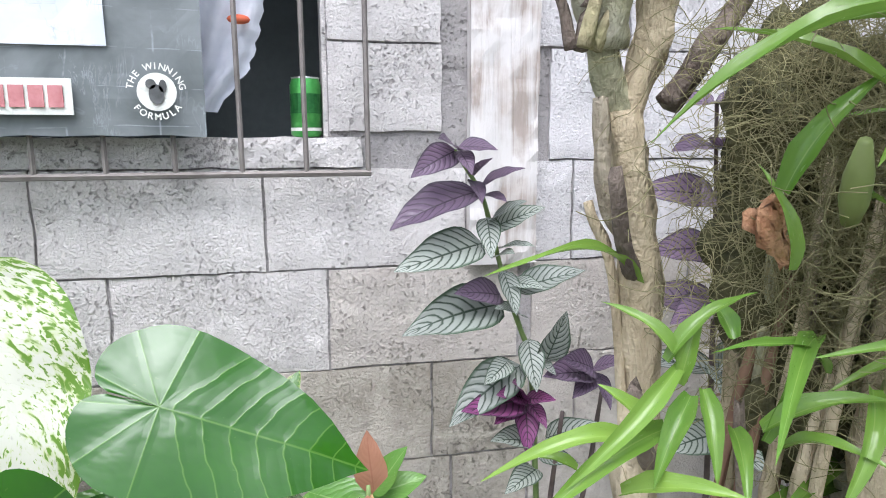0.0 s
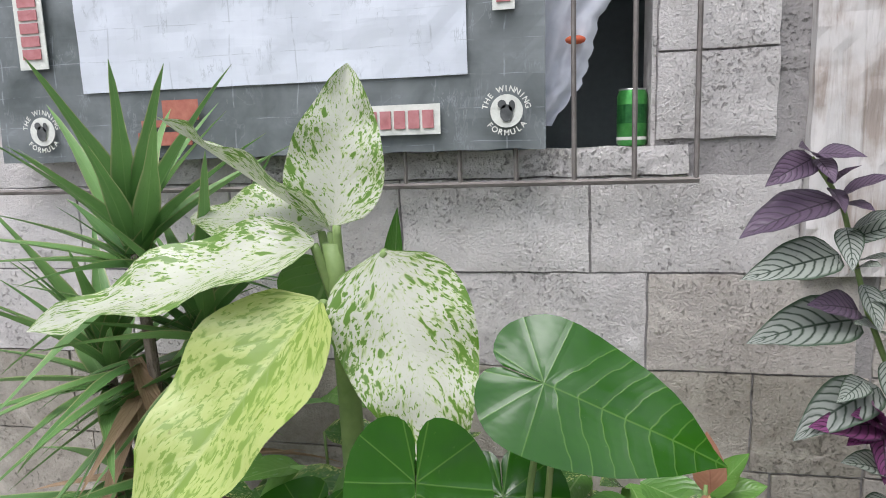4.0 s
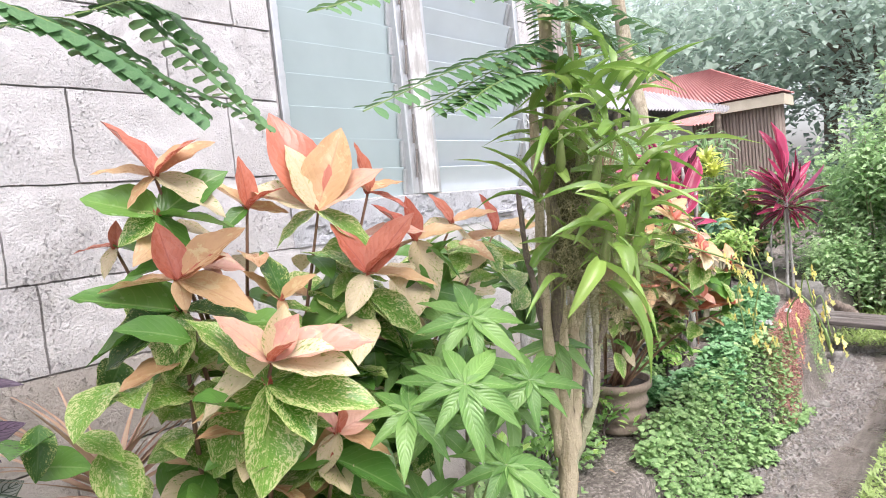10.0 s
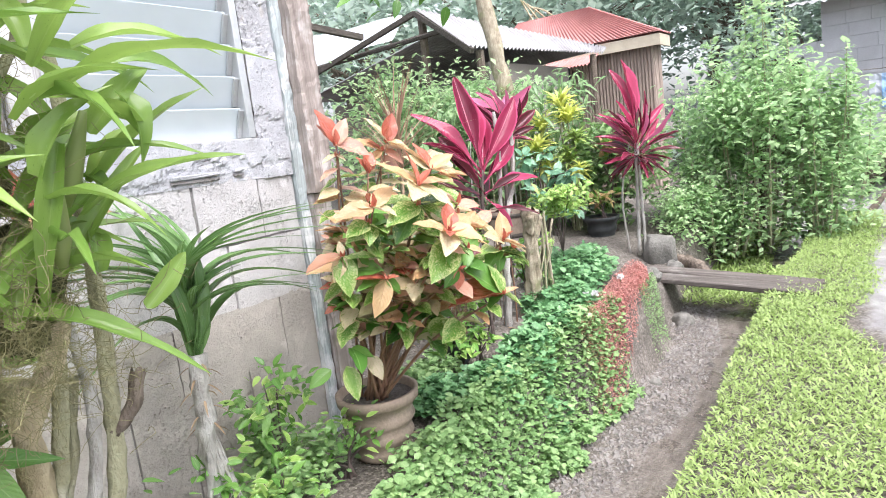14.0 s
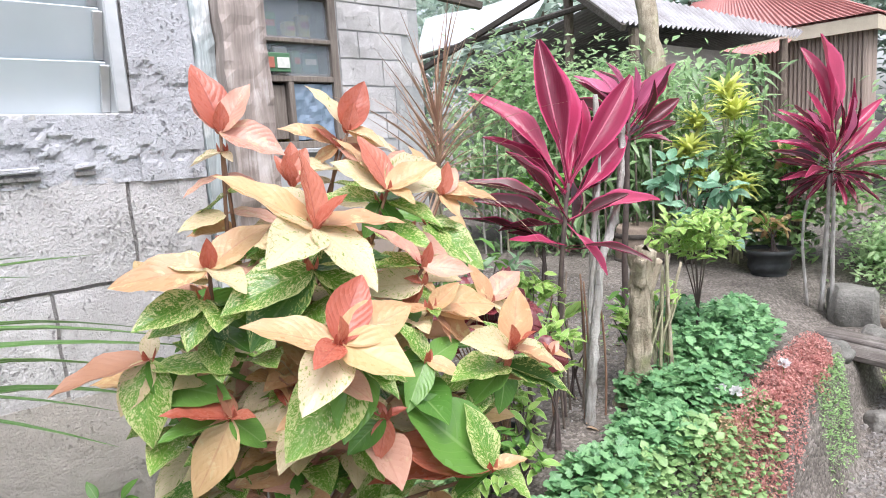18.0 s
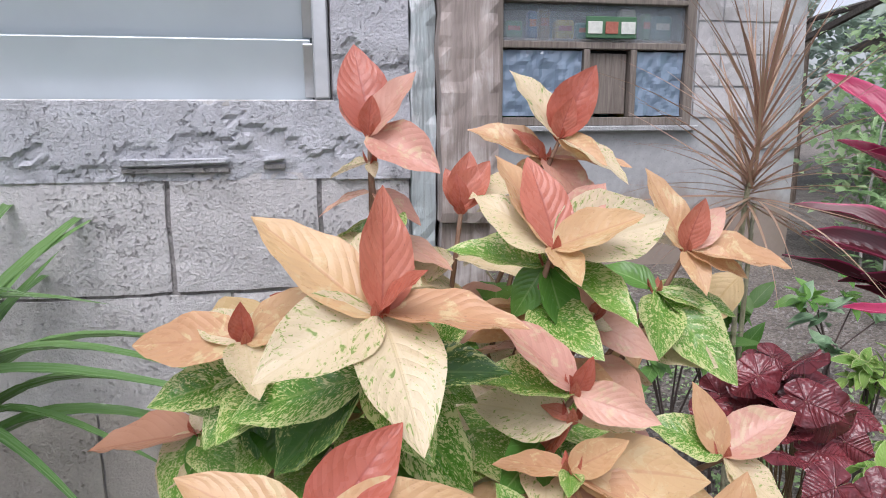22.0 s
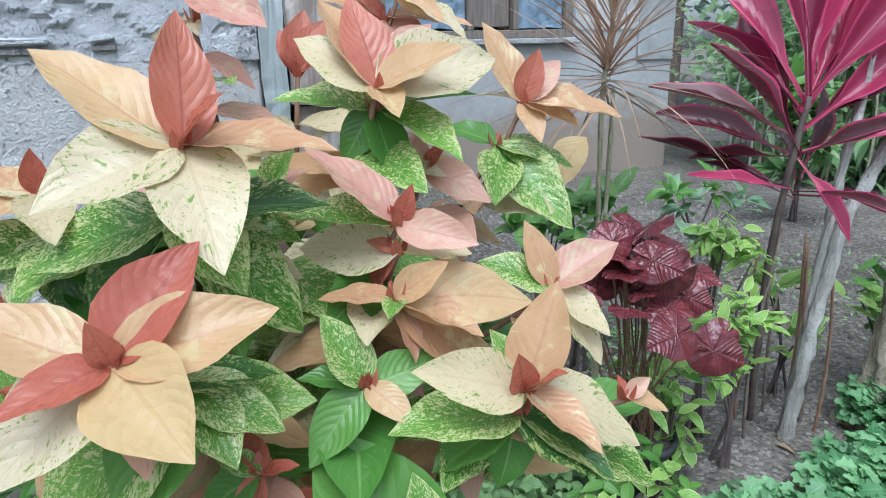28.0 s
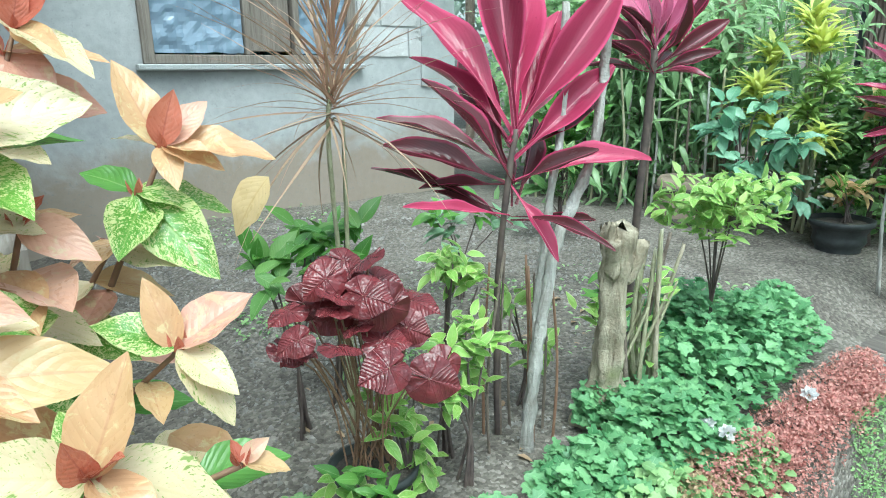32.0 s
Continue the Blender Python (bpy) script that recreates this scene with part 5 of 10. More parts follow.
box_part("head", win2, FRAME, 1.60, 2.872, WY - 0.01, WY + 0.10, 2.299, 2.33, 0.002)


def louvres(x0, x1, tilt, material, pitch=0.098, z0=1.44):
    z = z0
    while z < 2.29:
        bm = box(bmesh.new(), x0, x1, -0.003, 0.003, -0.052, 0.052, 0.001)
        bmesh.ops.transform(bm, matrix=pose(0, WY + 0.035, z, tilt, 0, 0), verts=bm.verts)
        part("louvre", bm, material, win2)
        for xx in (x0 + 0.004, x1 - 0.004):
            c = box(bmesh.new(), xx - 0.008, xx + 0.008, -0.006, 0.004, -0.045, 0.045, 0.001)
            bmesh.ops.transform(c, matrix=pose(0, WY + 0.026, z, tilt, 0, 0), verts=c.verts)
            part("clip", c, ALU, win2)
        z += pitch


louvres(1.640, 2.116, 7, FROST)
louvres(2.270, 2.838, 21, FROST_SKY)
# sheet behind the louvres, coloured as the room's darkness
box_part("dark_room", win2, INTERIOR_SHADE, 1.62, 2.86, WY + 0.20, WY + 0.22, 1.38, 2.32, 0.0)
for z in (1.50, 1.62, 1.74, 1.86, 1.98, 2.1):
    part("lever", tube(bmesh.new(), [(2.138, WY - 0.012, z - 0.05), (2.145, WY - 0.016, z + 0.05)], 0.004, 5), IRON, win2)

# ---- porch window with shop goods behind film ----
win3 = thing_structure("window_3", (4.48, BY, 1.35), "old timber shop window crowded with wrapped goods", "window")
for x0, x1, z0, z1 in ((3.84, 3.90, 1.35, 2.42), (5.06, 5.12, 1.35, 2.42), (3.90, 5.06, 1.35, 1.40), (3.90, 5.06, 2.36, 2.42), (4.40, 4.44, 1.40, 1.80), (4.70, 4.74, 1.40, 1.80), (3.90, 5.06, 1.80, 1.84), (3.90, 5.06, 2.06, 2.09)):
    box_part("window_frame", win3, FRAME_OLD, x0, x1, BY - 0.02, BY + 0.05, z0, z1, 0.004)
box_part("sill", win3, RENDERED, 3.80, 5.16, BY - 0.05, BY + 0.01, 1.315, 1.349, 0.006)
# the shop's inner darkness is this dark sheet behind the shelf
box_part("shop_back", win3, INTERIOR_SHADE, 3.80, 5.16, BY + 0.55, BY + 0.57, 1.2, 2.6, 0.0)
film = part("film", sheet(3.905, 4.395, 1.41, 1.79, BY + 0.01, 24, 18, 0.02), PLASTIC_WRAP, win3, "crumpled blue plastic film")
part("film", sheet(4.745, 5.055, 1.41, 1.79, BY + 0.01, 20, 18, 0.02), PLASTIC_WRAP, win3, "crumpled blue plastic film")
box_part("hatch", win3, FRAME_OLD, 4.45, 4.69, BY + 0.02, BY + 0.045, 1.42, 1.78, 0.004, "small brown timber hatch")
# grey panes dim the shelf as reflections would, and cast no shadow
for x0, x1, z0, z1 in ((3.90, 5.06, 1.845, 2.055), (3.90, 5.06, 2.095, 2.355)):
    pane = box_part("pane", win3, REFLECTION_VEIL, x0 + 0.003, x1 - 0.003, BY + 0.012, BY + 0.016, z0, z1, 0.0)
    pane.visible_shadow = False
sign = thing("shop_sign", (4.57, BY - 0.03, 1.84), "small green price sign with pale round labels", "sign")
SIGN_GREEN = plain("sign_green", (0.05, 0.13, 0.07), (0.09, 0.19, 0.10), 12, 0.5)
box_part("board", sign, SIGN_GREEN, 4.40, 4.72, BY - 0.036, BY - 0.024, 1.86, 1.985, 0.004)
box_part("label_bar", sign, INK_WHITE, 4.41, 4.50, BY - 0.042, BY - 0.036, 1.885, 1.955, 0.002)
box_part("label_bar", sign, INK_ORANGE, 4.52, 4.60, BY - 0.042, BY - 0.036, 1.885, 1.955, 0.002)
box_part("label_bar", sign, INK_WHITE, 4.62, 4.71, BY - 0.042, BY - 0.036, 1.885, 1.955, 0.002)
GOODS = [plain("packet_" + n, a, [c * 1.5 for c in a], 14, 0.4) for n, a in (("blue", (0.05, 0.10, 0.22)), ("teal", (0.05, 0.15, 0.15)), ("yellow", (0.33, 0.25, 0.07)), ("brown", (0.17, 0.11, 0.07)), ("pale", (0.36, 0.36, 0.34)), ("green", (0.06, 0.16, 0.07)))]
shelf = thing("shop_shelf", (4.48, BY + 0.3, 1.3), "dim shelf inside the shop window", "shelf")
for z in (1.38, 1.85, 2.10):
    box_part("shelf_board", shelf, FRAME_OLD, 3.86, 5.10, BY + 0.08, BY + 0.5, z, z + 0.02, 0.003)
rg = random.Random(5)
for z in (1.40, 1.87, 2.12):
    x = 3.95
    while x < 5.0:
        w, h, d = rg.uniform(0.06, 0.13), rg.uniform(0.10, 0.19), rg.uniform(0.05, 0.09)
        b = thing("packet", (x + w / 2, BY + 0.2, z), "wrapped shop packet on a dim shelf", "packet", "packets on the shop shelf")
        y0 = BY + 0.12 + rg.uniform(0, 0.06)
        pm = rg.choice(GOODS)
        box_part("wrapper", b, pm, x, x + w, y0, y0 + d, z + 0.002, z + h, 0.012)
        box_part("print_bar", b, rg.choice((INK_WHITE, INK_ORANGE, INK_DARK)), x + 0.15 * w, x + 0.85 * w, y0 - 0.003, y0 + 0.002, z + h * 0.45, z + h * 0.7, 0.001)
        x += w + rg.uniform(0.01, 0.05)

# ---- plants along the wall ----
KINDS = {"o": PEACH, "r": RED, "p": PINK, "c": CREAM, "y": YELLOW, "b": BROWN, "v": SPECKLED, "g": GREEN, "d": GREEN_DARK}
WIDTHS = {"o": 0.52, "r": 0.54, "p": 0.56, "c": 0.60, "y": 0.66, "b": 0.52, "v": 0.60, "g": 0.60, "d": 0.62}


def shrub_leaf(plant, base, vec, kind, roll=None):
    k = random.randrange(3)
    mesh = blade("ovate", KINDS[kind], WIDTHS[kind] * (0.92, 1.0, 1.1)[k], (0.35, 0.22, 0.45)[k], (0.10, 0.22, 0.05)[k], 0.02, 10, 2, k)
    v = Vector(vec)
    up = (0.15 * math.sin(v.x * 90), -0.55, 1.0)
    return leaf(plant, mesh, base, v, v.length * (1.15 + 0.42 * smooth(1.2, 1.42, base[0]) if plant is shrub_a else 1.0), up, random.uniform(-0.35, 0.35) if roll is None else roll)


def rosette(plant, centre, leaves):
    """A shoot's head: leaves from one centre, each to its own tip, and a bud."""
    c = Vector(centre)
    for dx, dy, dz, kind in leaves:
        v = Vector((dx, dy, dz))
        shrub_leaf(plant, c - v * 0.02, v * 1.08, kind)
    for k in range(3):
        a = c.x * 50 + k * 2.1
        leaf(plant, blade("ovate", RED, 0.5, 0.6, 0.0, 0.0, 6, 1, k), c - Vector((0, 0, 0.006)), (0.45 * math.cos(a), 0.45 * math.sin(a), 1.0), 0.023 if plant is shrub_b else 0.021, (math.cos(a), math.sin(a), 0), 0, "bud")
    HEADS.setdefault(plant.name, []).append(c)


def stems_to(plant, root, spread, material, r0=0.006):
    """Stems from the root to each head, with green leaf pairs below the heads."""
    rr = random.Random(plant.name)
    for c in HEADS[plant.name]:
        foot = Vector(root) + Vector((rr.uniform(-spread, spread), rr.uniform(-spread, spread), 0))
        knee = foot.lerp(c, 0.55) + Vector((rr.uniform(-0.03, 0.03), rr.uniform(-0.01, 0.04), 0.03))
        line = [foot, knee, c - Vector((0, 0, 0.004))]
        limb("stem", plant, material, line, r0, 0.0028, 6, 5, 0.2)
        pts = bend(line, 10)
        for q in (0.50, 0.62, 0.73, 0.84, 0.92):
            p = pts[int(q * (len(pts) - 1))]
            a = rr.uniform(0, 6.28)
            for s in (0, math.pi):
                d = Vector((math.cos(a + s), math.sin(a + s) - 0.2, rr.uniform(-0.45, 0.1)))
                shrub_leaf(plant, p, d.normalized() * rr.uniform(0.075, 0.115), rr.choice("gvgvdgv" if q < 0.6 else "vcgcpvoc"))


HEADS = {}
pot_b = thing("flower_pot", (2.96, 0.93, 0.28), "ribbed brown clay flower pot on the bank", "pot")


def ribbed_pot(parent, cx, cy, z0, r, h, material, ribs=3):
    prof = [(0.02, z0), (r * 0.74, z0)]
    for i in range(ribs * 4 + 1):
        t = i / (ribs * 4)
        prof.append((r * (0.76 + 0.22 * t) + 0.007 * (math.cos(t * ribs * 2 * math.pi) - 1), z0 + h * (0.04 + 0.80 * t)))
    prof += [(r * 1.04, z0 + h * 0.86), (r * 1.06, z0 + h), (r * 0.95, z0 + h), (r * 0.92, z0 + h * 0.88), (0.005, z0 + h * 0.88)]
    part("pot_wall", lathe(bmesh.new(), prof, cx, cy, 32), material, parent, smooth=True)
    c = lathe(bmesh.new(), [(r * 0.915, z0 + h * 0.885), (r * 0.5, z0 + h * 0.91), (0.004, z0 + h * 0.92)], cx, cy, 20)
    part("pot_soil", c, SOIL, parent, "dark potting soil", True)


ribbed_pot(pot_b, 2.96, 0.93, 0.315, 0.13, 0.215, CLAY)
shrub_b = thing("variegated_shrub", (2.96, 0.93, 0.48), "potted shrub with peach, red, cream and speckled green leaves", "shrub")
shrub_a = thing("variegated_shrub", (1.2, 0.85, 0.35), "bushy shrub with orange, red and speckled green leaves by the wall", "shrub")
rosette(shrub_b, (2.894, 0.608, 1.195), [(-0.097, 0.046, 0.081, 'o'), (0.014, 0.027, 0.100, 'r'), (0.031, -0.026, 0.043, 'r'), (0.109, -0.043, 0.007, 'o'), (-0.091, -0.052, -0.028, 'c'), (0.025, -0.106, -0.050, 'c'), (-0.011, 0.074, 0.060, 'c')])
rosette(shrub_b, (2.884, 0.609, 1.143), [(-0.116, 0.016, -0.033, 'v'), (0.113, -0.022, 0.008, 'd'), (0.044, -0.057, -0.050, 'v'), (0.103, -0.019, -0.096, 'v'), (-0.083, 0.023, -0.091, 'd')])
rosette(shrub_b, (2.778, 0.682, 1.154), [(-0.109, 0.027, 0.010, 'o'), (0.073, -0.020, 0.057, 'o'), (-0.002, -0.009, 0.038, 'r'), (0.017, -0.064, -0.024, 'c'), (-0.049, 0.051, 0.026, 'c')])
rosette(shrub_b, (2.776, 0.704, 1.112), [(-0.091, -0.006, -0.017, 'v'), (-0.039, -0.029, -0.053, 'v'), (0.002, -0.022, -0.073, 'd'), (0.067, -0.011, -0.058, 'g')])
rosette(shrub_b, (2.714, 0.760, 1.034), [(-0.114, 0.020, -0.018, 'b'), (0.010, 0.010, 0.040, 'c'), (-0.029, -0.044, -0.097, 'v'), (-0.045, -0.008, -0.061, 'c'), (0.036, -0.029, -0.071, 'g')])
rosette(shrub_b, (2.842, 0.487, 1.074), [(-0.093, 0.033, 0.041, 'o'), (-0.055, -0.041, 0.002, 'r'), (0.056, 0.029, 0.066, 'r'), (0.100, -0.003, 0.027, 'o'), (0.045, -0.072, -0.029, 'y'), (-0.068, -0.032, -0.051, 'c'), (-0.002, -0.022, 0.032, 'r')])
rosette(shrub_b, (2.875, 0.516, 1.041), [(0.071, -0.024, -0.028, 'v'), (0.034, -0.043, -0.046, 'v'), (-0.041, -0.036, -0.078, 'g'), (0.071, 0.016, -0.002, 'd'), (-0.097, -0.005, -0.089, 'v')])
rosette(shrub_b, (3.070, 0.682, 1.230), [(-0.065, 0.031, 0.056, 'c'), (-0.008, 0.029, 0.090, 'r'), (0.069, -0.036, 0.037, 'o'), (0.063, 0.026, 0.061, 'p'), (0.123, 0.013, 0.027, 'c'), (0.005, -0.060, -0.019, 'o'), (-0.032, 0.077, 0.091, 'o')])
rosette(shrub_b, (3.072, 0.702, 1.209), [(0.063, -0.069, -0.040, 'v'), (-0.090, 0.045, 0.014, 'v'), (-0.039, -0.006, -0.048, 'g'), (0.115, 0.023, 0.019, 'g'), (0.013, -0.045, -0.068, 'g')])
rosette(shrub_b, (3.156, 0.907, 1.331), [(-0.048, 0.040, 0.091, 'c'), (0.043, -0.003, 0.089, 'r'), (0.069, -0.072, -0.031, 'c'), (0.014, -0.008, 0.050, 'r'), (0.040, -0.057, -0.025, 'o')])
rosette(shrub_b, (3.141, 0.923, 1.305), [(-0.032, 0.023, 0.041, 'r'), (-0.088, 0.049, 0.039, 'o'), (0.099, -0.046, -0.000, 'o'), (-0.050, 0.016, -0.034, 'o'), (0.041, -0.051, -0.050, 'p')])
rosette(shrub_b, (2.910, 0.907, 1.337), [(-0.010, 0.028, 0.117, 'r'), (0.051, -0.009, 0.076, 'p'), (0.072, -0.064, -0.039, 'p'), (-0.019, 0.044, 0.064, 'p'), (0.004, -0.004, 0.046, 'r')])
rosette(shrub_b, (2.911, 0.908, 1.304), [(-0.049, 0.019, -0.018, 'c'), (0.003, -0.027, -0.014, 'c')])
rosette(shrub_b, (3.022, 0.890, 1.242), [(-0.011, 0.019, 0.055, 'r'), (0.015, 0.018, 0.071, 'r'), (0.037, 0.010, 0.060, 'r'), (-0.002, -0.008, 0.044, 'r'), (0.025, 0.019, 0.047, 'r')])
rosette(shrub_b, (3.273, 0.785, 1.202), [(-0.032, 0.035, 0.093, 'o'), (0.016, -0.007, 0.058, 'r'), (0.050, 0.005, 0.053, 'p'), (0.114, -0.030, -0.015, 'o'), (0.053, -0.040, -0.024, 'o'), (-0.002, -0.052, -0.032, 'o'), (-0.041, 0.047, 0.020, 'c')])
rosette(shrub_b, (3.241, 0.793, 1.152), [(0.056, -0.090, -0.079, 'v'), (0.096, -0.025, -0.011, 'v'), (-0.046, 0.050, 0.025, 'g'), (0.058, -0.010, -0.060, 'd')])
rosette(shrub_b, (3.126, 0.720, 1.142), [(0.021, -0.007, 0.028, 'r'), (0.054, -0.050, -0.019, 'p'), (-0.018, 0.039, 0.045, 'p'), (0.052, 0.013, 0.012, 'o')])
rosette(shrub_b, (3.062, 0.597, 1.118), [(-0.061, 0.034, 0.070, 'p'), (0.011, -0.015, 0.031, 'r'), (0.053, -0.047, -0.010, 'p'), (-0.006, -0.004, 0.017, 'r'), (-0.093, 0.034, 0.010, 'v')])
rosette(shrub_b, (3.061, 0.598, 1.093), [(-0.083, 0.042, 0.008, 'c'), (-0.023, 0.009, 0.013, 'r'), (0.062, -0.015, -0.003, 'c'), (-0.030, 0.024, -0.050, 'r')])
rosette(shrub_b, (3.051, 0.573, 1.058), [(-0.059, 0.017, 0.015, 'o'), (-0.013, -0.030, -0.003, 'v'), (0.120, -0.027, -0.001, 'o'), (0.038, -0.020, 0.034, 'o'), (0.062, -0.042, -0.023, 'o'), (0.009, -0.036, -0.041, 'b'), (0.069, -0.013, -0.063, 'o')])
rosette(shrub_b, (3.235, 0.631, 1.023), [(-0.020, 0.024, 0.065, 'o'), (0.071, -0.004, 0.040, 'p'), (0.039, -0.051, -0.034, 'c'), (-0.065, 0.025, 0.037, 'v'), (0.036, -0.049, -0.066, 'c')])
rosette(shrub_b, (3.139, 0.498, 0.990), [(0.034, 0.017, 0.082, 'o'), (-0.089, -0.002, 0.035, 'c'), (0.020, -0.028, 0.027, 'r'), (0.100, -0.033, -0.035, 'c'), (0.036, -0.059, -0.026, 'o'), (-0.009, 0.037, 0.045, 'v'), (-0.014, -0.017, 0.040, 'r')])
rosette(shrub_b, (3.140, 0.513, 0.961), [(-0.110, -0.013, 0.019, 'v'), (0.053, -0.064, -0.032, 'd'), (0.126, -0.042, -0.049, 'v'), (-0.022, -0.015, -0.065, 'g'), (-0.076, 0.005, -0.039, 'g')])
rosette(shrub_b, (3.016, 0.547, 0.995), [(-0.028, 0.023, 0.057, 'v'), (0.061, -0.008, 0.019, 'g'), (-0.054, -0.024, -0.047, 'g'), (0.027, -0.042, -0.014, 'o'), (-0.052, 0.015, 0.013, 'g'), (0.001, -0.007, 0.014, 'r')])
rosette(shrub_b, (3.255, 0.523, 0.947), [(-0.005, 0.007, 0.019, 'r'), (0.038, -0.013, -0.014, 'o'), (0.025, -0.001, 0.014, 'p')])
rosette(shrub_b, (2.779, 0.671, 0.954), [(-0.073, 0.039, 0.019, 'r'), (-0.065, -0.007, -0.083, 'o'), (0.019, -0.031, 0.005, 'r'), (0.006, 0.029, 0.045, 'b'), (0.037, -0.026, -0.043, 'g'), (-0.081, 0.036, -0.012, 'g')])
rosette(shrub_b, (2.924, 0.527, 0.947), [(-0.016, -0.002, -0.051, 'r'), (0.027, -0.011, 0.009, 'r'), (-0.034, 0.019, 0.014, 'v'), (-0.007, 0.030, 0.024, 'r'), (-0.050, 0.017, -0.037, 'g')])
rosette(shrub_b, (3.048, 0.462, 0.849), [(0.037, -0.030, 0.012, 'o'), (-0.010, 0.027, 0.086, 'v'), (-0.123, 0.108, -0.005, 'r'), (-0.072, 0.085, 0.107, 'g'), (-0.046, 0.033, -0.035, 'g'), (0.035, -0.039, -0.042, 'v'), (-0.097, 0.097, 0.055, 'r')])
rosette(shrub_a, (1.016, 0.772, 1.445), [(-0.042, 0.055, 0.093, 'r'), (0.030, -0.057, 0.061, 'r'), (0.074, -0.047, 0.048, 'o'), (-0.062, 0.072, 0.034, 'o'), (-0.051, 0.008, -0.035, 'o'), (0.066, -0.079, -0.062, 'c')])
rosette(shrub_a, (1.007, 0.759, 1.375), [(-0.074, 0.086, 0.040, 'g'), (-0.058, 0.015, -0.039, 'v'), (0.079, -0.089, -0.023, 'g'), (0.013, -0.064, -0.055, 'g'), (0.093, -0.036, 0.074, 'g')])
rosette(shrub_a, (0.983, 0.667, 1.262), [(-0.011, 0.019, 0.082, 'r'), (0.067, -0.068, 0.065, 'o'), (0.034, -0.064, 0.032, 'r'), (-0.077, 0.085, 0.003, 'o'), (-0.012, -0.035, -0.038, 'o'), (0.058, -0.098, -0.044, 'o')])
rosette(shrub_a, (0.980, 0.665, 1.210), [(-0.100, 0.114, 0.040, 'g'), (-0.101, 0.107, -0.050, 'g'), (-0.026, -0.021, -0.050, 'v'), (0.061, -0.069, -0.019, 'd'), (-0.077, 0.108, -0.076, 'd'), (-0.033, -0.002, -0.096, 'v')])
rosette(shrub_a, (1.017, 0.472, 1.131), [(-0.035, 0.046, 0.076, 'p'), (0.009, -0.036, 0.035, 'r'), (0.065, -0.089, -0.019, 'c'), (-0.083, 0.055, -0.067, 'c'), (0.101, -0.081, 0.012, 'p'), (0.041, -0.011, 0.053, 'p'), (0.031, 0.002, 0.068, 'c')])
rosette(shrub_a, (1.014, 0.484, 1.096), [(-0.051, 0.081, 0.099, 'v'), (0.014, -0.067, -0.069, 'v'), (-0.076, 0.073, -0.114, 'v'), (-0.036, -0.018, -0.133, 'v'), (0.092, -0.105, -0.032, 'v'), (0.070, -0.031, 0.020, 'g')])
rosette(shrub_a, (1.184, 0.760, 1.375), [(0.005, 0.003, 0.087, 'r'), (-0.042, 0.051, 0.055, 'o'), (0.030, -0.059, 0.041, 'r'), (0.058, -0.035, -0.009, 'o'), (-0.047, 0.004, -0.031, 'g')])
rosette(shrub_a, (1.288, 0.671, 1.356), [(-0.015, 0.061, 0.161, 'r'), (-0.018, 0.015, 0.106, 'c'), (0.068, -0.070, 0.058, 'p'), (-0.067, 0.079, 0.045, 'c'), (0.044, -0.083, -0.054, 'v'), (-0.063, 0.037, -0.035, 'v'), (0.055, -0.004, 0.124, 'o')])
rosette(shrub_a, (1.395, 0.637, 1.384), [(-0.000, 0.006, 0.066, 'r'), (0.038, -0.043, -0.018, 'r'), (-0.034, 0.042, 0.053, 'o'), (0.048, -0.021, 0.020, 'o')])
rosette(shrub_a, (1.178, 0.671, 1.194), [(-0.034, 0.044, 0.057, 'o'), (0.039, -0.040, 0.039, 'o'), (-0.013, -0.018, -0.029, 'o'), (0.015, 0.036, 0.086, 'd')])
rosette(shrub_a, (1.302, 0.560, 1.224), [(-0.022, 0.031, 0.077, 'r'), (0.050, -0.047, 0.080, 'r'), (0.057, -0.079, -0.015, 'o'), (-0.042, -0.003, -0.051, 'c'), (-0.038, 0.077, 0.057, 'v'), (0.021, -0.049, 0.045, 'r')])
rosette(shrub_a, (1.307, 0.572, 1.184), [(0.053, -0.064, -0.053, 'v'), (-0.044, 0.012, -0.075, 'v'), (-0.069, 0.100, -0.057, 'g'), (0.069, -0.041, -0.102, 'd')])
rosette(shrub_a, (1.509, 0.625, 1.270), [(-0.032, 0.040, 0.056, 'r'), (-0.001, 0.007, 0.060, 'r'), (0.044, -0.047, 0.012, 'o'), (-0.010, -0.041, -0.081, 'c'), (-0.031, 0.033, -0.014, 'o')])
rosette(shrub_a, (1.720, 0.697, 1.294), [(-0.012, 0.018, 0.055, 'r'), (0.047, -0.050, 0.017, 'o'), (-0.045, 0.048, -0.022, 'c'), (0.008, -0.044, -0.053, 'c')])
rosette(shrub_a, (1.942, 0.731, 1.256), [(-0.009, 0.017, 0.066, 'r'), (0.057, -0.062, 0.007, 'o'), (0.027, -0.063, -0.033, 'c')])
rosette(shrub_a, (1.138, 0.493, 0.977), [(-0.003, -0.022, 0.046, 'r'), (-0.025, 0.032, 0.047, 'p'), (0.049, -0.057, -0.032, 'o'), (-0.034, 0.003, -0.053, 'c'), (-0.075, 0.077, -0.056, 'o'), (0.057, -0.031, 0.021, 'p')])
rosette(shrub_a, (1.126, 0.495, 0.937), [(-0.089, 0.094, -0.053, 'v'), (0.028, -0.039, -0.091, 'g'), (0.064, -0.076, -0.058, 'g'), (-0.080, 0.138, 0.054, 'g')])
rosette(shrub_a, (0.963, 0.854, 1.326), [(-0.045, 0.050, 0.010, 'r'), (0.006, -0.002, 0.041, 'r'), (-0.029, -0.001, -0.042, 'c'), (0.028, -0.063, -0.018, 'g')])
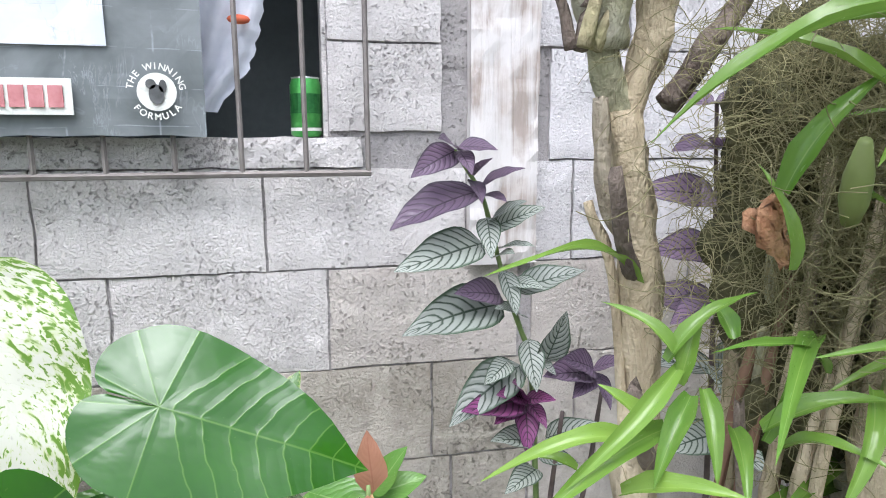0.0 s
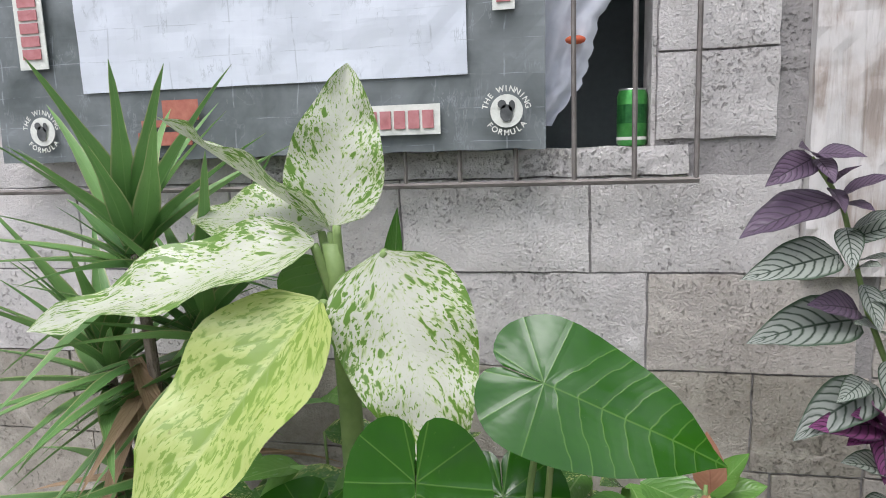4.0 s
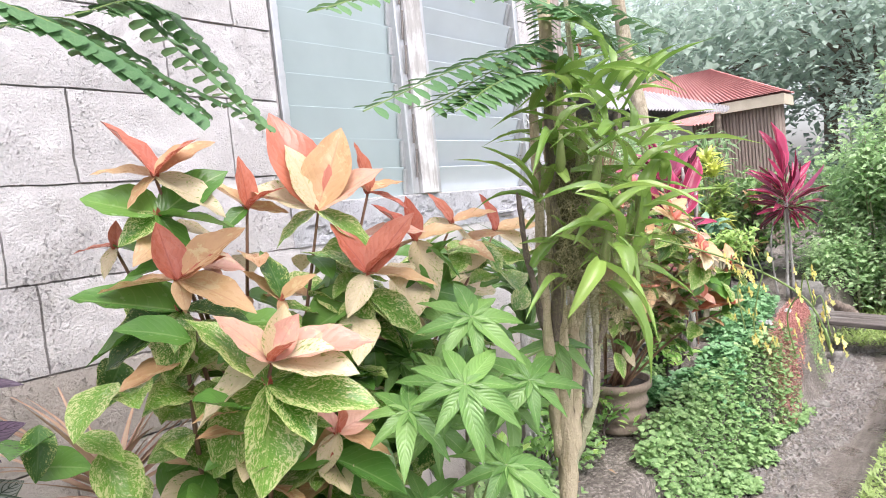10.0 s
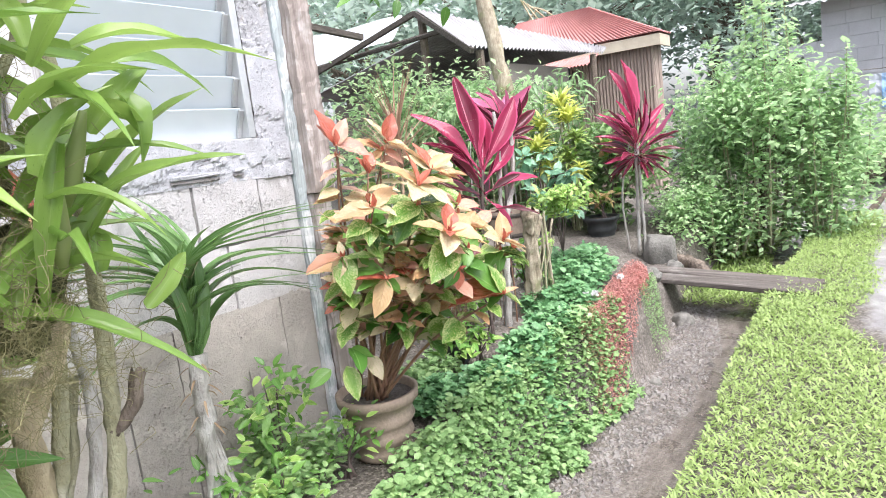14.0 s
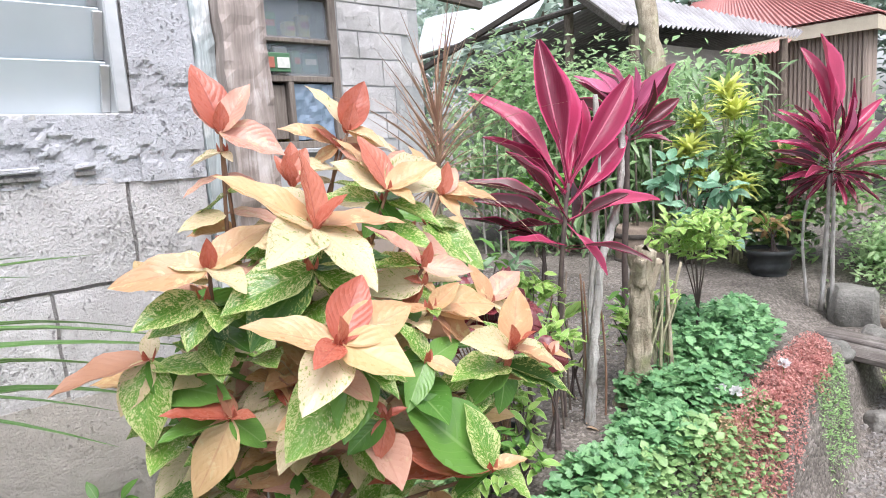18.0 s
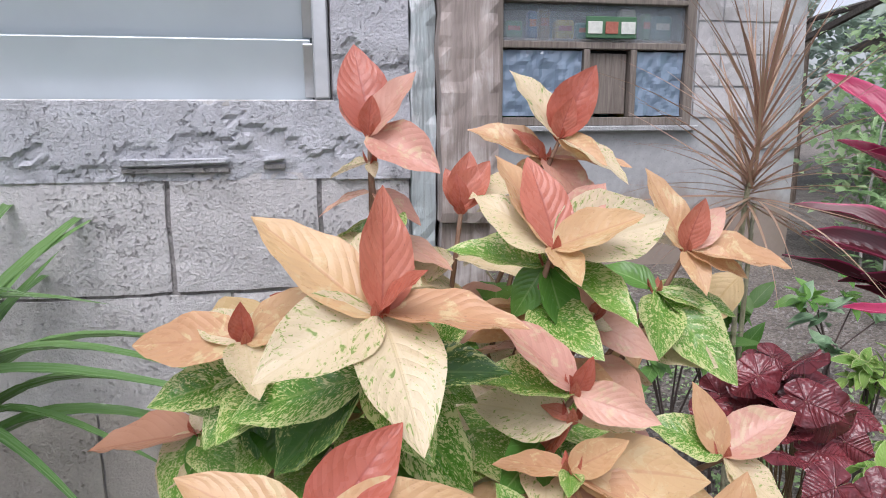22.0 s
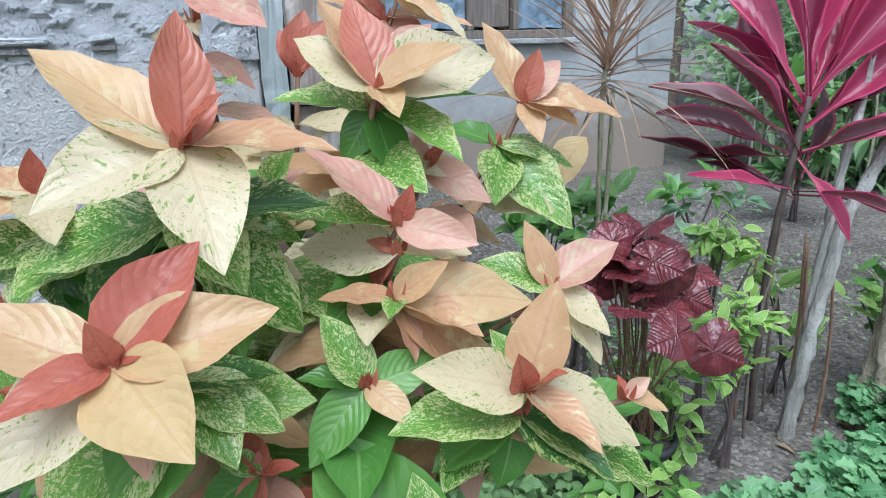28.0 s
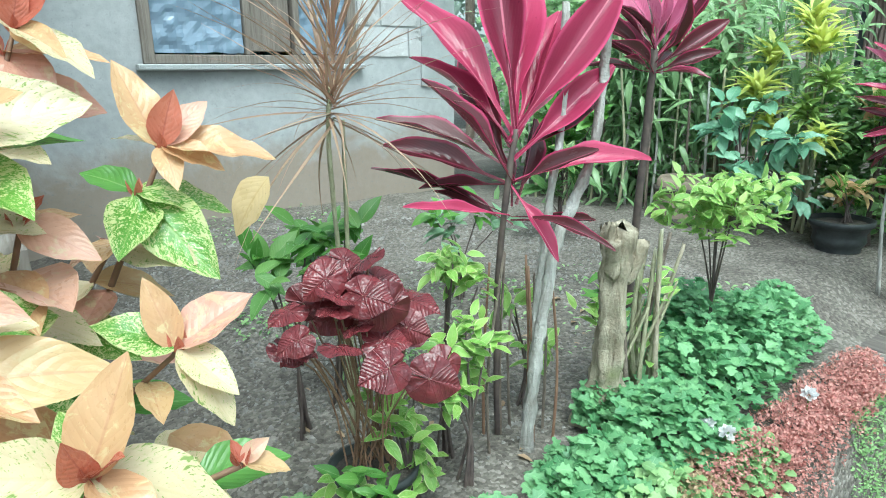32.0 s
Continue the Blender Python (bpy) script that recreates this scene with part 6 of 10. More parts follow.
stems_to(shrub_b, (2.96, 0.93, 0.49), 0.05, STEM_RED)
stems_to(shrub_a, (1.20, 0.85, 0.30), 0.12, STEM_RED, 0.008)
rs = random.Random(31)
for i in range(170):
    c = Vector((1.17 + rs.gauss(0, 0.21), 0.72 + rs.gauss(0, 0.09), rs.uniform(0.62, 1.2)))
    d = Vector((rs.uniform(-1, 1), rs.uniform(-1.2, 0.1), rs.uniform(-0.6, 0.3))).normalized()
    shrub_leaf(shrub_a, c, d * rs.uniform(0.08, 0.12), rs.choice("gggvvvvvgd"))
for i in range(70):
    c = Vector((rs.uniform(1.25, 1.85), 0.66 + rs.gauss(0, 0.06), rs.uniform(0.90, 1.26)))
    d = Vector((rs.uniform(-1, 1), rs.uniform(-1.2, 0.1), rs.uniform(-0.6, 0.4))).normalized()
    shrub_leaf(shrub_a, c, d * rs.uniform(0.055, 0.08), rs.choice("ggvvvgdco"))
for i in range(80):
    c = Vector((2.98 + rs.gauss(0, 0.13), 0.78 + rs.gauss(0, 0.08), rs.uniform(0.66, 1.15)))
    d = Vector((rs.uniform(-1, 1), rs.uniform(-1.2, 0.1), rs.uniform(-0.6, 0.3))).normalized()
    shrub_leaf(shrub_b, c, d * rs.uniform(0.08, 0.115), rs.choice("ggvvvvcoy"))
for i in range(26):
    a = rs.uniform(2.0, 4.6)
    c = Vector((2.98 + 0.15 * math.cos(a), 0.82 + 0.14 * math.sin(a), rs.uniform(0.78, 1.16)))
    out = Vector((math.cos(a), math.sin(a), 0.35))
    for k in range(5):
        d = (out + Vector((rs.uniform(-1, 1), rs.uniform(-1, 1), rs.uniform(-0.7, 0.9)))).normalized()
        shrub_leaf(shrub_b, c, d * rs.uniform(0.05, 0.085), "opccpogcvr"[(i + k * 3) % 10])

# dieffenbachia
dief = thing("dieffenbachia", (-0.43, 0.80, 0.30), "dieffenbachia with large white and green mottled leaves", "plant")
limb("stalk", dief, STEM_GREEN, [(-0.43, 0.80, 0.22), (-0.425, 0.79, 0.85), (-0.43, 0.76, 1.19)], 0.022, 0.014, 10, 6, 0.15)
for base, vec, w, mat_, droop, up, roll in (
    ((-0.42, 0.755, 1.215), (0.016, 0.02, 0.215), 0.64, DIEF, 0.0, (0, -1, 0.1), 0.2),
    ((-0.43, 0.76, 1.205), (-0.25, 0.0, 0.165), 0.42, DIEF, 0.0, (0.5, -0.15, 0.9), 0.5),
    ((-0.45, 0.745, 1.19), (-0.40, -0.09, -0.09), 0.36, DIEF, 0.05, (0, -0.7, 1), 0.1),
    ((-0.348, 0.74, 1.182), (0.082, -0.06, -0.287), 0.64, DIEF, -0.05, (0.2, -1, 0.4), 0.1),
    ((-0.425, 0.70, 1.12), (-0.20, -0.18, -0.27), 0.54, DIEF_YELLOW, 0.0, (-0.3, -0.8, 0.6), -0.1),
    ((-0.46, 0.80, 1.20), (-0.26, 0.06, 0.05), 0.55, DIEF, 0.15, (0, -0.5, 1), -0.2),
    ((-0.45, 0.82, 1.15), (-0.12, 0.05, -0.22), 0.6, GREEN, 0.1, (0, -0.8, 0.6), 0.0),
):
    leaf(dief, blade("broad", mat_, w, 0.3, droop, 0.028, 18, 3, int(w * 100)), base, vec, None, up, roll)
    limb("leaf_stalk", dief, STEM_GREEN, [(-0.428, 0.775, 1.08), Vector((-0.428, 0.775, 1.08)).lerp(Vector(base), 0.6), base], 0.010, 0.006, 7, 4, 0.1)
leaf(dief, blade("lance", GREEN, 0.3, 0.9, 0.0, 0.0, 8, 2, 3), (-0.37, 0.84, 1.12), (0.015, 0.0, 0.11), None, (0, -1, 0))

# anthuriums
anth = thing("anthurium", (-0.2, 0.68, 0.30), "anthurium with large glossy heart-shaped green leaves", "plant")
for base, vec, size, w, up, lobe in (
    ((-0.137, 0.609, 1.057), (0.196, -0.020, -0.073), 0.208, 0.76, (0.05, -0.80, 0.60), 0.31),
    ((-0.273, 0.553, 0.930), (0.0, -0.03, -0.15), 0.19, 0.86, (0.05, -0.95, 0.25), 0.50),
    ((-0.190, 0.668, 0.878), (0.02, -0.10, -0.12), 0.17, 0.95, (0.0, -0.8, 0.6), 0.36),
    ((-0.44, 0.64, 0.84), (-0.05, -0.2, -0.08), 0.2, 0.9, (0.0, -0.5, 0.85), 0.34),
):
    leaf(anth, heart(ANTHURIUM, lobe, w, 0.08, int(size * 100), 0.05), base, vec, size, up)
    limb("leaf_stalk", anth, STEM_GREEN, [(-0.2 + random.uniform(-0.05, 0.05), 0.72, 0.28), (Vector(base) + Vector((-0.03, 0.08, -0.30))), Vector(base) + Vector((0, 0.004, -0.003))], 0.006, 0.004, 7, 6, 0.1)
limb("flower_stalk", anth, STRAP_PALE, [(-0.13, 0.70, 0.3), (-0.145, 0.69, 0.7), (-0.13, 0.66, 0.96)], 0.005, 0.004, 6, 5, 0.1)

# young orange-tipped plant between them
young = thing("young_shrub", (0.06, 0.80, 0.3), "small seedling with orange and green leaves", "plant")
limb("stem", young, STEM_GREEN, [(0.06, 0.80, 0.26), (0.065, 0.79, 0.6), (0.07, 0.78, 0.86)], 0.006, 0.004, 6)
for d, k in (((-0.01, -0.02, 0.13), "b"), ((0.06, -0.02, 0.105), "g"), ((0.09, -0.03, -0.02), "g"), ((-0.03, -0.05, -0.03), "b"), ((0.02, -0.08, -0.035), "o"), ((-0.08, -0.02, -0.05), "g"), ((0.05, -0.06, -0.07), "d"), ((0.11, 0.0, 0.03), "g"), ((-0.06, -0.05, -0.10), "d")):
    shrub_leaf(young, (0.075, 0.78, 0.845), Vector(d) * 0.66, k)

# spiky striped dracaena at the far end of the bed
spiky = thing("striped_dracaena", (-0.80, 0.92, 0.28), "spiky dracaena with narrow cream-edged green leaves", "plant")
for sx, sy, top in ((-0.84, 0.90, 1.15), (-0.76, 0.95, 1.00), (-0.96, 0.95, 0.92)):
    limb("stem", spiky, BARK_DARK, [(sx, sy, 0.24), (sx + 0.02, sy, 0.7), (sx, sy, top)], 0.014, 0.010, 7)
    for i in range(34):
        a, e = i * 2.4 + sx * 10, -0.5 + 2.6 * ((i * 7) % 34) / 34
        d = Vector((math.cos(a), math.sin(a), e)).normalized()
        leaf(spiky, blade("spike", SPIKE, 0.125, 0.45, 0.14, 0.0, 8, 1, i % 3), (sx, sy, top - 0.06 * (1 - (e + 0.6) / 1.6)), d * random.uniform(0.24, 0.36), None, (0, 0, 1), random.uniform(-0.3, 0.3))

# dry and green leaves hanging round the lower stems, and dark growth behind
for sx, sy, top in ((-0.86, 0.90, 0.85), (-0.78, 0.93, 0.70), (-0.95, 0.94, 0.62), (-0.66, 0.90, 0.60)):
    for i in range(30):
        a = i * 2.4 + top * 9
        d = Vector((math.cos(a), math.sin(a), random.uniform(-1.6, 0.5))).normalized()
        leaf(spiky, blade("spike", DRY if i % 4 == 0 else SPIKE, 0.11, 0.45, 0.22, 0.0, 8, 1, i % 3), (sx, sy, top + 0.004 * i), d * random.uniform(0.20, 0.34), None, (0, 0, 1), random.uniform(-0.3, 0.3))
under = thing("shade_plant", (-0.3, 0.95, 0.3), "dark broad-leaved growth behind the dieffenbachia", "plant")
for i in range(90):
    b = Vector((random.uniform(-0.75, 0.0), random.uniform(0.82, 1.08), random.uniform(0.40, 0.86)))
    if i % 3 == 0:
        limb("stem", under, STEM_GREEN, [(b.x, b.y, 0.3), (b.x + 0.01, b.y, 0.3 + 0.5 * (b.z - 0.3)), b], 0.004, 0.003, 5, 4, 0.1)
    leaf(under, blade("ovate", GREEN_DARK if i % 2 else GREEN, 0.5, 0.3, 0.2, 0.01, 8, 1, i % 3), b, Vector((random.uniform(-1, 1), random.uniform(-1, 0.2), random.uniform(-0.5, 0.6))).normalized() * random.uniform(0.10, 0.17), None, (0, -0.5, 1))

# persian shield plants
shield = thing("persian_shield", (0.33, 0.88, 0.3), "persian shield with purple and silver dark-veined leaves", "plant")
nodes = [(0.36, 0.88, 0.26), (0.335, 0.86, 0.70), (0.324, 0.852, 0.859), (0.315, 0.852, 0.983), (0.298, 0.852, 1.035), (0.276, 0.852, 1.095), (0.252, 0.852, 1.184), (0.237, 0.852, 1.231), (0.200, 0.85, 1.288)]
limb("stem", shield, STEM_GREEN, nodes, 0.005, 0.003, 7, 5, 0.15)


def shield_leaf(plant, base, tip, mt, w=0.50):
    v = Vector(tip) - Vector(base)
    leaf(plant, blade("lance", mt, w, 0.3, 0.15, 0.012, 12, 2, int(tip[0] * 97) % 3), base, v, v.length, (0, -0.75, 1), random.uniform(-0.3, 0.3))


shield_leaf(shield, (0.201, 0.850, 1.288), (0.137, 0.800, 1.261), SHIELD_PURPLE)
shield_leaf(shield, (0.205, 0.850, 1.291), (0.243, 0.800, 1.296), SHIELD_PURPLE)
shield_leaf(shield, (0.201, 0.850, 1.291), (0.174, 0.800, 1.309), SHIELD_PURPLE)
shield_leaf(shield, (0.206, 0.850, 1.286), (0.213, 0.800, 1.264), SHIELD_PURPLE)
shield_leaf(shield, (0.233, 0.850, 1.233), (0.104, 0.800, 1.205), SHIELD_PURPLE)
shield_leaf(shield, (0.237, 0.850, 1.237), (0.277, 0.800, 1.274), SHIELD_PURPLE)
shield_leaf(shield, (0.227, 0.850, 1.253), (0.236, 0.800, 1.287), SHIELD_PURPLE)
shield_leaf(shield, (0.241, 0.850, 1.227), (0.257, 0.800, 1.229), SHIELD_PURPLE)
shield_leaf(shield, (0.225, 0.850, 1.247), (0.229, 0.800, 1.226), SHIELD_PURPLE)
shield_leaf(shield, (0.247, 0.850, 1.196), (0.237, 0.800, 1.152), SHIELD_SILVER)
shield_leaf(shield, (0.255, 0.850, 1.182), (0.306, 0.800, 1.220), SHIELD_SILVER)
shield_leaf(shield, (0.252, 0.850, 1.190), (0.280, 0.800, 1.231), SHIELD_SILVER)
shield_leaf(shield, (0.241, 0.850, 1.159), (0.112, 0.800, 1.150), SHIELD_SILVER)
shield_leaf(shield, (0.266, 0.850, 1.152), (0.297, 0.800, 1.170), SHIELD_SILVER)
shield_leaf(shield, (0.260, 0.850, 1.140), (0.266, 0.800, 1.160), SHIELD_SILVER)
shield_leaf(shield, (0.292, 0.850, 1.094), (0.367, 0.800, 1.135), SHIELD_SILVER)
shield_leaf(shield, (0.270, 0.850, 1.071), (0.123, 0.800, 1.063), SHIELD_SILVER)
shield_leaf(shield, (0.271, 0.850, 1.120), (0.281, 0.800, 1.073), SHIELD_SILVER)
shield_leaf(shield, (0.267, 0.850, 1.086), (0.197, 0.800, 1.109), SHIELD_PURPLE)
shield_leaf(shield, (0.283, 0.850, 1.103), (0.310, 0.800, 1.112), SHIELD_SILVER)
shield_leaf(shield, (0.301, 0.850, 1.052), (0.251, 0.800, 1.088), SHIELD_SILVER)
shield_leaf(shield, (0.337, 0.850, 0.982), (0.353, 0.800, 1.061), SHIELD_SILVER)
shield_leaf(shield, (0.310, 0.850, 1.018), (0.310, 0.800, 0.959), SHIELD_SILVER)
shield_leaf(shield, (0.300, 0.850, 0.978), (0.181, 0.800, 0.928), SHIELD_SILVER)
shield_leaf(shield, (0.281, 0.850, 0.986), (0.233, 0.800, 0.982), SHIELD_SILVER)
shield_leaf(shield, (0.324, 0.850, 0.983), (0.334, 0.800, 0.987), SHIELD_SILVER)
shield_leaf(shield, (0.304, 0.850, 0.926), (0.206, 0.800, 0.949), SHIELD_BRIGHT)
shield_leaf(shield, (0.307, 0.850, 0.922), (0.296, 0.800, 0.866), SHIELD_BRIGHT)
shield_leaf(shield, (0.308, 0.850, 0.928), (0.330, 0.800, 0.949), SHIELD_BRIGHT)
shield_leaf(shield, (0.304, 0.850, 0.928), (0.280, 0.800, 0.981), SHIELD_BRIGHT)
shield_leaf(shield, (0.304, 0.850, 0.922), (0.250, 0.800, 0.923), SHIELD_BRIGHT)
shield_leaf(shield, (0.313, 0.850, 0.919), (0.323, 0.800, 0.908), SHIELD_BRIGHT)
shield_leaf(shield, (0.306, 0.850, 0.926), (0.257, 0.800, 0.965), SHIELD_BRIGHT)
shield_leaf(shield, (0.414, 0.850, 0.966), (0.442, 0.800, 0.998), SHIELD_PURPLE)
shield_leaf(shield, (0.414, 0.850, 0.966), (0.353, 0.800, 1.006), SHIELD_PURPLE)
shield_leaf(shield, (0.409, 0.850, 0.959), (0.324, 0.800, 0.988), SHIELD_PURPLE)
shield_leaf(shield, (0.416, 0.850, 0.959), (0.425, 0.800, 0.924), SHIELD_PURPLE)
shield_leaf(shield, (0.414, 0.850, 0.963), (0.365, 0.800, 0.948), SHIELD_PURPLE)
shield_leaf(shield, (0.341, 0.850, 0.863), (0.397, 0.800, 0.909), SHIELD_SILVER)
shield_leaf(shield, (0.323, 0.850, 0.856), (0.250, 0.800, 0.900), SHIELD_SILVER)
shield_leaf(shield, (0.332, 0.850, 0.841), (0.369, 0.800, 0.849), SHIELD_SILVER)
shield_leaf(shield, (0.329, 0.850, 0.814), (0.264, 0.800, 0.821), SHIELD_SILVER)
limb("stem", shield, STEM_DARK, [(0.36, 0.88, 0.5), (0.42, 0.88, 0.75), (0.44, 0.87, 0.93)], 0.005, 0.003, 6)
limb("stem", shield, STEM_DARK, [(0.345, 0.87, 0.6), (0.345, 0.83, 0.8), (0.345, 0.80, 0.925)], 0.005, 0.003, 6)
shield2 = thing("persian_shield", (0.72, 0.98, 0.3), "persian shield with dusky purple leaves against the wall", "plant")
limb("stem", shield2, STEM_DARK, [(0.72, 0.98, 0.24), (0.70, 0.97, 0.9), (0.66, 0.95, 1.36)], 0.007, 0.003, 7)
for z, ln in ((1.36, 0.09), (1.29, 0.12), (1.21, 0.13), (1.12, 0.14), (1.02, 0.14), (0.9, 0.14), (0.78, 0.13)):
    for a in (0.3, 2.3, 4.1, 5.4):
        d = Vector((math.cos(a + z * 9), math.sin(a + z * 9) - 0.5, 0.1)).normalized() * ln
        b = (0.66 + (1.36 - z) * 0.08, 0.955, z)
        shield_leaf(shield2, b, Vector(b) + d, SHIELD_PURPLE if z > 1.0 else SHIELD_SILVER)

# thin red dracaena low by the wall
def tuft(plant, centre, count, lo, hi, mesh_list, elev=(-0.3, 1.2), stem=None):
    c = Vector(centre)
    for i in range(count):
        a = i * 2.39996 + c.x
        e = elev[0] + (elev[1] - elev[0]) * ((i * 13) % count) / count
        d = Vector((math.cos(a), math.sin(a), e)).normalized()
        leaf(plant, mesh_list[i % len(mesh_list)], c + Vector((0, 0, 0.03 * e)), d * random.uniform(lo, hi), None, (0, 0, 1), random.uniform(-0.4, 0.4))


low_drac = thing("red_dracaena", (0.95, 1.02, 0.3), "low dracaena with thin dusky red leaves beside the wall", "plant")
limb("stem", low_drac, BARK_DARK, [(0.95, 1.02, 0.22), (0.95, 1.02, 0.5), (0.95, 1.0, 0.80)], 0.012, 0.009, 7)
tuft(low_drac, (0.95, 1.0, 0.80), 44, 0.22, 0.36, [blade("spike", MARGINATA, 0.05, 0.4, d, 0.0, 7, 1, 1) for d in (0.1, 0.3)], (-0.1, 1.6))

# ---- trees with orchids ----
tree_a = thing("hat_rack_tree", (0.42, 0.45, 0.15), "pollarded tree with several bare stems carrying orchids", "tree")
def nearer(p):
    """The orchid and the stems that carry it stand a little forward of the trunk."""
    p = Vector(p)
    return p.lerp(Vector((0.165, -0.14, 1.376)), 0.14) if p.z > 0.7 else p


def branch_of_tree_a(pts, r0, r1, mt, jag):
    if pts[0][0] > 0.42:
        pts = [nearer(p) for p in pts]
    limb("branch", tree_a, mt, pts, r0, r1, 12, 9, 0.55, jag=jag)


branch_of_tree_a([(0.30, 0.52, 0.12), (0.295, 0.51, 0.8), (0.284, 0.50, 1.15), (0.259, 0.50, 1.325)], 0.021, 0.016, BARK, 0)
branch_of_tree_a([(0.262, 0.502, 1.31), (0.238, 0.50, 1.372), (0.221, 0.49, 1.41), (0.206, 0.47, 1.45)], 0.013, 0.010, BARK_GREEN, 0.010)
branch_of_tree_a([(0.240, 0.495, 1.375), (0.236, 0.47, 1.45), (0.242, 0.46, 1.52), (0.240, 0.45, 1.585)], 0.015, 0.013, BARK_GREEN, 0.012)
branch_of_tree_a([(0.262, 0.502, 1.32), (0.283, 0.50, 1.386), (0.276, 0.48, 1.45), (0.268, 0.47, 1.53)], 0.015, 0.012, BARK, 0.014)
branch_of_tree_a([(0.280, 0.49, 1.42), (0.292, 0.46, 1.456), (0.312, 0.45, 1.525)], 0.009, 0.006, BARK, 0.010)
branch_of_tree_a([(0.300, 0.50, 1.33), (0.33, 0.50, 1.37), (0.362, 0.50, 1.416), (0.385, 0.49, 1.49)], 0.011, 0.008, BARK_DARK, 0.010)
branch_of_tree_a([(0.286, 0.505, 1.205), (0.256, 0.495, 1.228), (0.240, 0.49, 1.27), (0.234, 0.49, 1.332)], 0.007, 0.0065, BARK_STUMP, 0.004)
branch_of_tree_a([(0.43, 0.48, 0.12), (0.445, 0.46, 0.8), (0.455, 0.45, 1.2), (0.449, 0.45, 1.42), (0.448, 0.45, 1.53), (0.46, 0.46, 2.3)], 0.019, 0.013, BARK, 0)
branch_of_tree_a([(0.49, 0.47, 0.12), (0.50, 0.46, 0.8), (0.515, 0.45, 1.2), (0.530, 0.45, 1.36), (0.535, 0.45, 1.43)], 0.020, 0.015, BARK, 0.012)
branch_of_tree_a([(0.52, 0.47, 0.12), (0.525, 0.46, 0.8), (0.545, 0.45, 1.2), (0.562, 0.45, 1.33), (0.570, 0.45, 1.40)], 0.020, 0.013, BARK_GREEN, 0)
branch_of_tree_a([(0.566, 0.45, 1.38), (0.560, 0.45, 1.48), (0.557, 0.45, 1.58), (0.550, 0.45, 1.68), (0.53, 0.46, 2.4)], 0.011, 0.008, BARK_GREEN, 0)
branch_of_tree_a([(0.568, 0.45, 1.39), (0.606, 0.45, 1.435), (0.660, 0.45, 1.500), (0.700, 0.45, 1.60), (0.725, 0.45, 1.70), (0.78, 0.45, 2.4)], 0.011, 0.008, BARK_GREEN, 0)
branch_of_tree_a([(0.515, 0.46, 1.25), (0.530, 0.45, 1.40), (0.535, 0.45, 1.515)], 0.012, 0.010, BARK_DARK, 0.010)
branch_of_tree_a([(0.560, 0.45, 1.36), (0.585, 0.46, 1.45), (0.592, 0.46, 1.56)], 0.012, 0.009, BARK, 0.014)
branch_of_tree_a([(0.47, 0.46, 1.25), (0.455, 0.47, 1.38), (0.45, 0.47, 1.515)], 0.010, 0.007, BARK_DARK, 0.010)
branch_of_tree_a([(0.565, 0.44, 0.9), (0.575, 0.43, 1.1), (0.582, 0.43, 1.31)], 0.008, 0.006, BARK, 0.008)
branch_of_tree_a([(0.35, 0.50, 0.12), (0.37, 0.48, 0.7), (0.36, 0.47, 1.16)], 0.010, 0.008, BARK, 0.01)
branch_of_tree_a([(0.47, 0.43, 0.12), (0.48, 0.42, 0.6), (0.485, 0.42, 1.18), (0.490, 0.43, 1.33)], 0.014, 0.011, BARK_GREEN, 0.01)
branch_of_tree_a([(0.232, 0.50, 1.250), (0.265, 0.50, 1.13), (0.31, 0.50, 0.6)], 0.0042, 0.0042, BARK, 0)
for p in ((0.27, 0.49, 1.19), (0.29, 0.48, 1.02), (0.53, 0.43, 1.24), (0.46, 0.43, 1.08)):
    limb("snag", tree_a, BARK_DARK, [p, Vector(p) + Vector((-0.02, -0.02, 0.03)), Vector(p) + Vector((-0.035, -0.03, 0.085))], 0.009, 0.006, 7, 4, 0.4, jag=0.008)


def root_tangle(name, centre, spread, count, parent=None, seed=3):
    """Wiry aerial roots wound about each other."""
    rr = random.Random(seed)
    bm = bmesh.new()
    for i in range(count):
        p = Vector(centre) + Vector((rr.gauss(0, spread[0] * 0.5), rr.gauss(0, spread[1] * 0.5), rr.gauss(0, spread[2] * 0.5)))
        d = rdir(-1, 1) if i % 3 else Vector((rr.uniform(-1, 1), rr.uniform(-1, 0.3), rr.uniform(-0.4, 0.4)))
        line = [p]
        for k in range(6):
            d = (d + Vector((rr.gauss(0, 0.55), rr.gauss(0, 0.45), rr.gauss(0, 0.5)))).normalized()
            back = (Vector(centre) - p) * 2.5
            p = p + (d + back * 0.5).normalized() * rr.uniform(0.008, 0.020)
            line.append(p)
        tube(bm, bend(line, 2), rr.uniform(0.0002, 0.00042), 3, 0, False)
    return part(name, bm, ROOT, parent, "tangle of pale wiry aerial roots", True, "stuff")


orchid_a = thing("orchid", (0.34, 0.34, 1.2), "clump of strap-leaved green orchids on the tree stems", "orchid")
root_tangle("root_mass", (0.385, 0.41, 1.32), (0.105, 0.08, 0.125), 1300, orchid_a, 3)
root_tangle("root_mass", (0.40, 0.40, 1.20), (0.11, 0.08, 0.11), 1250, orchid_a, 8)
root_tangle("root_mass", (0.48, 0.40, 1.30), (0.09, 0.07, 0.12), 650, orchid_a, 9)


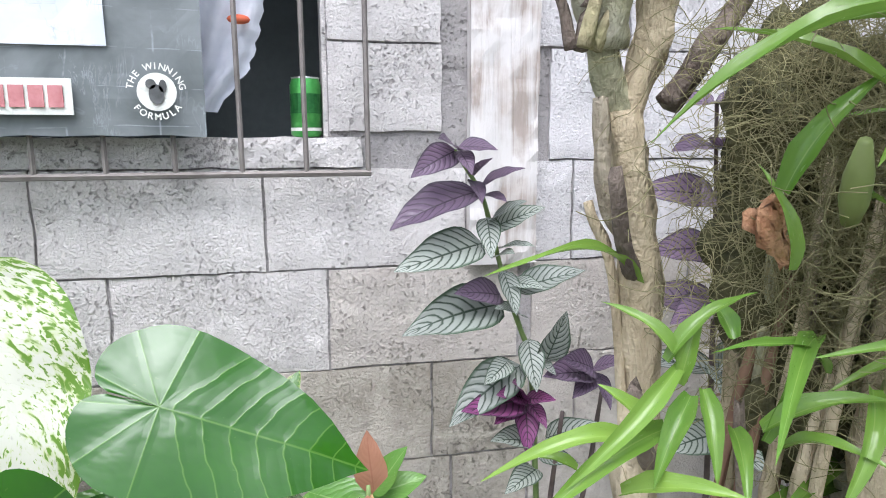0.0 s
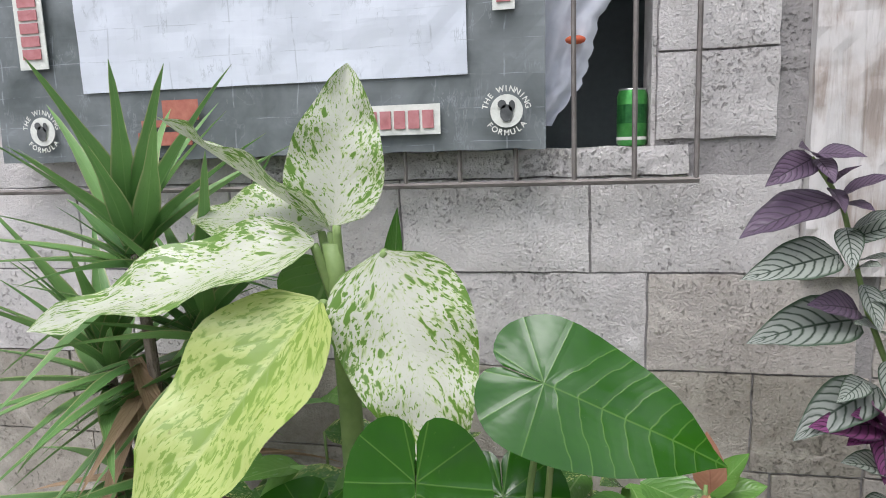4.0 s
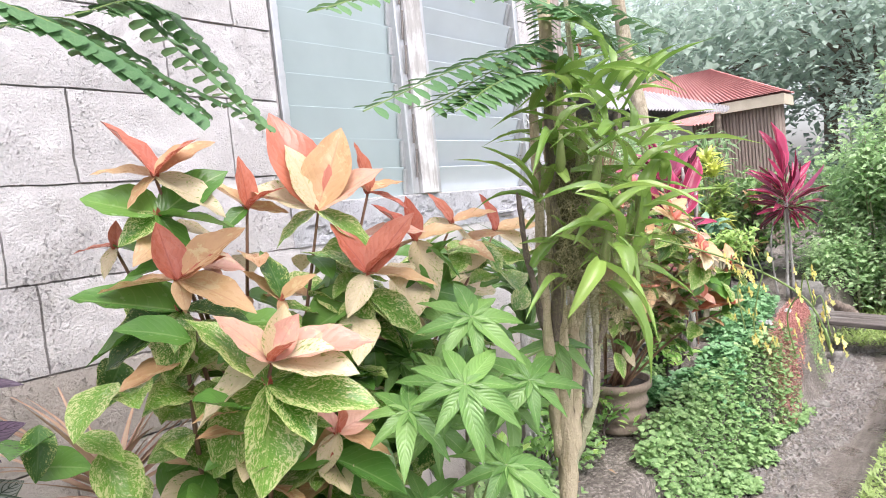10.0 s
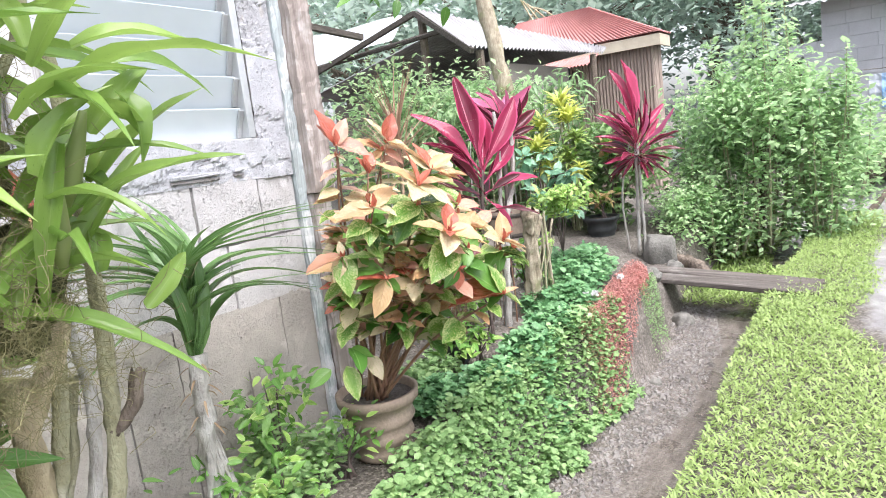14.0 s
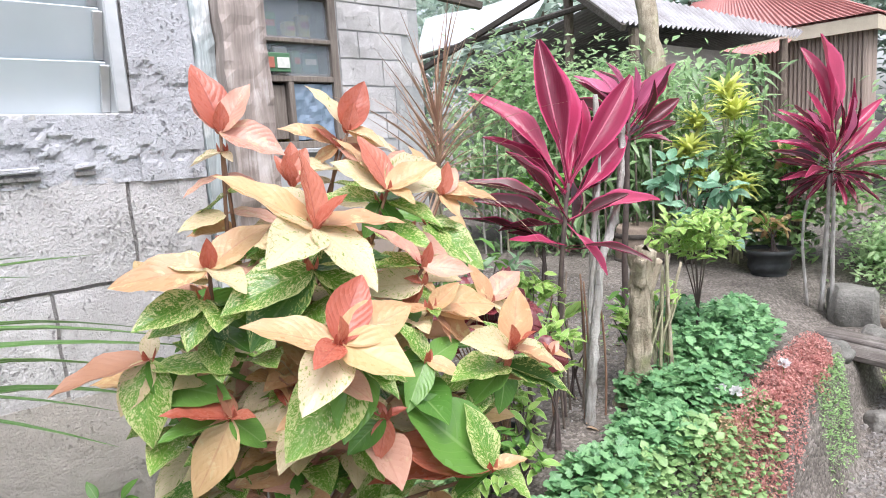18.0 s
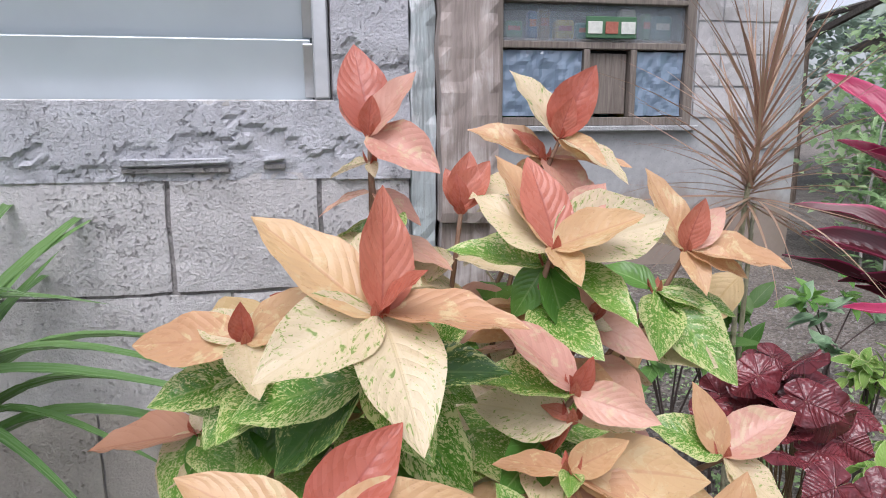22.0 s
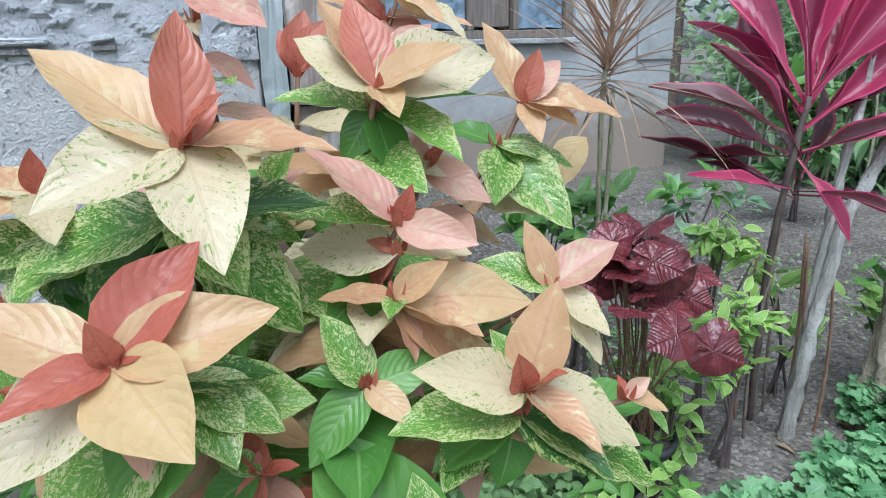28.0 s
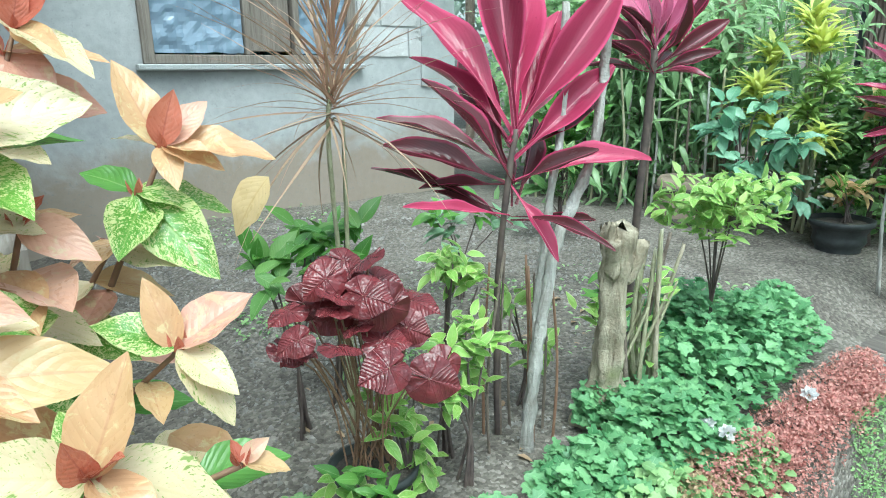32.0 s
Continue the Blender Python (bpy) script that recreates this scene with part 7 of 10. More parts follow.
def moss_core(parent, c, r, seed):
    """A lumpy brown mat of old roots and moss behind the wiry ones, coloured dark for the shade there."""
    bm = bmesh.new()
    bmesh.ops.create_icosphere(bm, subdivisions=4, radius=1.0)
    for v in bm.verts:
        k = 1 + 0.35 * noise.noise(v.co * 2.2 + Vector((seed, 0, 0))) + 0.22 * noise.noise(v.co * 7)
        v.co = Vector((c[0] + v.co.x * r[0] * k, c[1] + v.co.y * r[1] * k, c[2] + v.co.z * r[2] * k))
    part("moss_core", bm, SHADED_MOSS_CORE, parent, "brown mat of old roots and moss, darkened as shade among the roots", True)


# root and moss brown, with the shade between the roots painted in
SHADED_MOSS_CORE = plain("root_mat", (0.035, 0.036, 0.018), (0.145, 0.138, 0.066), 35, 0.95, 0, 1.0, 160, 0.01)
moss_core(orchid_a, (0.395, 0.455, 1.315), (0.062, 0.035, 0.085), 1)
moss_core(orchid_a, (0.40, 0.46, 1.20), (0.075, 0.035, 0.08), 4)
moss_core(orchid_a, (0.42, 0.44, 1.09), (0.075, 0.035, 0.085), 5)
moss_core(orchid_a, (0.365, 0.47, 1.25), (0.028, 0.025, 0.045), 6)
moss_core(orchid_a, (0.475, 0.44, 1.27), (0.045, 0.03, 0.10), 11)
husk = thing("husk_piece", (0.282, 0.345, 1.23), "torn orange-brown coconut husk wedged in the roots", "husk")
bm = tube(bmesh.new(), bend([(0.297, 0.350, 1.222), (0.286, 0.342, 1.240), (0.272, 0.338, 1.262)], 4), [0.003, 0.005, 0.004, 0.008, 0.007, 0.011, 0.010, 0.013, 0.009], 26, 0.9)
for v in bm.verts:
    v.co.y = 0.343 + (v.co.y - 0.343) * 0.45
    v.co += Vector((noise.noise(v.co * 230), noise.noise(v.co * 260 + Vector((0, 5, 0))) * 0.6, noise.noise(v.co * 200 + Vector((3, 0, 0))))) * 0.006
part("husk_shell", bm, HUSK, husk, smooth=True)


def orchid_leaf(base, vec, w, plant=None):
    v = Vector(vec)
    b = Vector(base)
    if plant is None:
        b, v = nearer(b), nearer(b + v) - nearer(b)
        w *= 0.86
    up = (0.05, -0.6, 1.0)
    mesh = blade("strap", STRAP_LIGHT if plant is orchid_b else STRAP, round(w / v.length * 0.82, 2), 0.75, random.choice((0.10, 0.2, 0.35)), 0.010, 14, 2, random.randrange(3), random.choice((0.06, 0.10)))
    leaf(plant or orchid_a, mesh, b, v, v.length * 1.05, up, random.uniform(-0.35, 0.35))


def low_leaf(base, vec, w):
    orchid_leaf(base, vec, w * 0.6, bromeliad)


def orchid_two_leaf(base, vec, w):
    orchid_leaf(base, vec, w * 1.15, orchid_b)


bromeliad = thing("strap_plant", (0.40, 0.36, 0.4), "arching bright green strap leaves at the foot of the tree", "plant")
tree_b = thing("post_tree", (1.71, 0.42, 0.15), "slim pale-barked tree with upright stubs beside the wall", "tree")
orchid_b = thing("orchid", (1.66, 0.30, 1.2), "large clump of green strap-leaved orchids on the slim tree", "orchid")
orchid_leaf((0.320, 0.300, 1.378), (0.073, -0.025, 0.196), 0.045)
orchid_leaf((0.322, 0.300, 1.444), (-0.022, 0.085, 0.108), 0.030)
orchid_leaf((0.295, 0.300, 1.455), (-0.144, 0.121, 0.124), 0.030)
orchid_leaf((0.315, 0.300, 1.453), (-0.090, 0.004, -0.057), 0.045)
orchid_leaf((0.317, 0.300, 1.354), (-0.158, 0.044, -0.011), 0.032)
orchid_leaf((0.336, 0.300, 1.415), (0.108, -0.062, 0.019), 0.030)
orchid_leaf((0.372, 0.300, 1.413), (0.131, -0.100, -0.053), 0.035)
orchid_leaf((0.395, 0.300, 1.358), (0.146, -0.108, -0.022), 0.025)
orchid_leaf((0.360, 0.300, 1.383), (-0.044, -0.035, -0.183), 0.045)
orchid_leaf((0.362, 0.300, 1.314), (0.031, -0.034, -0.105), 0.030)
orchid_leaf((0.328, 0.300, 1.336), (-0.064, -0.001, -0.043), 0.030)
orchid_leaf((0.347, 0.300, 1.303), (-0.060, 0.011, -0.004), 0.030)
orchid_leaf((0.394, 0.300, 1.390), (0.041, -0.040, -0.089), 0.035)
orchid_leaf((0.312, 0.300, 1.428), (0.027, -0.035, 0.120), 0.030)
orchid_leaf((0.302, 0.300, 1.445), (0.014, 0.008, 0.075), 0.030)
orchid_leaf((0.381, 0.300, 1.404), (-0.021, -0.013, -0.055), 0.035)
orchid_leaf((0.375, 0.300, 1.395), (0.021, -0.036, -0.042), 0.035)
orchid_leaf((0.401, 0.300, 1.412), (0.106, -0.047, 0.003), 0.030)
orchid_leaf((0.330, 0.300, 1.352), (-0.029, 0.018, 0.046), 0.050)
leaf(bromeliad, blade("strap", STRAP, 0.085, 0.75, 0.08, 0.01, 16, 2, 1, 0.20), (0.301, 0.51, 1.135), (-0.173, -0.085, 0.088), 0.215, (0.05, -0.3, 1.0), 0.0)
low_leaf((0.207, 0.330, 1.171), (0.050, -0.003, 0.047), 0.025)
low_leaf((0.214, 0.330, 1.171), (-0.031, 0.014, 0.040), 0.025)
low_leaf((0.198, 0.330, 1.130), (-0.027, 0.010, 0.026), 0.030)
low_leaf((0.191, 0.330, 1.123), (-0.091, -0.010, 0.008), 0.030)
low_leaf((0.209, 0.330, 1.128), (-0.089, -0.035, -0.013), 0.040)
low_leaf((0.223, 0.330, 1.149), (-0.036, -0.029, -0.035), 0.035)
low_leaf((0.231, 0.330, 1.152), (-0.008, -0.036, -0.039), 0.030)
low_leaf((0.256, 0.330, 1.124), (-0.024, -0.049, -0.014), 0.030)
low_leaf((0.277, 0.330, 1.114), (0.027, 0.004, 0.060), 0.025)
low_leaf((0.276, 0.330, 1.122), (0.051, -0.036, 0.036), 0.035)
low_leaf((0.290, 0.330, 1.105), (0.023, -0.052, 0.030), 0.030)
low_leaf((0.182, 0.330, 1.091), (0.035, -0.054, 0.030), 0.035)
low_leaf((0.215, 0.330, 1.157), (0.018, 0.004, 0.046), 0.025)
low_leaf((0.251, 0.330, 1.182), (0.000, 0.025, 0.022), 0.030)
low_leaf((0.285, 0.330, 1.223), (-0.011, -0.008, 0.061), 0.030)
low_leaf((0.278, 0.330, 1.270), (0.029, -0.024, 0.077), 0.040)
low_leaf((0.322, 0.330, 1.263), (0.023, -0.004, 0.007), 0.050)
low_leaf((0.214, 0.330, 1.167), (-0.076, -0.024, -0.053), 0.030)
low_leaf((0.152, 0.330, 1.109), (-0.023, 0.007, 0.010), 0.020)
orchid_two_leaf((1.754, 0.200, 1.435), (-0.008, 0.040, 0.087), 0.030)
orchid_two_leaf((1.652, 0.200, 1.350), (-0.008, -0.017, 0.091), 0.030)
orchid_two_leaf((1.612, 0.200, 1.330), (0.043, -0.163, 0.012), 0.028)
orchid_two_leaf((1.592, 0.200, 1.327), (-0.050, 0.027, 0.015), 0.030)
orchid_two_leaf((1.759, 0.200, 1.388), (0.020, -0.132, -0.012), 0.030)
orchid_two_leaf((1.779, 0.200, 1.394), (0.091, -0.193, 0.042), 0.030)
orchid_two_leaf((1.637, 0.200, 1.296), (-0.113, 0.024, -0.017), 0.040)
orchid_two_leaf((1.622, 0.200, 1.244), (-0.038, -0.062, -0.087), 0.035)
orchid_two_leaf((1.548, 0.200, 1.210), (-0.106, -0.004, -0.074), 0.040)
orchid_two_leaf((1.557, 0.200, 1.201), (-0.032, -0.132, -0.095), 0.040)
orchid_two_leaf((1.592, 0.200, 1.233), (-0.038, -0.055, -0.065), 0.050)
orchid_two_leaf((1.611, 0.200, 1.253), (-0.122, 0.053, 0.030), 0.040)
orchid_two_leaf((1.746, 0.200, 1.314), (0.040, -0.036, 0.094), 0.040)
orchid_two_leaf((1.736, 0.200, 1.369), (0.065, -0.085, 0.068), 0.035)
orchid_two_leaf((1.749, 0.200, 1.293), (0.056, -0.095, -0.012), 0.025)
orchid_two_leaf((1.645, 0.200, 1.326), (-0.112, 0.099, 0.043), 0.030)
orchid_two_leaf((1.717, 0.200, 1.447), (0.017, 0.000, 0.088), 0.030)
orchid_two_leaf((1.800, 0.200, 1.435), (0.111, -0.074, 0.031), 0.030)
orchid_two_leaf((1.838, 0.200, 1.392), (0.008, -0.034, -0.065), 0.040)
orchid_two_leaf((1.765, 0.200, 1.346), (-0.042, 0.017, -0.167), 0.030)
orchid_two_leaf((1.566, 0.200, 1.163), (-0.009, -0.123, -0.135), 0.050)
for bx, by, bz, tx, ty, tz, r in ((0.345, 0.31, 1.355, 0.35, 0.29, 1.47, 0.017), (0.38, 0.31, 1.33, 0.40, 0.30, 1.43, 0.015), (0.42, 0.32, 1.33, 0.43, 0.31, 1.42, 0.015), (0.335, 0.34, 1.25, 0.30, 0.30, 1.30, 0.012), (0.37, 0.33, 1.20, 0.385, 0.30, 1.28, 0.014), (0.41, 0.35, 1.22, 0.43, 0.33, 1.31, 0.014), (0.39, 0.35, 1.10, 0.40, 0.33, 1.2, 0.014), (0.44, 0.36, 1.12, 0.455, 0.34, 1.21, 0.013)):
    b, t = Vector((bx, by, bz)), Vector((tx, ty, tz))
    part("bulb", tube(bmesh.new(), [b, b.lerp(t, 0.3), b.lerp(t, 0.6), t], [r * 0.45, r * 0.75, r * 0.7, r * 0.3], 9, 0.1), STRAP_PALE, orchid_a, smooth=True)
rs = random.Random(12)
for i in range(26):
    b = Vector((rs.uniform(0.30, 0.56), rs.uniform(0.28, 0.42), rs.uniform(0.95, 1.42)))
    a = rs.uniform(-3.0, 0.2)
    d = Vector((math.cos(a), math.sin(a) * 0.7, rs.uniform(-0.5, 0.7))).normalized()
    orchid_leaf(b, d * rs.uniform(0.09, 0.16), rs.uniform(0.016, 0.026))
for i in range(22):
    b = Vector((rs.uniform(0.36, 0.58), rs.uniform(0.30, 0.38), rs.uniform(1.05, 1.34)))
    a = rs.uniform(-2.6, -0.4)
    d = Vector((math.cos(a), math.sin(a) * 0.5, rs.uniform(-1.2, 0.2))).normalized()
    orchid_leaf(b, d * rs.uniform(0.07, 0.12), rs.uniform(0.014, 0.022))
for i in range(14):
    b = Vector((rs.uniform(0.33, 0.50), rs.uniform(0.31, 0.40), rs.uniform(1.26, 1.40)))
    a = rs.uniform(0, 6.28)
    d = Vector((math.cos(a), math.sin(a) * 0.5, rs.uniform(-0.1, 1.6))).normalized()
    orchid_leaf(b, d * rs.uniform(0.10, 0.16), rs.uniform(0.024, 0.034))
for i in range(40):
    b = Vector((rs.uniform(0.26, 0.60), rs.uniform(0.32, 0.48), rs.uniform(0.78, 1.03)))
    a = rs.uniform(-3.3, 0.3)
    d = Vector((math.cos(a), math.sin(a) * 0.7, rs.uniform(-0.2, 0.9))).normalized()
    orchid_leaf(b, d * rs.uniform(0.09, 0.16), rs.uniform(0.015, 0.023), bromeliad)

def branch_of_tree_b(pts, r0, r1, mt, jag):
    limb("branch", tree_b, mt, pts, r0 * 0.85, r1 * 0.9, 12, 9, 0.55, jag=jag)


branch_of_tree_b([(1.66, 0.42, 0.12), (1.69, 0.41, 0.60), (1.70, 0.40, 0.85), (1.715, 0.40, 1.1), (1.73, 0.40, 1.34), (1.765, 0.40, 1.69), (1.79, 0.41, 2.5)], 0.0245, 0.0144, BARK, 0)
branch_of_tree_b([(1.69, 0.42, 0.75), (1.66, 0.40, 1.1), (1.672, 0.40, 1.34), (1.685, 0.40, 1.52)], 0.0144, 0.0101, BARK, 0.02)
branch_of_tree_b([(1.70, 0.42, 0.95), (1.70, 0.38, 1.2), (1.706, 0.38, 1.4), (1.715, 0.38, 1.545)], 0.0144, 0.0108, BARK_DARK, 0.02)
branch_of_tree_b([(1.72, 0.42, 1.0), (1.765, 0.40, 1.25), (1.785, 0.40, 1.45), (1.84, 0.42, 1.56)], 0.0130, 0.0086, BARK, 0.015)
branch_of_tree_b([(1.66, 0.41, 1.05), (1.625, 0.40, 1.15), (1.605, 0.40, 1.24), (1.60, 0.40, 1.345)], 0.0086, 0.0058, BARK_DARK, 0.012)
branch_of_tree_b([(1.705, 0.41, 0.72), (1.75, 0.41, 0.85), (1.79, 0.40, 0.98), (1.82, 0.40, 1.2)], 0.0144, 0.0101, BARK_GREEN, 0.01)
branch_of_tree_b([(1.70, 0.42, 0.60), (1.725, 0.41, 0.75), (1.755, 0.40, 0.92), (1.752, 0.40, 1.08)], 0.020, 0.018, BARK, 0)
branch_of_tree_b([(1.755, 0.40, 1.02), (1.80, 0.39, 1.10), (1.825, 0.39, 1.20)], 0.019, 0.014, BARK, 0.006)
branch_of_tree_b([(1.71, 0.41, 0.70), (1.835, 0.40, 0.86), (1.865, 0.40, 1.05), (1.875, 0.40, 1.22), (1.88, 0.41, 1.50)], 0.0145, 0.010, BARK_GREEN, 0)
branch_of_tree_b([(1.856, 0.40, 0.97), (1.885, 0.39, 1.00), (1.900, 0.385, 1.045)], 0.012, 0.010, BARK_DARK, 0.006)
branch_of_tree_b([(1.80, 0.40, 0.83), (1.836, 0.40, 1.0), (1.830, 0.40, 1.14)], 0.011, 0.008, BARK_GREY, 0.004)
branch_of_tree_b([(1.715, 0.41, 0.78), (1.79, 0.42, 0.90), (1.83, 0.42, 1.05)], 0.0101, 0.0072, BARK_GREEN, 0.01)
branch_of_tree_b([(1.78, 0.40, 1.40), (1.86, 0.40, 1.55), (1.90, 0.42, 2.0)], 0.0086, 0.0058, BARK_GREEN, 0)
root_tangle("root_mass", (1.71, 0.32, 1.28), (0.11, 0.08, 0.20), 1100, orchid_b, 21)
root_tangle("root_mass", (1.68, 0.26, 1.16), (0.13, 0.08, 0.09), 800, orchid_b, 22)
moss_core(orchid_b, (1.735, 0.35, 1.20), (0.07, 0.04, 0.075), 7)
moss_core(orchid_b, (1.74, 0.36, 1.34), (0.04, 0.03, 0.09), 8)
for i in range(120):
    b = Vector((rs.uniform(1.60, 1.86), rs.uniform(0.20, 0.40), rs.uniform(1.14, 1.62)))
    a = rs.uniform(0, 6.28)
    d = Vector((math.cos(a), math.sin(a), rs.uniform(-0.3, 1.1))).normalized()
    orchid_leaf(b, d * rs.uniform(0.08, 0.21), rs.uniform(0.026, 0.042), orchid_b)
for i in range(8):
    b = Vector((rs.uniform(1.62, 1.80), rs.uniform(0.20, 0.32), rs.uniform(1.12, 1.40)))
    t = b + Vector((rs.uniform(-0.03, 0.03), -0.02, rs.uniform(0.07, 0.10)))
    part("bulb", tube(bmesh.new(), [b, b.lerp(t, 0.3), b.lerp(t, 0.6), t], [0.006, 0.011, 0.009, 0.004], 9, 0.1), STRAP_PALE, orchid_b, smooth=True)

# old canes and split stubs among the roots
for i in range(22):
    x, y = rs.uniform(0.33, 0.58), rs.uniform(0.37, 0.46)
    z = rs.uniform(0.70, 0.95)
    limb("old_cane", orchid_a, (BARK_DARK, BARK, BARK_GREEN, STEM_RED)[i % 4], [(x, y, z), (x + rs.uniform(-0.02, 0.02), y - 0.01, z + 0.15), (x + rs.uniform(-0.03, 0.03), y - 0.02, z + rs.uniform(0.24, 0.38))], rs.uniform(0.005, 0.009), 0.004, 7, 6, 0.6, jag=0.010)
for x, y, z, h in ((0.225, 0.49, 1.40, 0.10), (0.215, 0.48, 1.37, 0.08), (0.262, 0.47, 1.46, 0.10), (0.30, 0.46, 1.46, 0.09), (0.545, 0.44, 1.42, 0.12), (0.575, 0.44, 1.40, 0.10), (0.46, 0.46, 1.44, 0.11)):
    for k in range(4):
        d = Vector((rs.uniform(-0.025, 0.025), rs.uniform(-0.02, 0.02), h * rs.uniform(0.7, 1.1)))
        p = Vector((x + rs.uniform(-0.008, 0.008), y + rs.uniform(-0.008, 0.008), z))
        limb("splinter", tree_a, (BARK_DARK, BARK)[k % 2], [p, p + d * 0.5 + Vector((0.004, 0, 0)), p + d], 0.006, 0.002, 6, 5, 0.6, jag=0.012)

# yellow oncidium spray
spray = thing("oncidium_spray", (1.66, 0.25, 1.3), "arching spray of small yellow orchid flowers", "flower")
stalk = bend([(1.68, 0.24, 1.25), (1.60, 0.10, 1.235), (1.50, -0.06, 1.205), (1.455, -0.15, 1.165), (1.44, -0.18, 1.12), (1.44, -0.185, 1.09)], 6)
part("flower_stalk", tube(bmesh.new(), stalk, 0.0016, 5), STEM_GREEN, spray, smooth=True)
tips = []
for head, drop in (((1.44, -0.161, 1.195), 0.04), ((1.450, -0.177, 1.160), 0.05), ((1.456, -0.089, 1.222), 0.035), ((1.480, -0.060, 1.165), 0.06), ((1.485, -0.078, 1.115), 0.03), ((1.445, -0.178, 1.115), 0.03), ((1.46, -0.13, 1.13), 0.05), ((1.50, -0.05, 1.21), 0.03)):
    h = Vector(head)
    near = min(stalk, key=lambda q: (q - h).length)
    ln = bend([near, near.lerp(h, 0.5) + Vector((0, 0, 0.008)), h, h + Vector((0.004, -0.006, -drop))], 4)
    part("flower_stalk", tube(bmesh.new(), ln, 0.0011, 5), STEM_GREEN, spray, smooth=True)
    tips += [ln[k] for k in (6, 8, 10, 12)]
petal = blade("obovate", PETAL_YELLOW, 1.15, 0.25, 0.25, 0.10, 7, 2, 1)
sepal = blade("lance", PETAL_BROWN, 0.4, 0.2, 0.1, 0.05, 4, 1, 1)
for p in [q for q in tips for _ in (0, 1)]:
    c = Vector(p) + Vector((rs.uniform(-0.020, 0.020), rs.uniform(-0.020, 0.020), rs.uniform(-0.016, 0.008)))
    leaf(spray, petal, c, (rs.uniform(-0.3, 0.3), -0.4, -0.8), rs.uniform(0.008, 0.013), (rs.uniform(-0.6, 0.6), -1, 0.4), 0, "petal")
    for a in (0.6, 1.57, 2.5, 3.6, 5.8):
        leaf(spray, sepal, c, (math.cos(a), -0.15, math.sin(a)), 0.0075, (0, -1, 0), 0, "sepal")


# feathery compound leaves
def frond(plant, pts, leaflet=0.022, pairs=13, material=FEATHER, w=0.5, name="frond"):
    pairs, w = round(pairs * 1.2), max(w, 0.6)
    line = bend(pts, 8)
    rib = part("leaf_rib", tube(bmesh.new(), line, 0.0013, 4), STEM_GREEN, plant)
    m = len(line) - 1
    rows = []
    for i in range(pairs):
        q = 0.12 + 0.88 * i / pairs
        k = min(int(q * m), m - 1)
        p = line[k].lerp(line[k + 1], q * m - k)
        d = (line[k + 1] - line[k]).normalized()
        s = d.cross(Vector((0, -0.35, 1))).normalized()
        for sgn in (-1, 1):
            v = s * sgn + d * 0.25 + Vector((0, 0, -0.2 + 0.15 * math.sin(i * 2.1 + sgn)))
            size = leaflet * 1.2 * (0.75 + 0.5 * math.sin(math.pi * (0.2 + 0.7 * i / pairs)))
            rows.append((p, v, (0.1 * sgn, -0.4, 1), size))
    scatter("foliage", rib, material, rows, "oval", w, 4, 0.1, 0.1)
    return rib


def ray_frond(plant, base, tip, sag=0.03, **kw):
    b, t = Vector(base), Vector(tip)
    frond(plant, [b, b.lerp(t, 0.5) + Vector((0, 0, sag)), t], **kw)


for b, t in (((0.76, 0.45, 1.80), (1.0, 0.40, 1.66)), ((0.77, 0.45, 1.85), (0.95, 0.30, 1.75)), ((0.53, 0.46, 1.8), (0.45, 0.32, 1.72)), ((0.54, 0.46, 1.75), (0.66, 0.36, 1.72))):
    ray_frond(tree_a, b, t, 0.03, leaflet=0.026, pairs=16)
for b, t in (((1.78, 0.41, 1.72), (1.60, 0.22, 1.66)), ((1.78, 0.41, 1.78), (1.95, 0.52, 1.72)), ((1.79, 0.41, 1.85), (1.62, 0.50, 1.80)), ((1.88, 0.41, 1.80), (2.1, 0.40, 1.70)), ((1.89, 0.42, 1.9), (2.1, 0.28, 1.84)), ((1.79, 0.41, 2.0), (1.95, 0.25, 1.95)), ((1.9, 0.42, 1.95), (2.0, 0.6, 1.85))):
    ray_frond(tree_b, b, t, 0.03, leaflet=0.032, pairs=16)
frond(tree_a, [(0.723, 0.450, 1.669), (0.662, 0.440, 1.637), (0.597, 0.430, 1.596)], 0.026, 9, w=0.62)
frond(tree_a, [(0.723, 0.450, 1.669), (0.872, 0.500, 1.658), (1.128, 0.600, 1.512)], 0.030, 22, w=0.5)
frond(tree_a, [(0.693, 0.450, 1.577), (0.829, 0.500, 1.614), (1.023, 0.580, 1.521)], 0.026, 20, w=0.4)
frond(tree_a, [(0.685, 0.450, 1.563), (0.564, 0.420, 1.532), (0.479, 0.400, 1.525)], 0.022, 17, w=0.5)
frond(tree_a, [(0.669, 0.450, 1.519), (0.640, 0.440, 1.507), (0.610, 0.430, 1.499)], 0.020, 6, w=0.6)
frond(tree_a, [(0.798, 0.250, 1.670), (0.754, 0.220, 1.610), (0.751, 0.200, 1.559)], 0.024, 9, w=0.6)
frond(tree_a, [(0.680, 0.400, 1.603), (0.771, 0.360, 1.554), (0.882, 0.330, 1.468)], 0.030, 20, w=0.5)
frond(tree_a, [(0.787, 0.450, 1.606), (0.917, 0.470, 1.638), (1.085, 0.500, 1.482)], 0.028, 18, w=0.45)
frond(tree_a, [(0.782, 0.450, 1.570), (0.863, 0.470, 1.564), (1.035, 0.500, 1.513)], 0.022, 14, w=0.45)
frond(tree_a, [(0.214, 0.400, 1.555), (0.195, 0.300, 1.495), (0.176, 0.220, 1.451)], 0.026, 7, w=0.7)
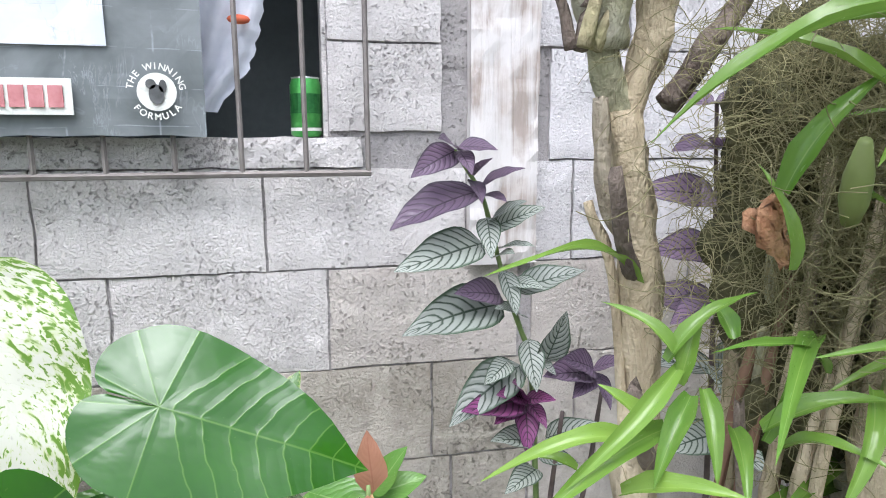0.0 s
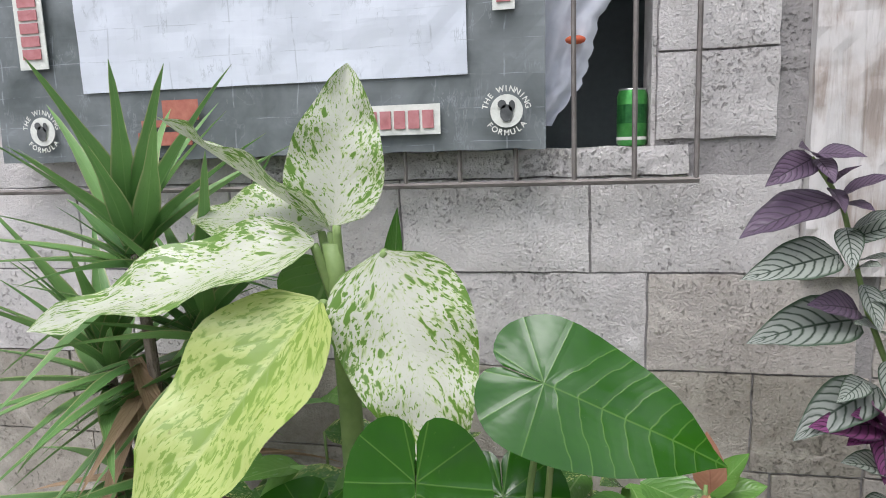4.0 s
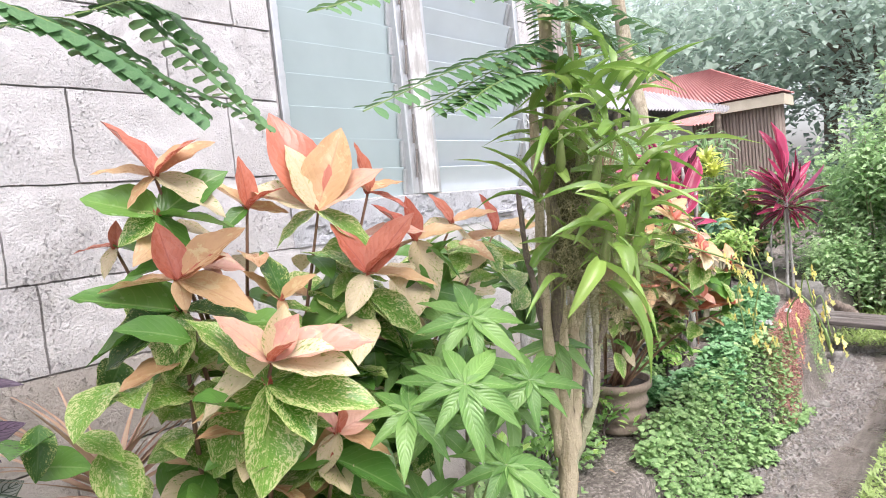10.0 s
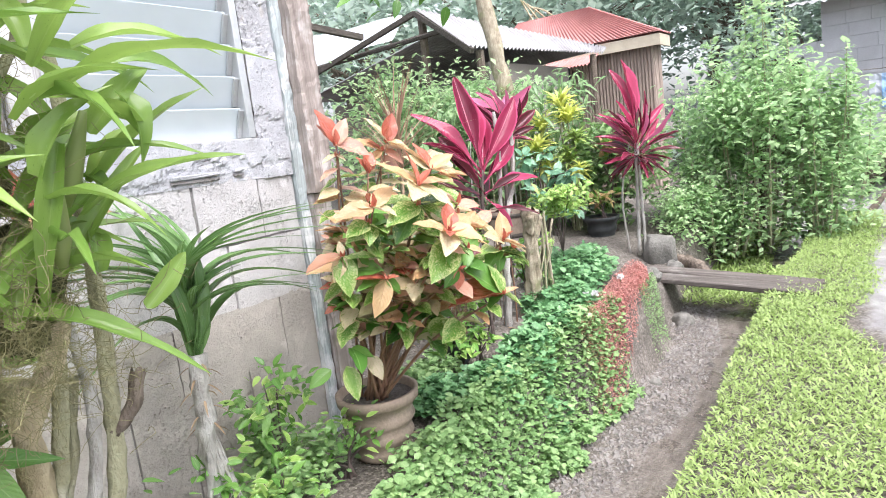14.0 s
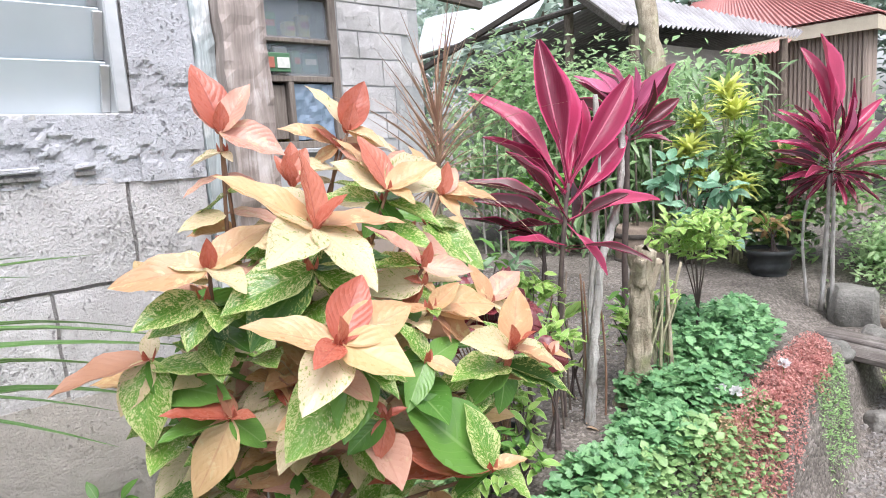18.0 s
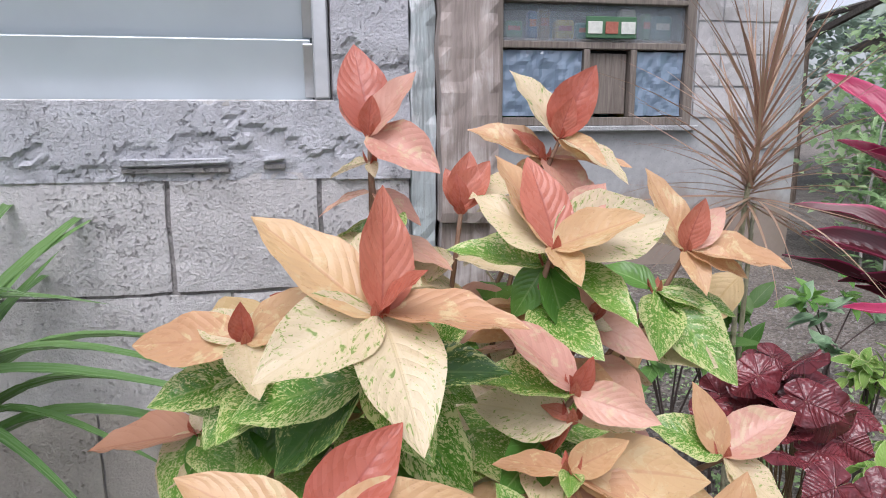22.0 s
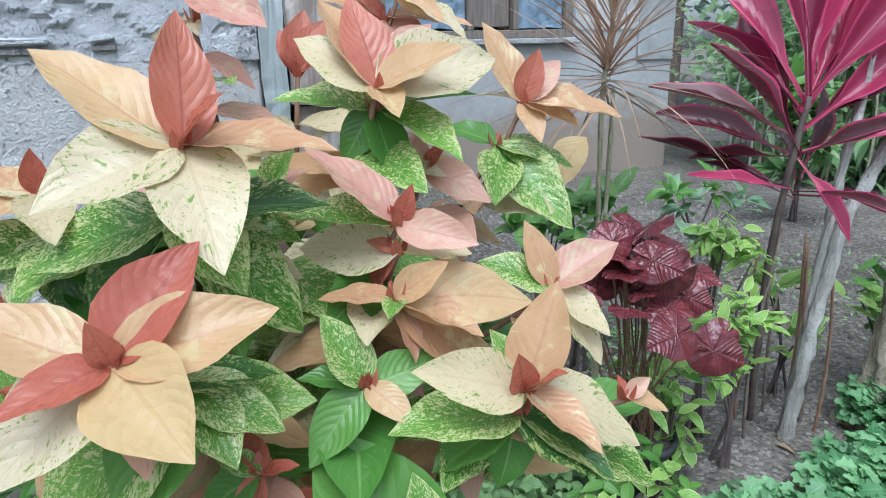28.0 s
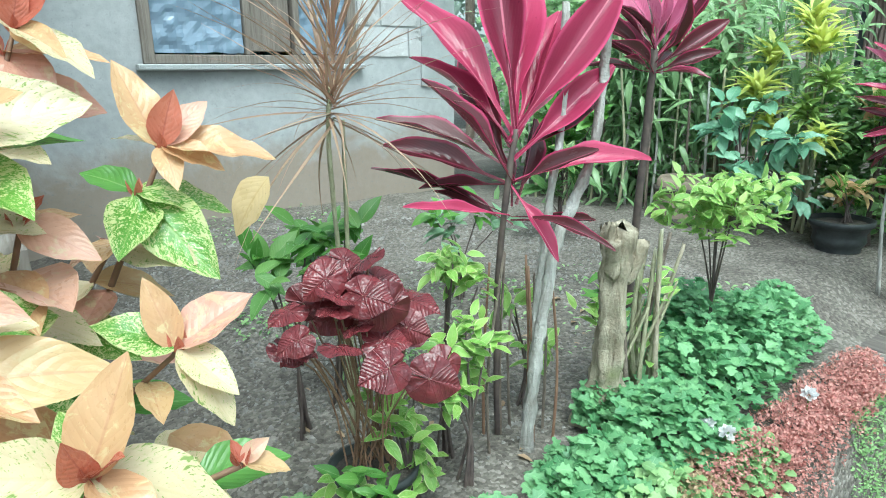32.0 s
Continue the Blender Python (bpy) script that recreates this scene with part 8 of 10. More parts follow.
frond(tree_b, [(1.821, 0.360, 1.692), (1.415, 0.330, 1.588), (1.103, 0.300, 1.480)], 0.030, 18, w=0.5)
frond(tree_b, [(1.623, 0.360, 1.784), (1.261, 0.330, 1.691), (1.040, 0.300, 1.609)], 0.026, 14, w=0.5)
frond(tree_b, [(1.819, 0.360, 1.737), (1.492, 0.300, 1.712), (1.225, 0.250, 1.652)], 0.034, 12, w=0.5)
frond(tree_b, [(1.745, 0.360, 1.685), (1.472, 0.330, 1.580), (1.234, 0.300, 1.487)], 0.030, 18, w=0.5)
frond(tree_b, [(1.753, 0.360, 1.734), (1.894, 0.330, 1.760), (2.151, 0.280, 1.716)], 0.034, 14, w=0.5)
frond(tree_b, [(1.715, 0.360, 1.601), (1.447, 0.300, 1.550), (1.256, 0.260, 1.479)], 0.034, 20, w=0.5)
frond(tree_b, [(1.796, 0.360, 1.622), (1.656, 0.360, 1.640), (1.527, 0.360, 1.585)], 0.030, 12, w=0.5)
frond(tree_b, [(1.751, 0.400, 1.601), (1.579, 0.360, 1.579), (1.421, 0.300, 1.517)], 0.036, 20, w=0.5)
frond(tree_b, [(1.775, 0.400, 1.659), (1.803, 0.400, 1.626), (1.840, 0.400, 1.563)], 0.03, 10, w=0.5)
frond(tree_b, [(1.867, 0.400, 1.684), (2.101, 0.400, 1.737), (2.426, 0.450, 1.727)], 0.034, 14, w=0.5)
frond(tree_b, [(1.873, 0.400, 1.708), (2.233, 0.450, 1.715), (2.663, 0.500, 1.664)], 0.034, 14, w=0.5)
seedling = thing("feathery_seedling", (0.40, 0.22, 0.4), "small feathery-leaved seedling below the orchids", "plant")
limb("stem", seedling, STEM_GREEN, [(0.44, 0.24, 0.10), (0.45, 0.22, 0.6), (0.46, 0.20, 1.05)], 0.004, 0.002, 6)
for t in ((0.62, 0.16, 1.12), (0.55, 0.08, 1.06), (0.58, 0.25, 1.18), (0.38, 0.12, 1.02)):
    ray_frond(seedling, (0.46, 0.20, 1.05), t, 0.02, leaflet=0.022, pairs=9)

# palmate-leaved saplings
palm = thing("palmate_sapling", (1.48, 0.50, 0.3), "sapling with glossy palmate green leaves", "sapling")
limb("stem", palm, BARK_GREEN, [(1.48, 0.55, 0.2), (1.47, 0.52, 0.6), (1.47, 0.48, 0.95), (1.48, 0.50, 1.05)], 0.012, 0.007, 8)


def palmate(plant, hub, normal, radius, count=7, turn=0.0):
    hub, nrm = Vector(hub), Vector(normal).normalized()
    x = nrm.orthogonal().normalized()
    y = nrm.cross(x)
    for i in range(count):
        a = turn + 2 * math.pi * i / count
        d = x * math.cos(a) + y * math.sin(a) - nrm * 0.15
        leaf(plant, blade("lance", PALMATE, 0.29, 0.4, 0.20, 0.012, 10, 2, i % 3), hub, d, radius * (0.75 + 0.35 * ((i * 5) % 7) / 7), nrm)
    foot = Vector((1.475, 0.50, hub.z - 0.12))
    part("leaf_stalk", tube(bmesh.new(), bend([foot, foot.lerp(hub, 0.5) + Vector((0, 0, 0.03)), hub], 4), 0.003, 6), STEM_GREEN, plant, smooth=True)


for hub, nrm, r, c in (
    ((1.491, 0.513, 1.086), (-0.3, -0.7, 0.8), 0.13, 8), ((1.487, 0.395, 0.935), (-0.2, -0.8, 0.8), 0.15, 7), ((1.30, 0.36, 1.03), (-0.4, -0.6, 0.9), 0.14, 8), ((1.22, 0.40, 1.00), (-0.3, -0.5, 0.9), 0.12, 8), ((1.62, 0.60, 1.12), (-0.2, -0.6, 0.9), 0.12, 8), ((1.36, 0.48, 0.92), (-0.4, -0.7, 0.7), 0.13, 8),
    ((1.38, 0.33, 0.86), (-0.2, -0.5, 1), 0.13, 8), ((1.58, 0.52, 0.95), (0, -0.7, 0.8), 0.13, 8), ((1.40, 0.60, 1.02), (-0.2, -0.5, 1), 0.12, 8), ((1.25, 0.42, 0.82), (-0.2, -0.5, 1), 0.13, 8), ((1.52, 0.42, 0.80), (0, -0.5, 1), 0.13, 8),
    ((1.360, 0.360, 1.135), (-0.4, -0.6, 0.8), 0.13, 8), ((1.256, 0.300, 1.047), (-0.4, -0.6, 0.8), 0.13, 8), ((1.464, 0.320, 0.995), (-0.4, -0.6, 0.8), 0.13, 8), ((1.692, 0.400, 1.009), (-0.4, -0.6, 0.8), 0.13, 8),
):
    palmate(palm, hub, nrm, r, c, hub[0] * 7)

# narrow-leaved pandan against the wall
pandan = thing("pandan", (2.34, 0.97, 0.35), "pandan with long narrow arching green leaves on a bare stalk", "plant")
limb("stalk", pandan, BARK_GREY, [(2.37, 0.97, 0.22), (2.345, 0.96, 0.6), (2.35, 0.95, 0.86)], 0.027, 0.020, 12, 10, 0.8)
for i in range(9):
    a = i * 0.7 + 0.3
    limb("prop_root", pandan, BARK_GREY, [(2.35, 0.955, 0.50 + 0.025 * i), (2.36 + 0.045 * math.cos(a), 0.96 + 0.045 * math.sin(a), 0.44), (2.37 + 0.085 * math.cos(a), 0.96 + 0.085 * math.sin(a), 0.26)], 0.006, 0.004, 6)
for i in range(16):
    a = i * 2.39996
    leaf(pandan, blade("strap", DRY, 0.16, 0.5, 0.3, 0.0, 6, 1, i % 3), (2.35 + 0.02 * math.cos(a), 0.955 + 0.02 * math.sin(a), 0.66 + 0.012 * i), (math.cos(a), math.sin(a), -0.4), 0.05, (0, 0, 1), 0.0, "leaf_scar")
for i in range(46):
    a = i * 2.39996
    e = 0.6 + 3.6 * ((i * 11) % 46) / 46
    d = Vector((math.cos(a), math.sin(a) * 0.8 - 0.12, e)).normalized()
    leaf(pandan, blade("strap", PANDAN, 0.095, 0.7, (0.45, 0.65, 0.85)[i % 3], 0.0, 12, 1, i % 3, 0.18), (2.35, 0.95, 0.86 + 0.03 * (i % 4)), d * random.uniform(0.30, 0.46), None, (0, 0, 1), random.uniform(-0.3, 0.3))

# ---- the planted bank beyond the porch ----
def top_of(x, y):
    return height(x, y)



def stone(name, c, r, label, category="stone", group="", material=STONE, flat=0.75):
    t = thing(name, c, label, category, group)
    bm = bmesh.new()
    bmesh.ops.create_icosphere(bm, subdivisions=3, radius=1.0)
    for v in bm.verts:
        k = 1 + 0.45 * noise.noise(v.co * 1.2 + Vector(c) * 7) + 0.14 * noise.noise(v.co * 3.5)
        v.co = Vector((c[0] + v.co.x * r * k, c[1] + v.co.y * r * k * 0.9, c[2] + r * flat * 0.6 + v.co.z * r * flat * k))
    part("rock", bm, material, t, smooth=True)
    return t


PALE_STONE = plain("pale_stone", (0.42, 0.36, 0.30), (0.58, 0.50, 0.42), 20, 0.8)
cordyline = thing("cordyline", (4.09, 1.13, 0.38), "cordyline with glossy magenta and maroon leaves", "plant")
limb("stem", cordyline, STEM_DARK, [(4.04, 1.12, 0.38), (4.025, 1.11, 0.75), (4.03, 1.09, 1.0), (4.05, 1.08, 1.16)], 0.008, 0.007, 8)


def cordy(centre, leaves, plant=None, w=0.235):
    c = Vector(centre)
    for dx, dy, dz, k in leaves:
        v = Vector((dx, dy, dz))
        mt = CORDY if k == "m" else (CORDY_PINK if k == "n" else CORDY_DARK)
        low = c + Vector((0, 0, -0.13 + 0.11 * max(0.0, v.normalized().z)))
        v = c + v - low
        leaf(plant or cordyline, blade("cordy", mt, w, 0.8, random.choice((0.10, 0.22, 0.34)), 0.012, 14, 2, random.randrange(3)), low, v, v.length, (-0.2, -0.7, 0.8), random.uniform(-0.5, 0.5))


cordy((4.040, 1.085, 1.169), [(0.019, 0.075, 0.445, 'm'), (0.107, 0.033, 0.420, 'm'), (0.205, -0.114, 0.319, 'm'), (-0.103, 0.164, 0.358, 'm'), (-0.083, 0.157, 0.215, 'm'), (-0.211, 0.174, 0.072, 'k'), (-0.228, 0.134, 0.002, 'k'), (0.189, -0.136, 0.146, 'm'), (0.109, -0.144, -0.035, 'k'), (0.030, -0.148, -0.260, 'm'), (0.262, -0.167, -0.022, 'm'), (-0.030, 0.123, 0.143, 'k'), (0.181, -0.003, 0.234, 'm'), (0.186, -0.078, 0.090, 'k'), (-0.151, 0.147, -0.126, 'k'), (0.166, 0.049, 0.291, 'm')])
def cordy_fan(plant, c, count, lo, hi, zmin=-0.5, w=0.24):
    for i in range(count):
        a = i * 2.39996 + c[0]
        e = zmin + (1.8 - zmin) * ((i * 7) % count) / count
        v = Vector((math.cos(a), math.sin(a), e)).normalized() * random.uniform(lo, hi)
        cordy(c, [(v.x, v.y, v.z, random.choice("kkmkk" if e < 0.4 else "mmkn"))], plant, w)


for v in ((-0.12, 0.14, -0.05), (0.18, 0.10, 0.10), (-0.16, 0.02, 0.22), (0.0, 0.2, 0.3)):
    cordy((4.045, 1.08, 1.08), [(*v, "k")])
for i in range(5):
    a = i * 2.39996
    e = -0.5 + 0.9 * ((i * 3) % 5) / 5
    v = Vector((math.cos(a), math.sin(a), e)).normalized() * rs.uniform(0.26, 0.36)
    cordy((4.04, 1.085, 1.09 + 0.002 * i), [(v.x, v.y, v.z, "kkkkm"[i % 5])], None, 0.12)
def bare_stem(pts, r0, r1):
    t = thing("bare_stem", pts[0], "slim pale lichen-spotted bare stem", "stem", "bare stems by the cordyline")
    limb("branch", t, BARK_GREY, pts, r0, r1, 10, 10, 0.6)
    limb("twig", t, BARK_GREY, [pts[2], Vector(pts[2]) + Vector((0.03, 0.02, 0.06)), Vector(pts[2]) + Vector((0.045, 0.03, 0.15))], 0.006, 0.003, 6)


bare_stem([(4.05, 1.03, 0.36), (4.065, 1.02, 0.604), (4.086, 1.02, 0.739), (4.123, 1.02, 0.907), (4.212, 1.02, 1.065), (4.24, 1.02, 1.189), (4.27, 1.03, 1.40)], 0.0155, 0.010)
bare_stem([(4.07, 1.05, 0.36), (4.088, 1.04, 0.739), (4.119, 1.04, 1.023), (4.146, 1.04, 1.169), (4.155, 1.05, 1.42)], 0.011, 0.008)
for i in range(9):
    t = thing("dry_cane", (3.98 + 0.025 * i, 1.06, 0.38), "thin upright brown cane", "cane", "thin canes by the cordyline")
    x, y = 3.99 + 0.022 * i + rs.uniform(-0.015, 0.015), 1.07 + rs.uniform(-0.04, 0.08)
    limb("cane", t, STEM_RED if i % 2 else BARK_DARK, [(x, y, 0.33), (x + rs.uniform(-0.02, 0.02), y, 0.6), (x + rs.uniform(-0.04, 0.04), y, rs.uniform(0.70, 0.92))], 0.0045, 0.003, 6)
cord2 = thing("cordyline", (4.98, 1.50, 0.4), "second cordyline with dusky magenta leaves behind the stems", "plant")
limb("stem", cord2, STEM_DARK, [(4.98, 1.50, 0.36), (4.98, 1.48, 0.9), (4.98, 1.46, 1.35)], 0.015, 0.012, 8)
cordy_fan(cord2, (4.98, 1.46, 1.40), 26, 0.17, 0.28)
cord3 = thing("cordyline", (6.20, 1.03, 0.38), "tall cordyline with crimson leaves on pale bare stems", "plant")
for fy, my, r in ((1.07, 1.045, 0.013), (1.02, 1.015, 0.011), (1.14, 1.16, 0.008)):
    limb("stem", cord3, BARK_GREY, [(6.21, fy, 0.3), (6.18, my, 0.75), (6.15, 1.02 + 0.4 * (my - 1.03), 1.14)], r, r * 0.75, 8, 8, 0.5)
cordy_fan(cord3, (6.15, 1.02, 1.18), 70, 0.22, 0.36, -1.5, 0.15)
for d in ((0, 0.02, 0.55, "m"), (-0.06, 0.0, 0.50, "m"), (0.06, -0.03, 0.44, "k")):
    cordy((6.15, 1.02, 1.20), [d], cord3)

# thin marginata
marg = thing("dragon_tree", (3.72, 1.32, 0.4), "dragon tree with sprays of thin reddish-brown leaves", "plant")
limb("stem", marg, BARK_GREEN, [(3.76, 1.36, 0.34), (3.74, 1.34, 0.8), (3.71, 1.30, 1.12), (3.72, 1.30, 1.26)], 0.006, 0.005, 8)
limb("stem", marg, BARK_GREEN, [(3.77, 1.37, 0.34), (3.77, 1.36, 0.8), (3.77, 1.35, 1.18)], 0.006, 0.005, 7)
tuft(marg, (3.72, 1.30, 1.20), 64, 0.26, 0.42, [blade("spike", MARGINATA, 0.021, 0.4, d, 0.0, 8, 1, 1) for d in (0.08, 0.25, 0.45)], (-0.6, 1.6))
tuft(marg, (3.735, 1.31, 1.27), 44, 0.26, 0.38, [blade("spike", MARGINATA, 0.021, 0.4, d, 0.0, 8, 1, 2) for d in (0.05, 0.2)], (0.4, 4.0))

# begonia
bego = thing("begonia", (3.66, 1.06, 0.4), "burgundy begonia with crinkled broad leaves", "plant")
for i in range(36):
    a = i * 2.39996
    r = 0.02 + 0.18 * ((i * 7) % 36) / 36
    c = Vector((3.62 + 0.82 * r * math.cos(a), 1.01 + r * math.sin(a) * 0.75, 0.94 - 0.75 * r + 0.05 * math.sin(i * 2.3)))
    d = Vector((math.cos(a * 1.3), math.sin(a * 1.3) - 0.5, -0.25 + 0.3 * math.sin(i)))
    leaf(bego, heart(BEGONIA, 0.62, 1.40, 0.30, i % 5, 0.36), c, d, random.uniform(0.038, 0.066), (0.9 * math.sin(i * 1.7), -0.7 + 0.5 * math.sin(i * 2.9), 0.7), random.uniform(-0.6, 0.6))
    part("leaf_stalk", tube(bmesh.new(), bend([(3.66 + 0.05 * math.cos(a * 1.7), 1.06 + 0.04 * math.sin(a * 1.7), 0.46), (3.65 + 0.5 * r * math.cos(a), 1.04 + 0.4 * r * math.sin(a), 0.70), c], 3), 0.0018, 5), STEM_RED, bego)
bego_pot = thing("flower_pot", (3.66, 1.06, 0.36), "dark moulded plastic pot on wet soil", "pot")
ribbed_pot(bego_pot, 3.66, 1.06, 0.37, 0.09, 0.13, DARK_POT, 2)
stone("pale_stone", (3.647, 1.0, 0.37), 0.022, "small pale rectangular stone on the soil", flat=0.6, material=PALE_STONE)

# tree stump
stump = thing("tree_stump", (4.30, 1.01, 0.38), "pale sawn tree stump with rough bark", "stump")
line = bend([(4.31, 1.02, 0.35), (4.30, 1.01, 0.50), (4.29, 0.99, 0.70), (4.28, 0.975, 0.93)], 12)
bm = tube(bmesh.new(), line, [0.074 - 0.041 * smooth(0, 18, i) + 0.006 * smooth(28, 36, i) for i in range(len(line))], 26, 0.2)
for v in bm.verts:
    away = Vector((v.co.x - 4.295, v.co.y - 1.0, 0)).normalized()
    turn = math.atan2(away.y, away.x)
    low = max(0.0, 0.55 - v.co.z) / 0.2
    v.co += away * (0.011 * noise.noise(v.co * 16) + 0.009 * noise.noise(v.co * 42) + (0.004 + 0.012 * low) * math.sin(5 * turn + 6 * v.co.z))
    v.co += away * 0.014 * max(0.0, math.sin(3 * turn + 1.0)) * smooth(0.80, 0.90, v.co.z)
    if v.co.z > 0.915:
        v.co.z += random.uniform(-0.012, 0.015) + 0.012 * math.sin(2 * turn)
part("trunk", bm, BARK_STUMP, stump, smooth=True)
for a, b, r in (((4.30, 0.985, 0.80), (4.355, 0.965, 0.885), 0.026), ((4.27, 0.98, 0.82), (4.235, 0.955, 0.91), 0.022)):
    limb("stub", stump, BARK_STUMP, [a, ((a[0] + b[0]) / 2 + 0.006, (a[1] + b[1]) / 2, (a[2] + b[2]) / 2 - 0.006), b], r, r * 0.75, 10, 5, 0.5, jag=0.008)
limb("shoot", stump, BARK_STUMP, [(4.25, 0.97, 0.86), (4.235, 0.96, 0.92), (4.23, 0.95, 0.955)], 0.010, 0.006, 8, 5, 0.5, jag=0.008)
cut_bush = thing("cut_back_shrub", (4.42, 0.98, 0.40), "pruned shrub of thin mossy cut stems beside the stump", "shrub")
for i in range(12):
    foot = Vector((4.40 + rs.uniform(-0.03, 0.05), 1.0 + rs.uniform(-0.04, 0.05), 0.36))
    tip = foot + Vector((rs.uniform(-0.02, 0.17), rs.uniform(-0.10, 0.08), rs.uniform(0.36, 0.54)))
    knee = foot.lerp(tip, 0.5) + Vector((rs.uniform(-0.03, 0.02), rs.uniform(-0.02, 0.02), 0.0))
    limb("stem", cut_bush, (BARK_GREEN, BARK_STUMP, BARK_DARK)[i % 3], [foot, knee, tip], 0.008, 0.005, 7, 6, 0.5, jag=0.008)
    if i % 2:
        limb("twig", cut_bush, BARK_GREEN, [knee, knee + Vector((0.02, -0.01, 0.05)), knee + Vector((0.05, -0.02, 0.13))], 0.005, 0.003, 6, 4, 0.4, jag=0.006)
    for k in range(3):
        p = foot.lerp(tip, rs.uniform(0.3, 0.9))
        leaf(cut_bush, blade("ovate", VARIEGATED, 0.45, 0.3, 0.2, 0.01, 6, 1, k), p, (rs.uniform(-1, 1), rs.uniform(-1, 0.3), 0.4), rs.uniform(0.03, 0.06), (0, -0.4, 1))

# variegated small bushes
def bushlet(name, label, c, rx, rz, count, mats, lo, hi, group="", sticks=6, root=None, extra=0):
    t = thing(name, (c[0], c[1], root if root is not None else top_of(c[0], c[1])), label, "bush", group)
    z0 = root if root is not None else top_of(c[0], c[1])
    heads = []
    for i in range(sticks):
        h = Vector(c) + Vector((rs.uniform(-rx, rx) * 0.7, rs.uniform(-rx, rx) * 0.6, rs.uniform(-rz, rz) * 0.7))
        limb("stem", t, STEM_DARK, [(c[0] + rs.uniform(-0.03, 0.03), c[1] + rs.uniform(-0.03, 0.03), z0 - 0.03), (c[0], c[1], z0 + 0.4 * (h.z - z0)), h], 0.005, 0.002, 5, 4, 0.1)
        heads.append(h)
    for i in range(extra):
        heads.append(Vector(c) + Vector((rs.uniform(-rx, rx), rs.uniform(-rx, rx) * 0.8, rs.uniform(-rz, rz))))
    for i in range(count):
        h = heads[i % len(heads)] + Vector((rs.gauss(0, 0.018), rs.gauss(0, 0.018), rs.gauss(0, 0.015)))
        d = Vector((rs.uniform(-1, 1), rs.uniform(-1.2, 0.6), rs.uniform(-0.4, 0.8))).normalized()
        leaf(t, blade("ovate", mats[i % len(mats)], 0.45, 0.3, 0.2, 0.01, 6, 1, i % 3), h, d * rs.uniform(lo, hi), None, (0, -0.4, 1), rs.uniform(-0.4, 0.4))
    return t


bushlet("variegated_bush", "small bush with yellow-edged green leaves", (3.88, 1.12, 0.86), 0.10, 0.06, 100, [VARIEGATED], 0.034, 0.06, "variegated bushes")
bushlet("variegated_bush", "small bush with yellow-edged green leaves", (3.88, 1.02, 0.68), 0.09, 0.11, 130, [VARIEGATED], 0.034, 0.06, "variegated bushes")
bushlet("variegated_bush", "small bush with yellow-edged green leaves", (3.72, 1.02, 0.60), 0.07, 0.09, 60, [VARIEGATED], 0.036, 0.062, "variegated bushes")
bushlet("variegated_bush", "clipped pale-green variegated bush", (4.80, 1.05, 0.91), 0.17, 0.07, 640, [VARIEGATED, VARIEGATED, CROTON_GREEN], 0.035, 0.058, "variegated bushes", 7, None, 60)
bushlet("variegated_bush", "small bush with yellow-edged green leaves", (4.2, 1.2, 0.62), 0.10, 0.12, 44, [VARIEGATED], 0.05, 0.08, "variegated bushes")
bushlet("variegated_bush", "small bush with yellow-edged green leaves", (4.45, 1.12, 0.62), 0.10, 0.14, 44, [VARIEGATED, GREEN], 0.05, 0.08, "variegated bushes")
for bx, by, bz, rx, rz, n in ((2.63, 1.04, 0.60, 0.14, 0.10, 190), (2.30, 0.90, 0.50, 0.13, 0.08, 140), (2.78, 0.92, 0.44, 0.12, 0.07, 80), (2.48, 0.90, 0.46, 0.11, 0.08, 90)):
    bushlet("seedling", "dense low seedling with small fresh green leaves by the wall", (bx, by, bz), rx, rz, n, [GREEN, VARIEGATED, PALMATE], 0.03, 0.055, "wall seedlings", 6, None, 24)
bushlet("seedling", "leafy green seedling below the begonia", (3.56, 0.98, 0.48), 0.10, 0.06, 60, [GREEN, VARIEGATED], 0.035, 0.06, "green seedlings", 9)
bushlet("seedling", "leafy green seedling below the begonia", (3.63, 0.94, 0.52), 0.08, 0.08, 46, [VARIEGATED, GREEN], 0.035, 0.06, "green seedlings", 6)
bushlet("seedling", "leafy green seedling below the begonia", (3.74, 1.02, 0.46), 0.06, 0.05, 22, [VARIEGATED], 0.04, 0.07, "green seedlings", 6)
bushlet("seedling", "leafy green seedling by the porch wall", (3.80, 1.5, 0.86), 0.16, 0.10, 50, [GREEN], 0.06, 0.10, "green seedlings")
bushlet("seedling", "leafy green seedling by the porch wall", (4.5, 1.9, 0.72), 0.2, 0.10, 50, [BIG_LEAF, GREEN], 0.07, 0.11, "green seedlings")
bushlet("seedling", "leafy green seedling by the porch wall", (3.66, 1.45, 0.82), 0.14, 0.12, 40, [PALMATE, GREEN], 0.07, 0.11, "green seedlings")

# yellow crotons with a blue-green shrub below them
BLUE_GREEN = leaf_mat("blue_green_leaf", (0.13, 0.30, 0.18), (0.31, 0.52, 0.36), (0.30, 0.45, 0.32), 0.4, 8, 3.0, rough=0.24)
THICKET = leaf_mat("thicket_leaf", (0.11, 0.21, 0.085), (0.32, 0.47, 0.22), (0.18, 0.28, 0.12), 0.3, 2, 0.5, rough=0.28, island=True, relief=0.1)


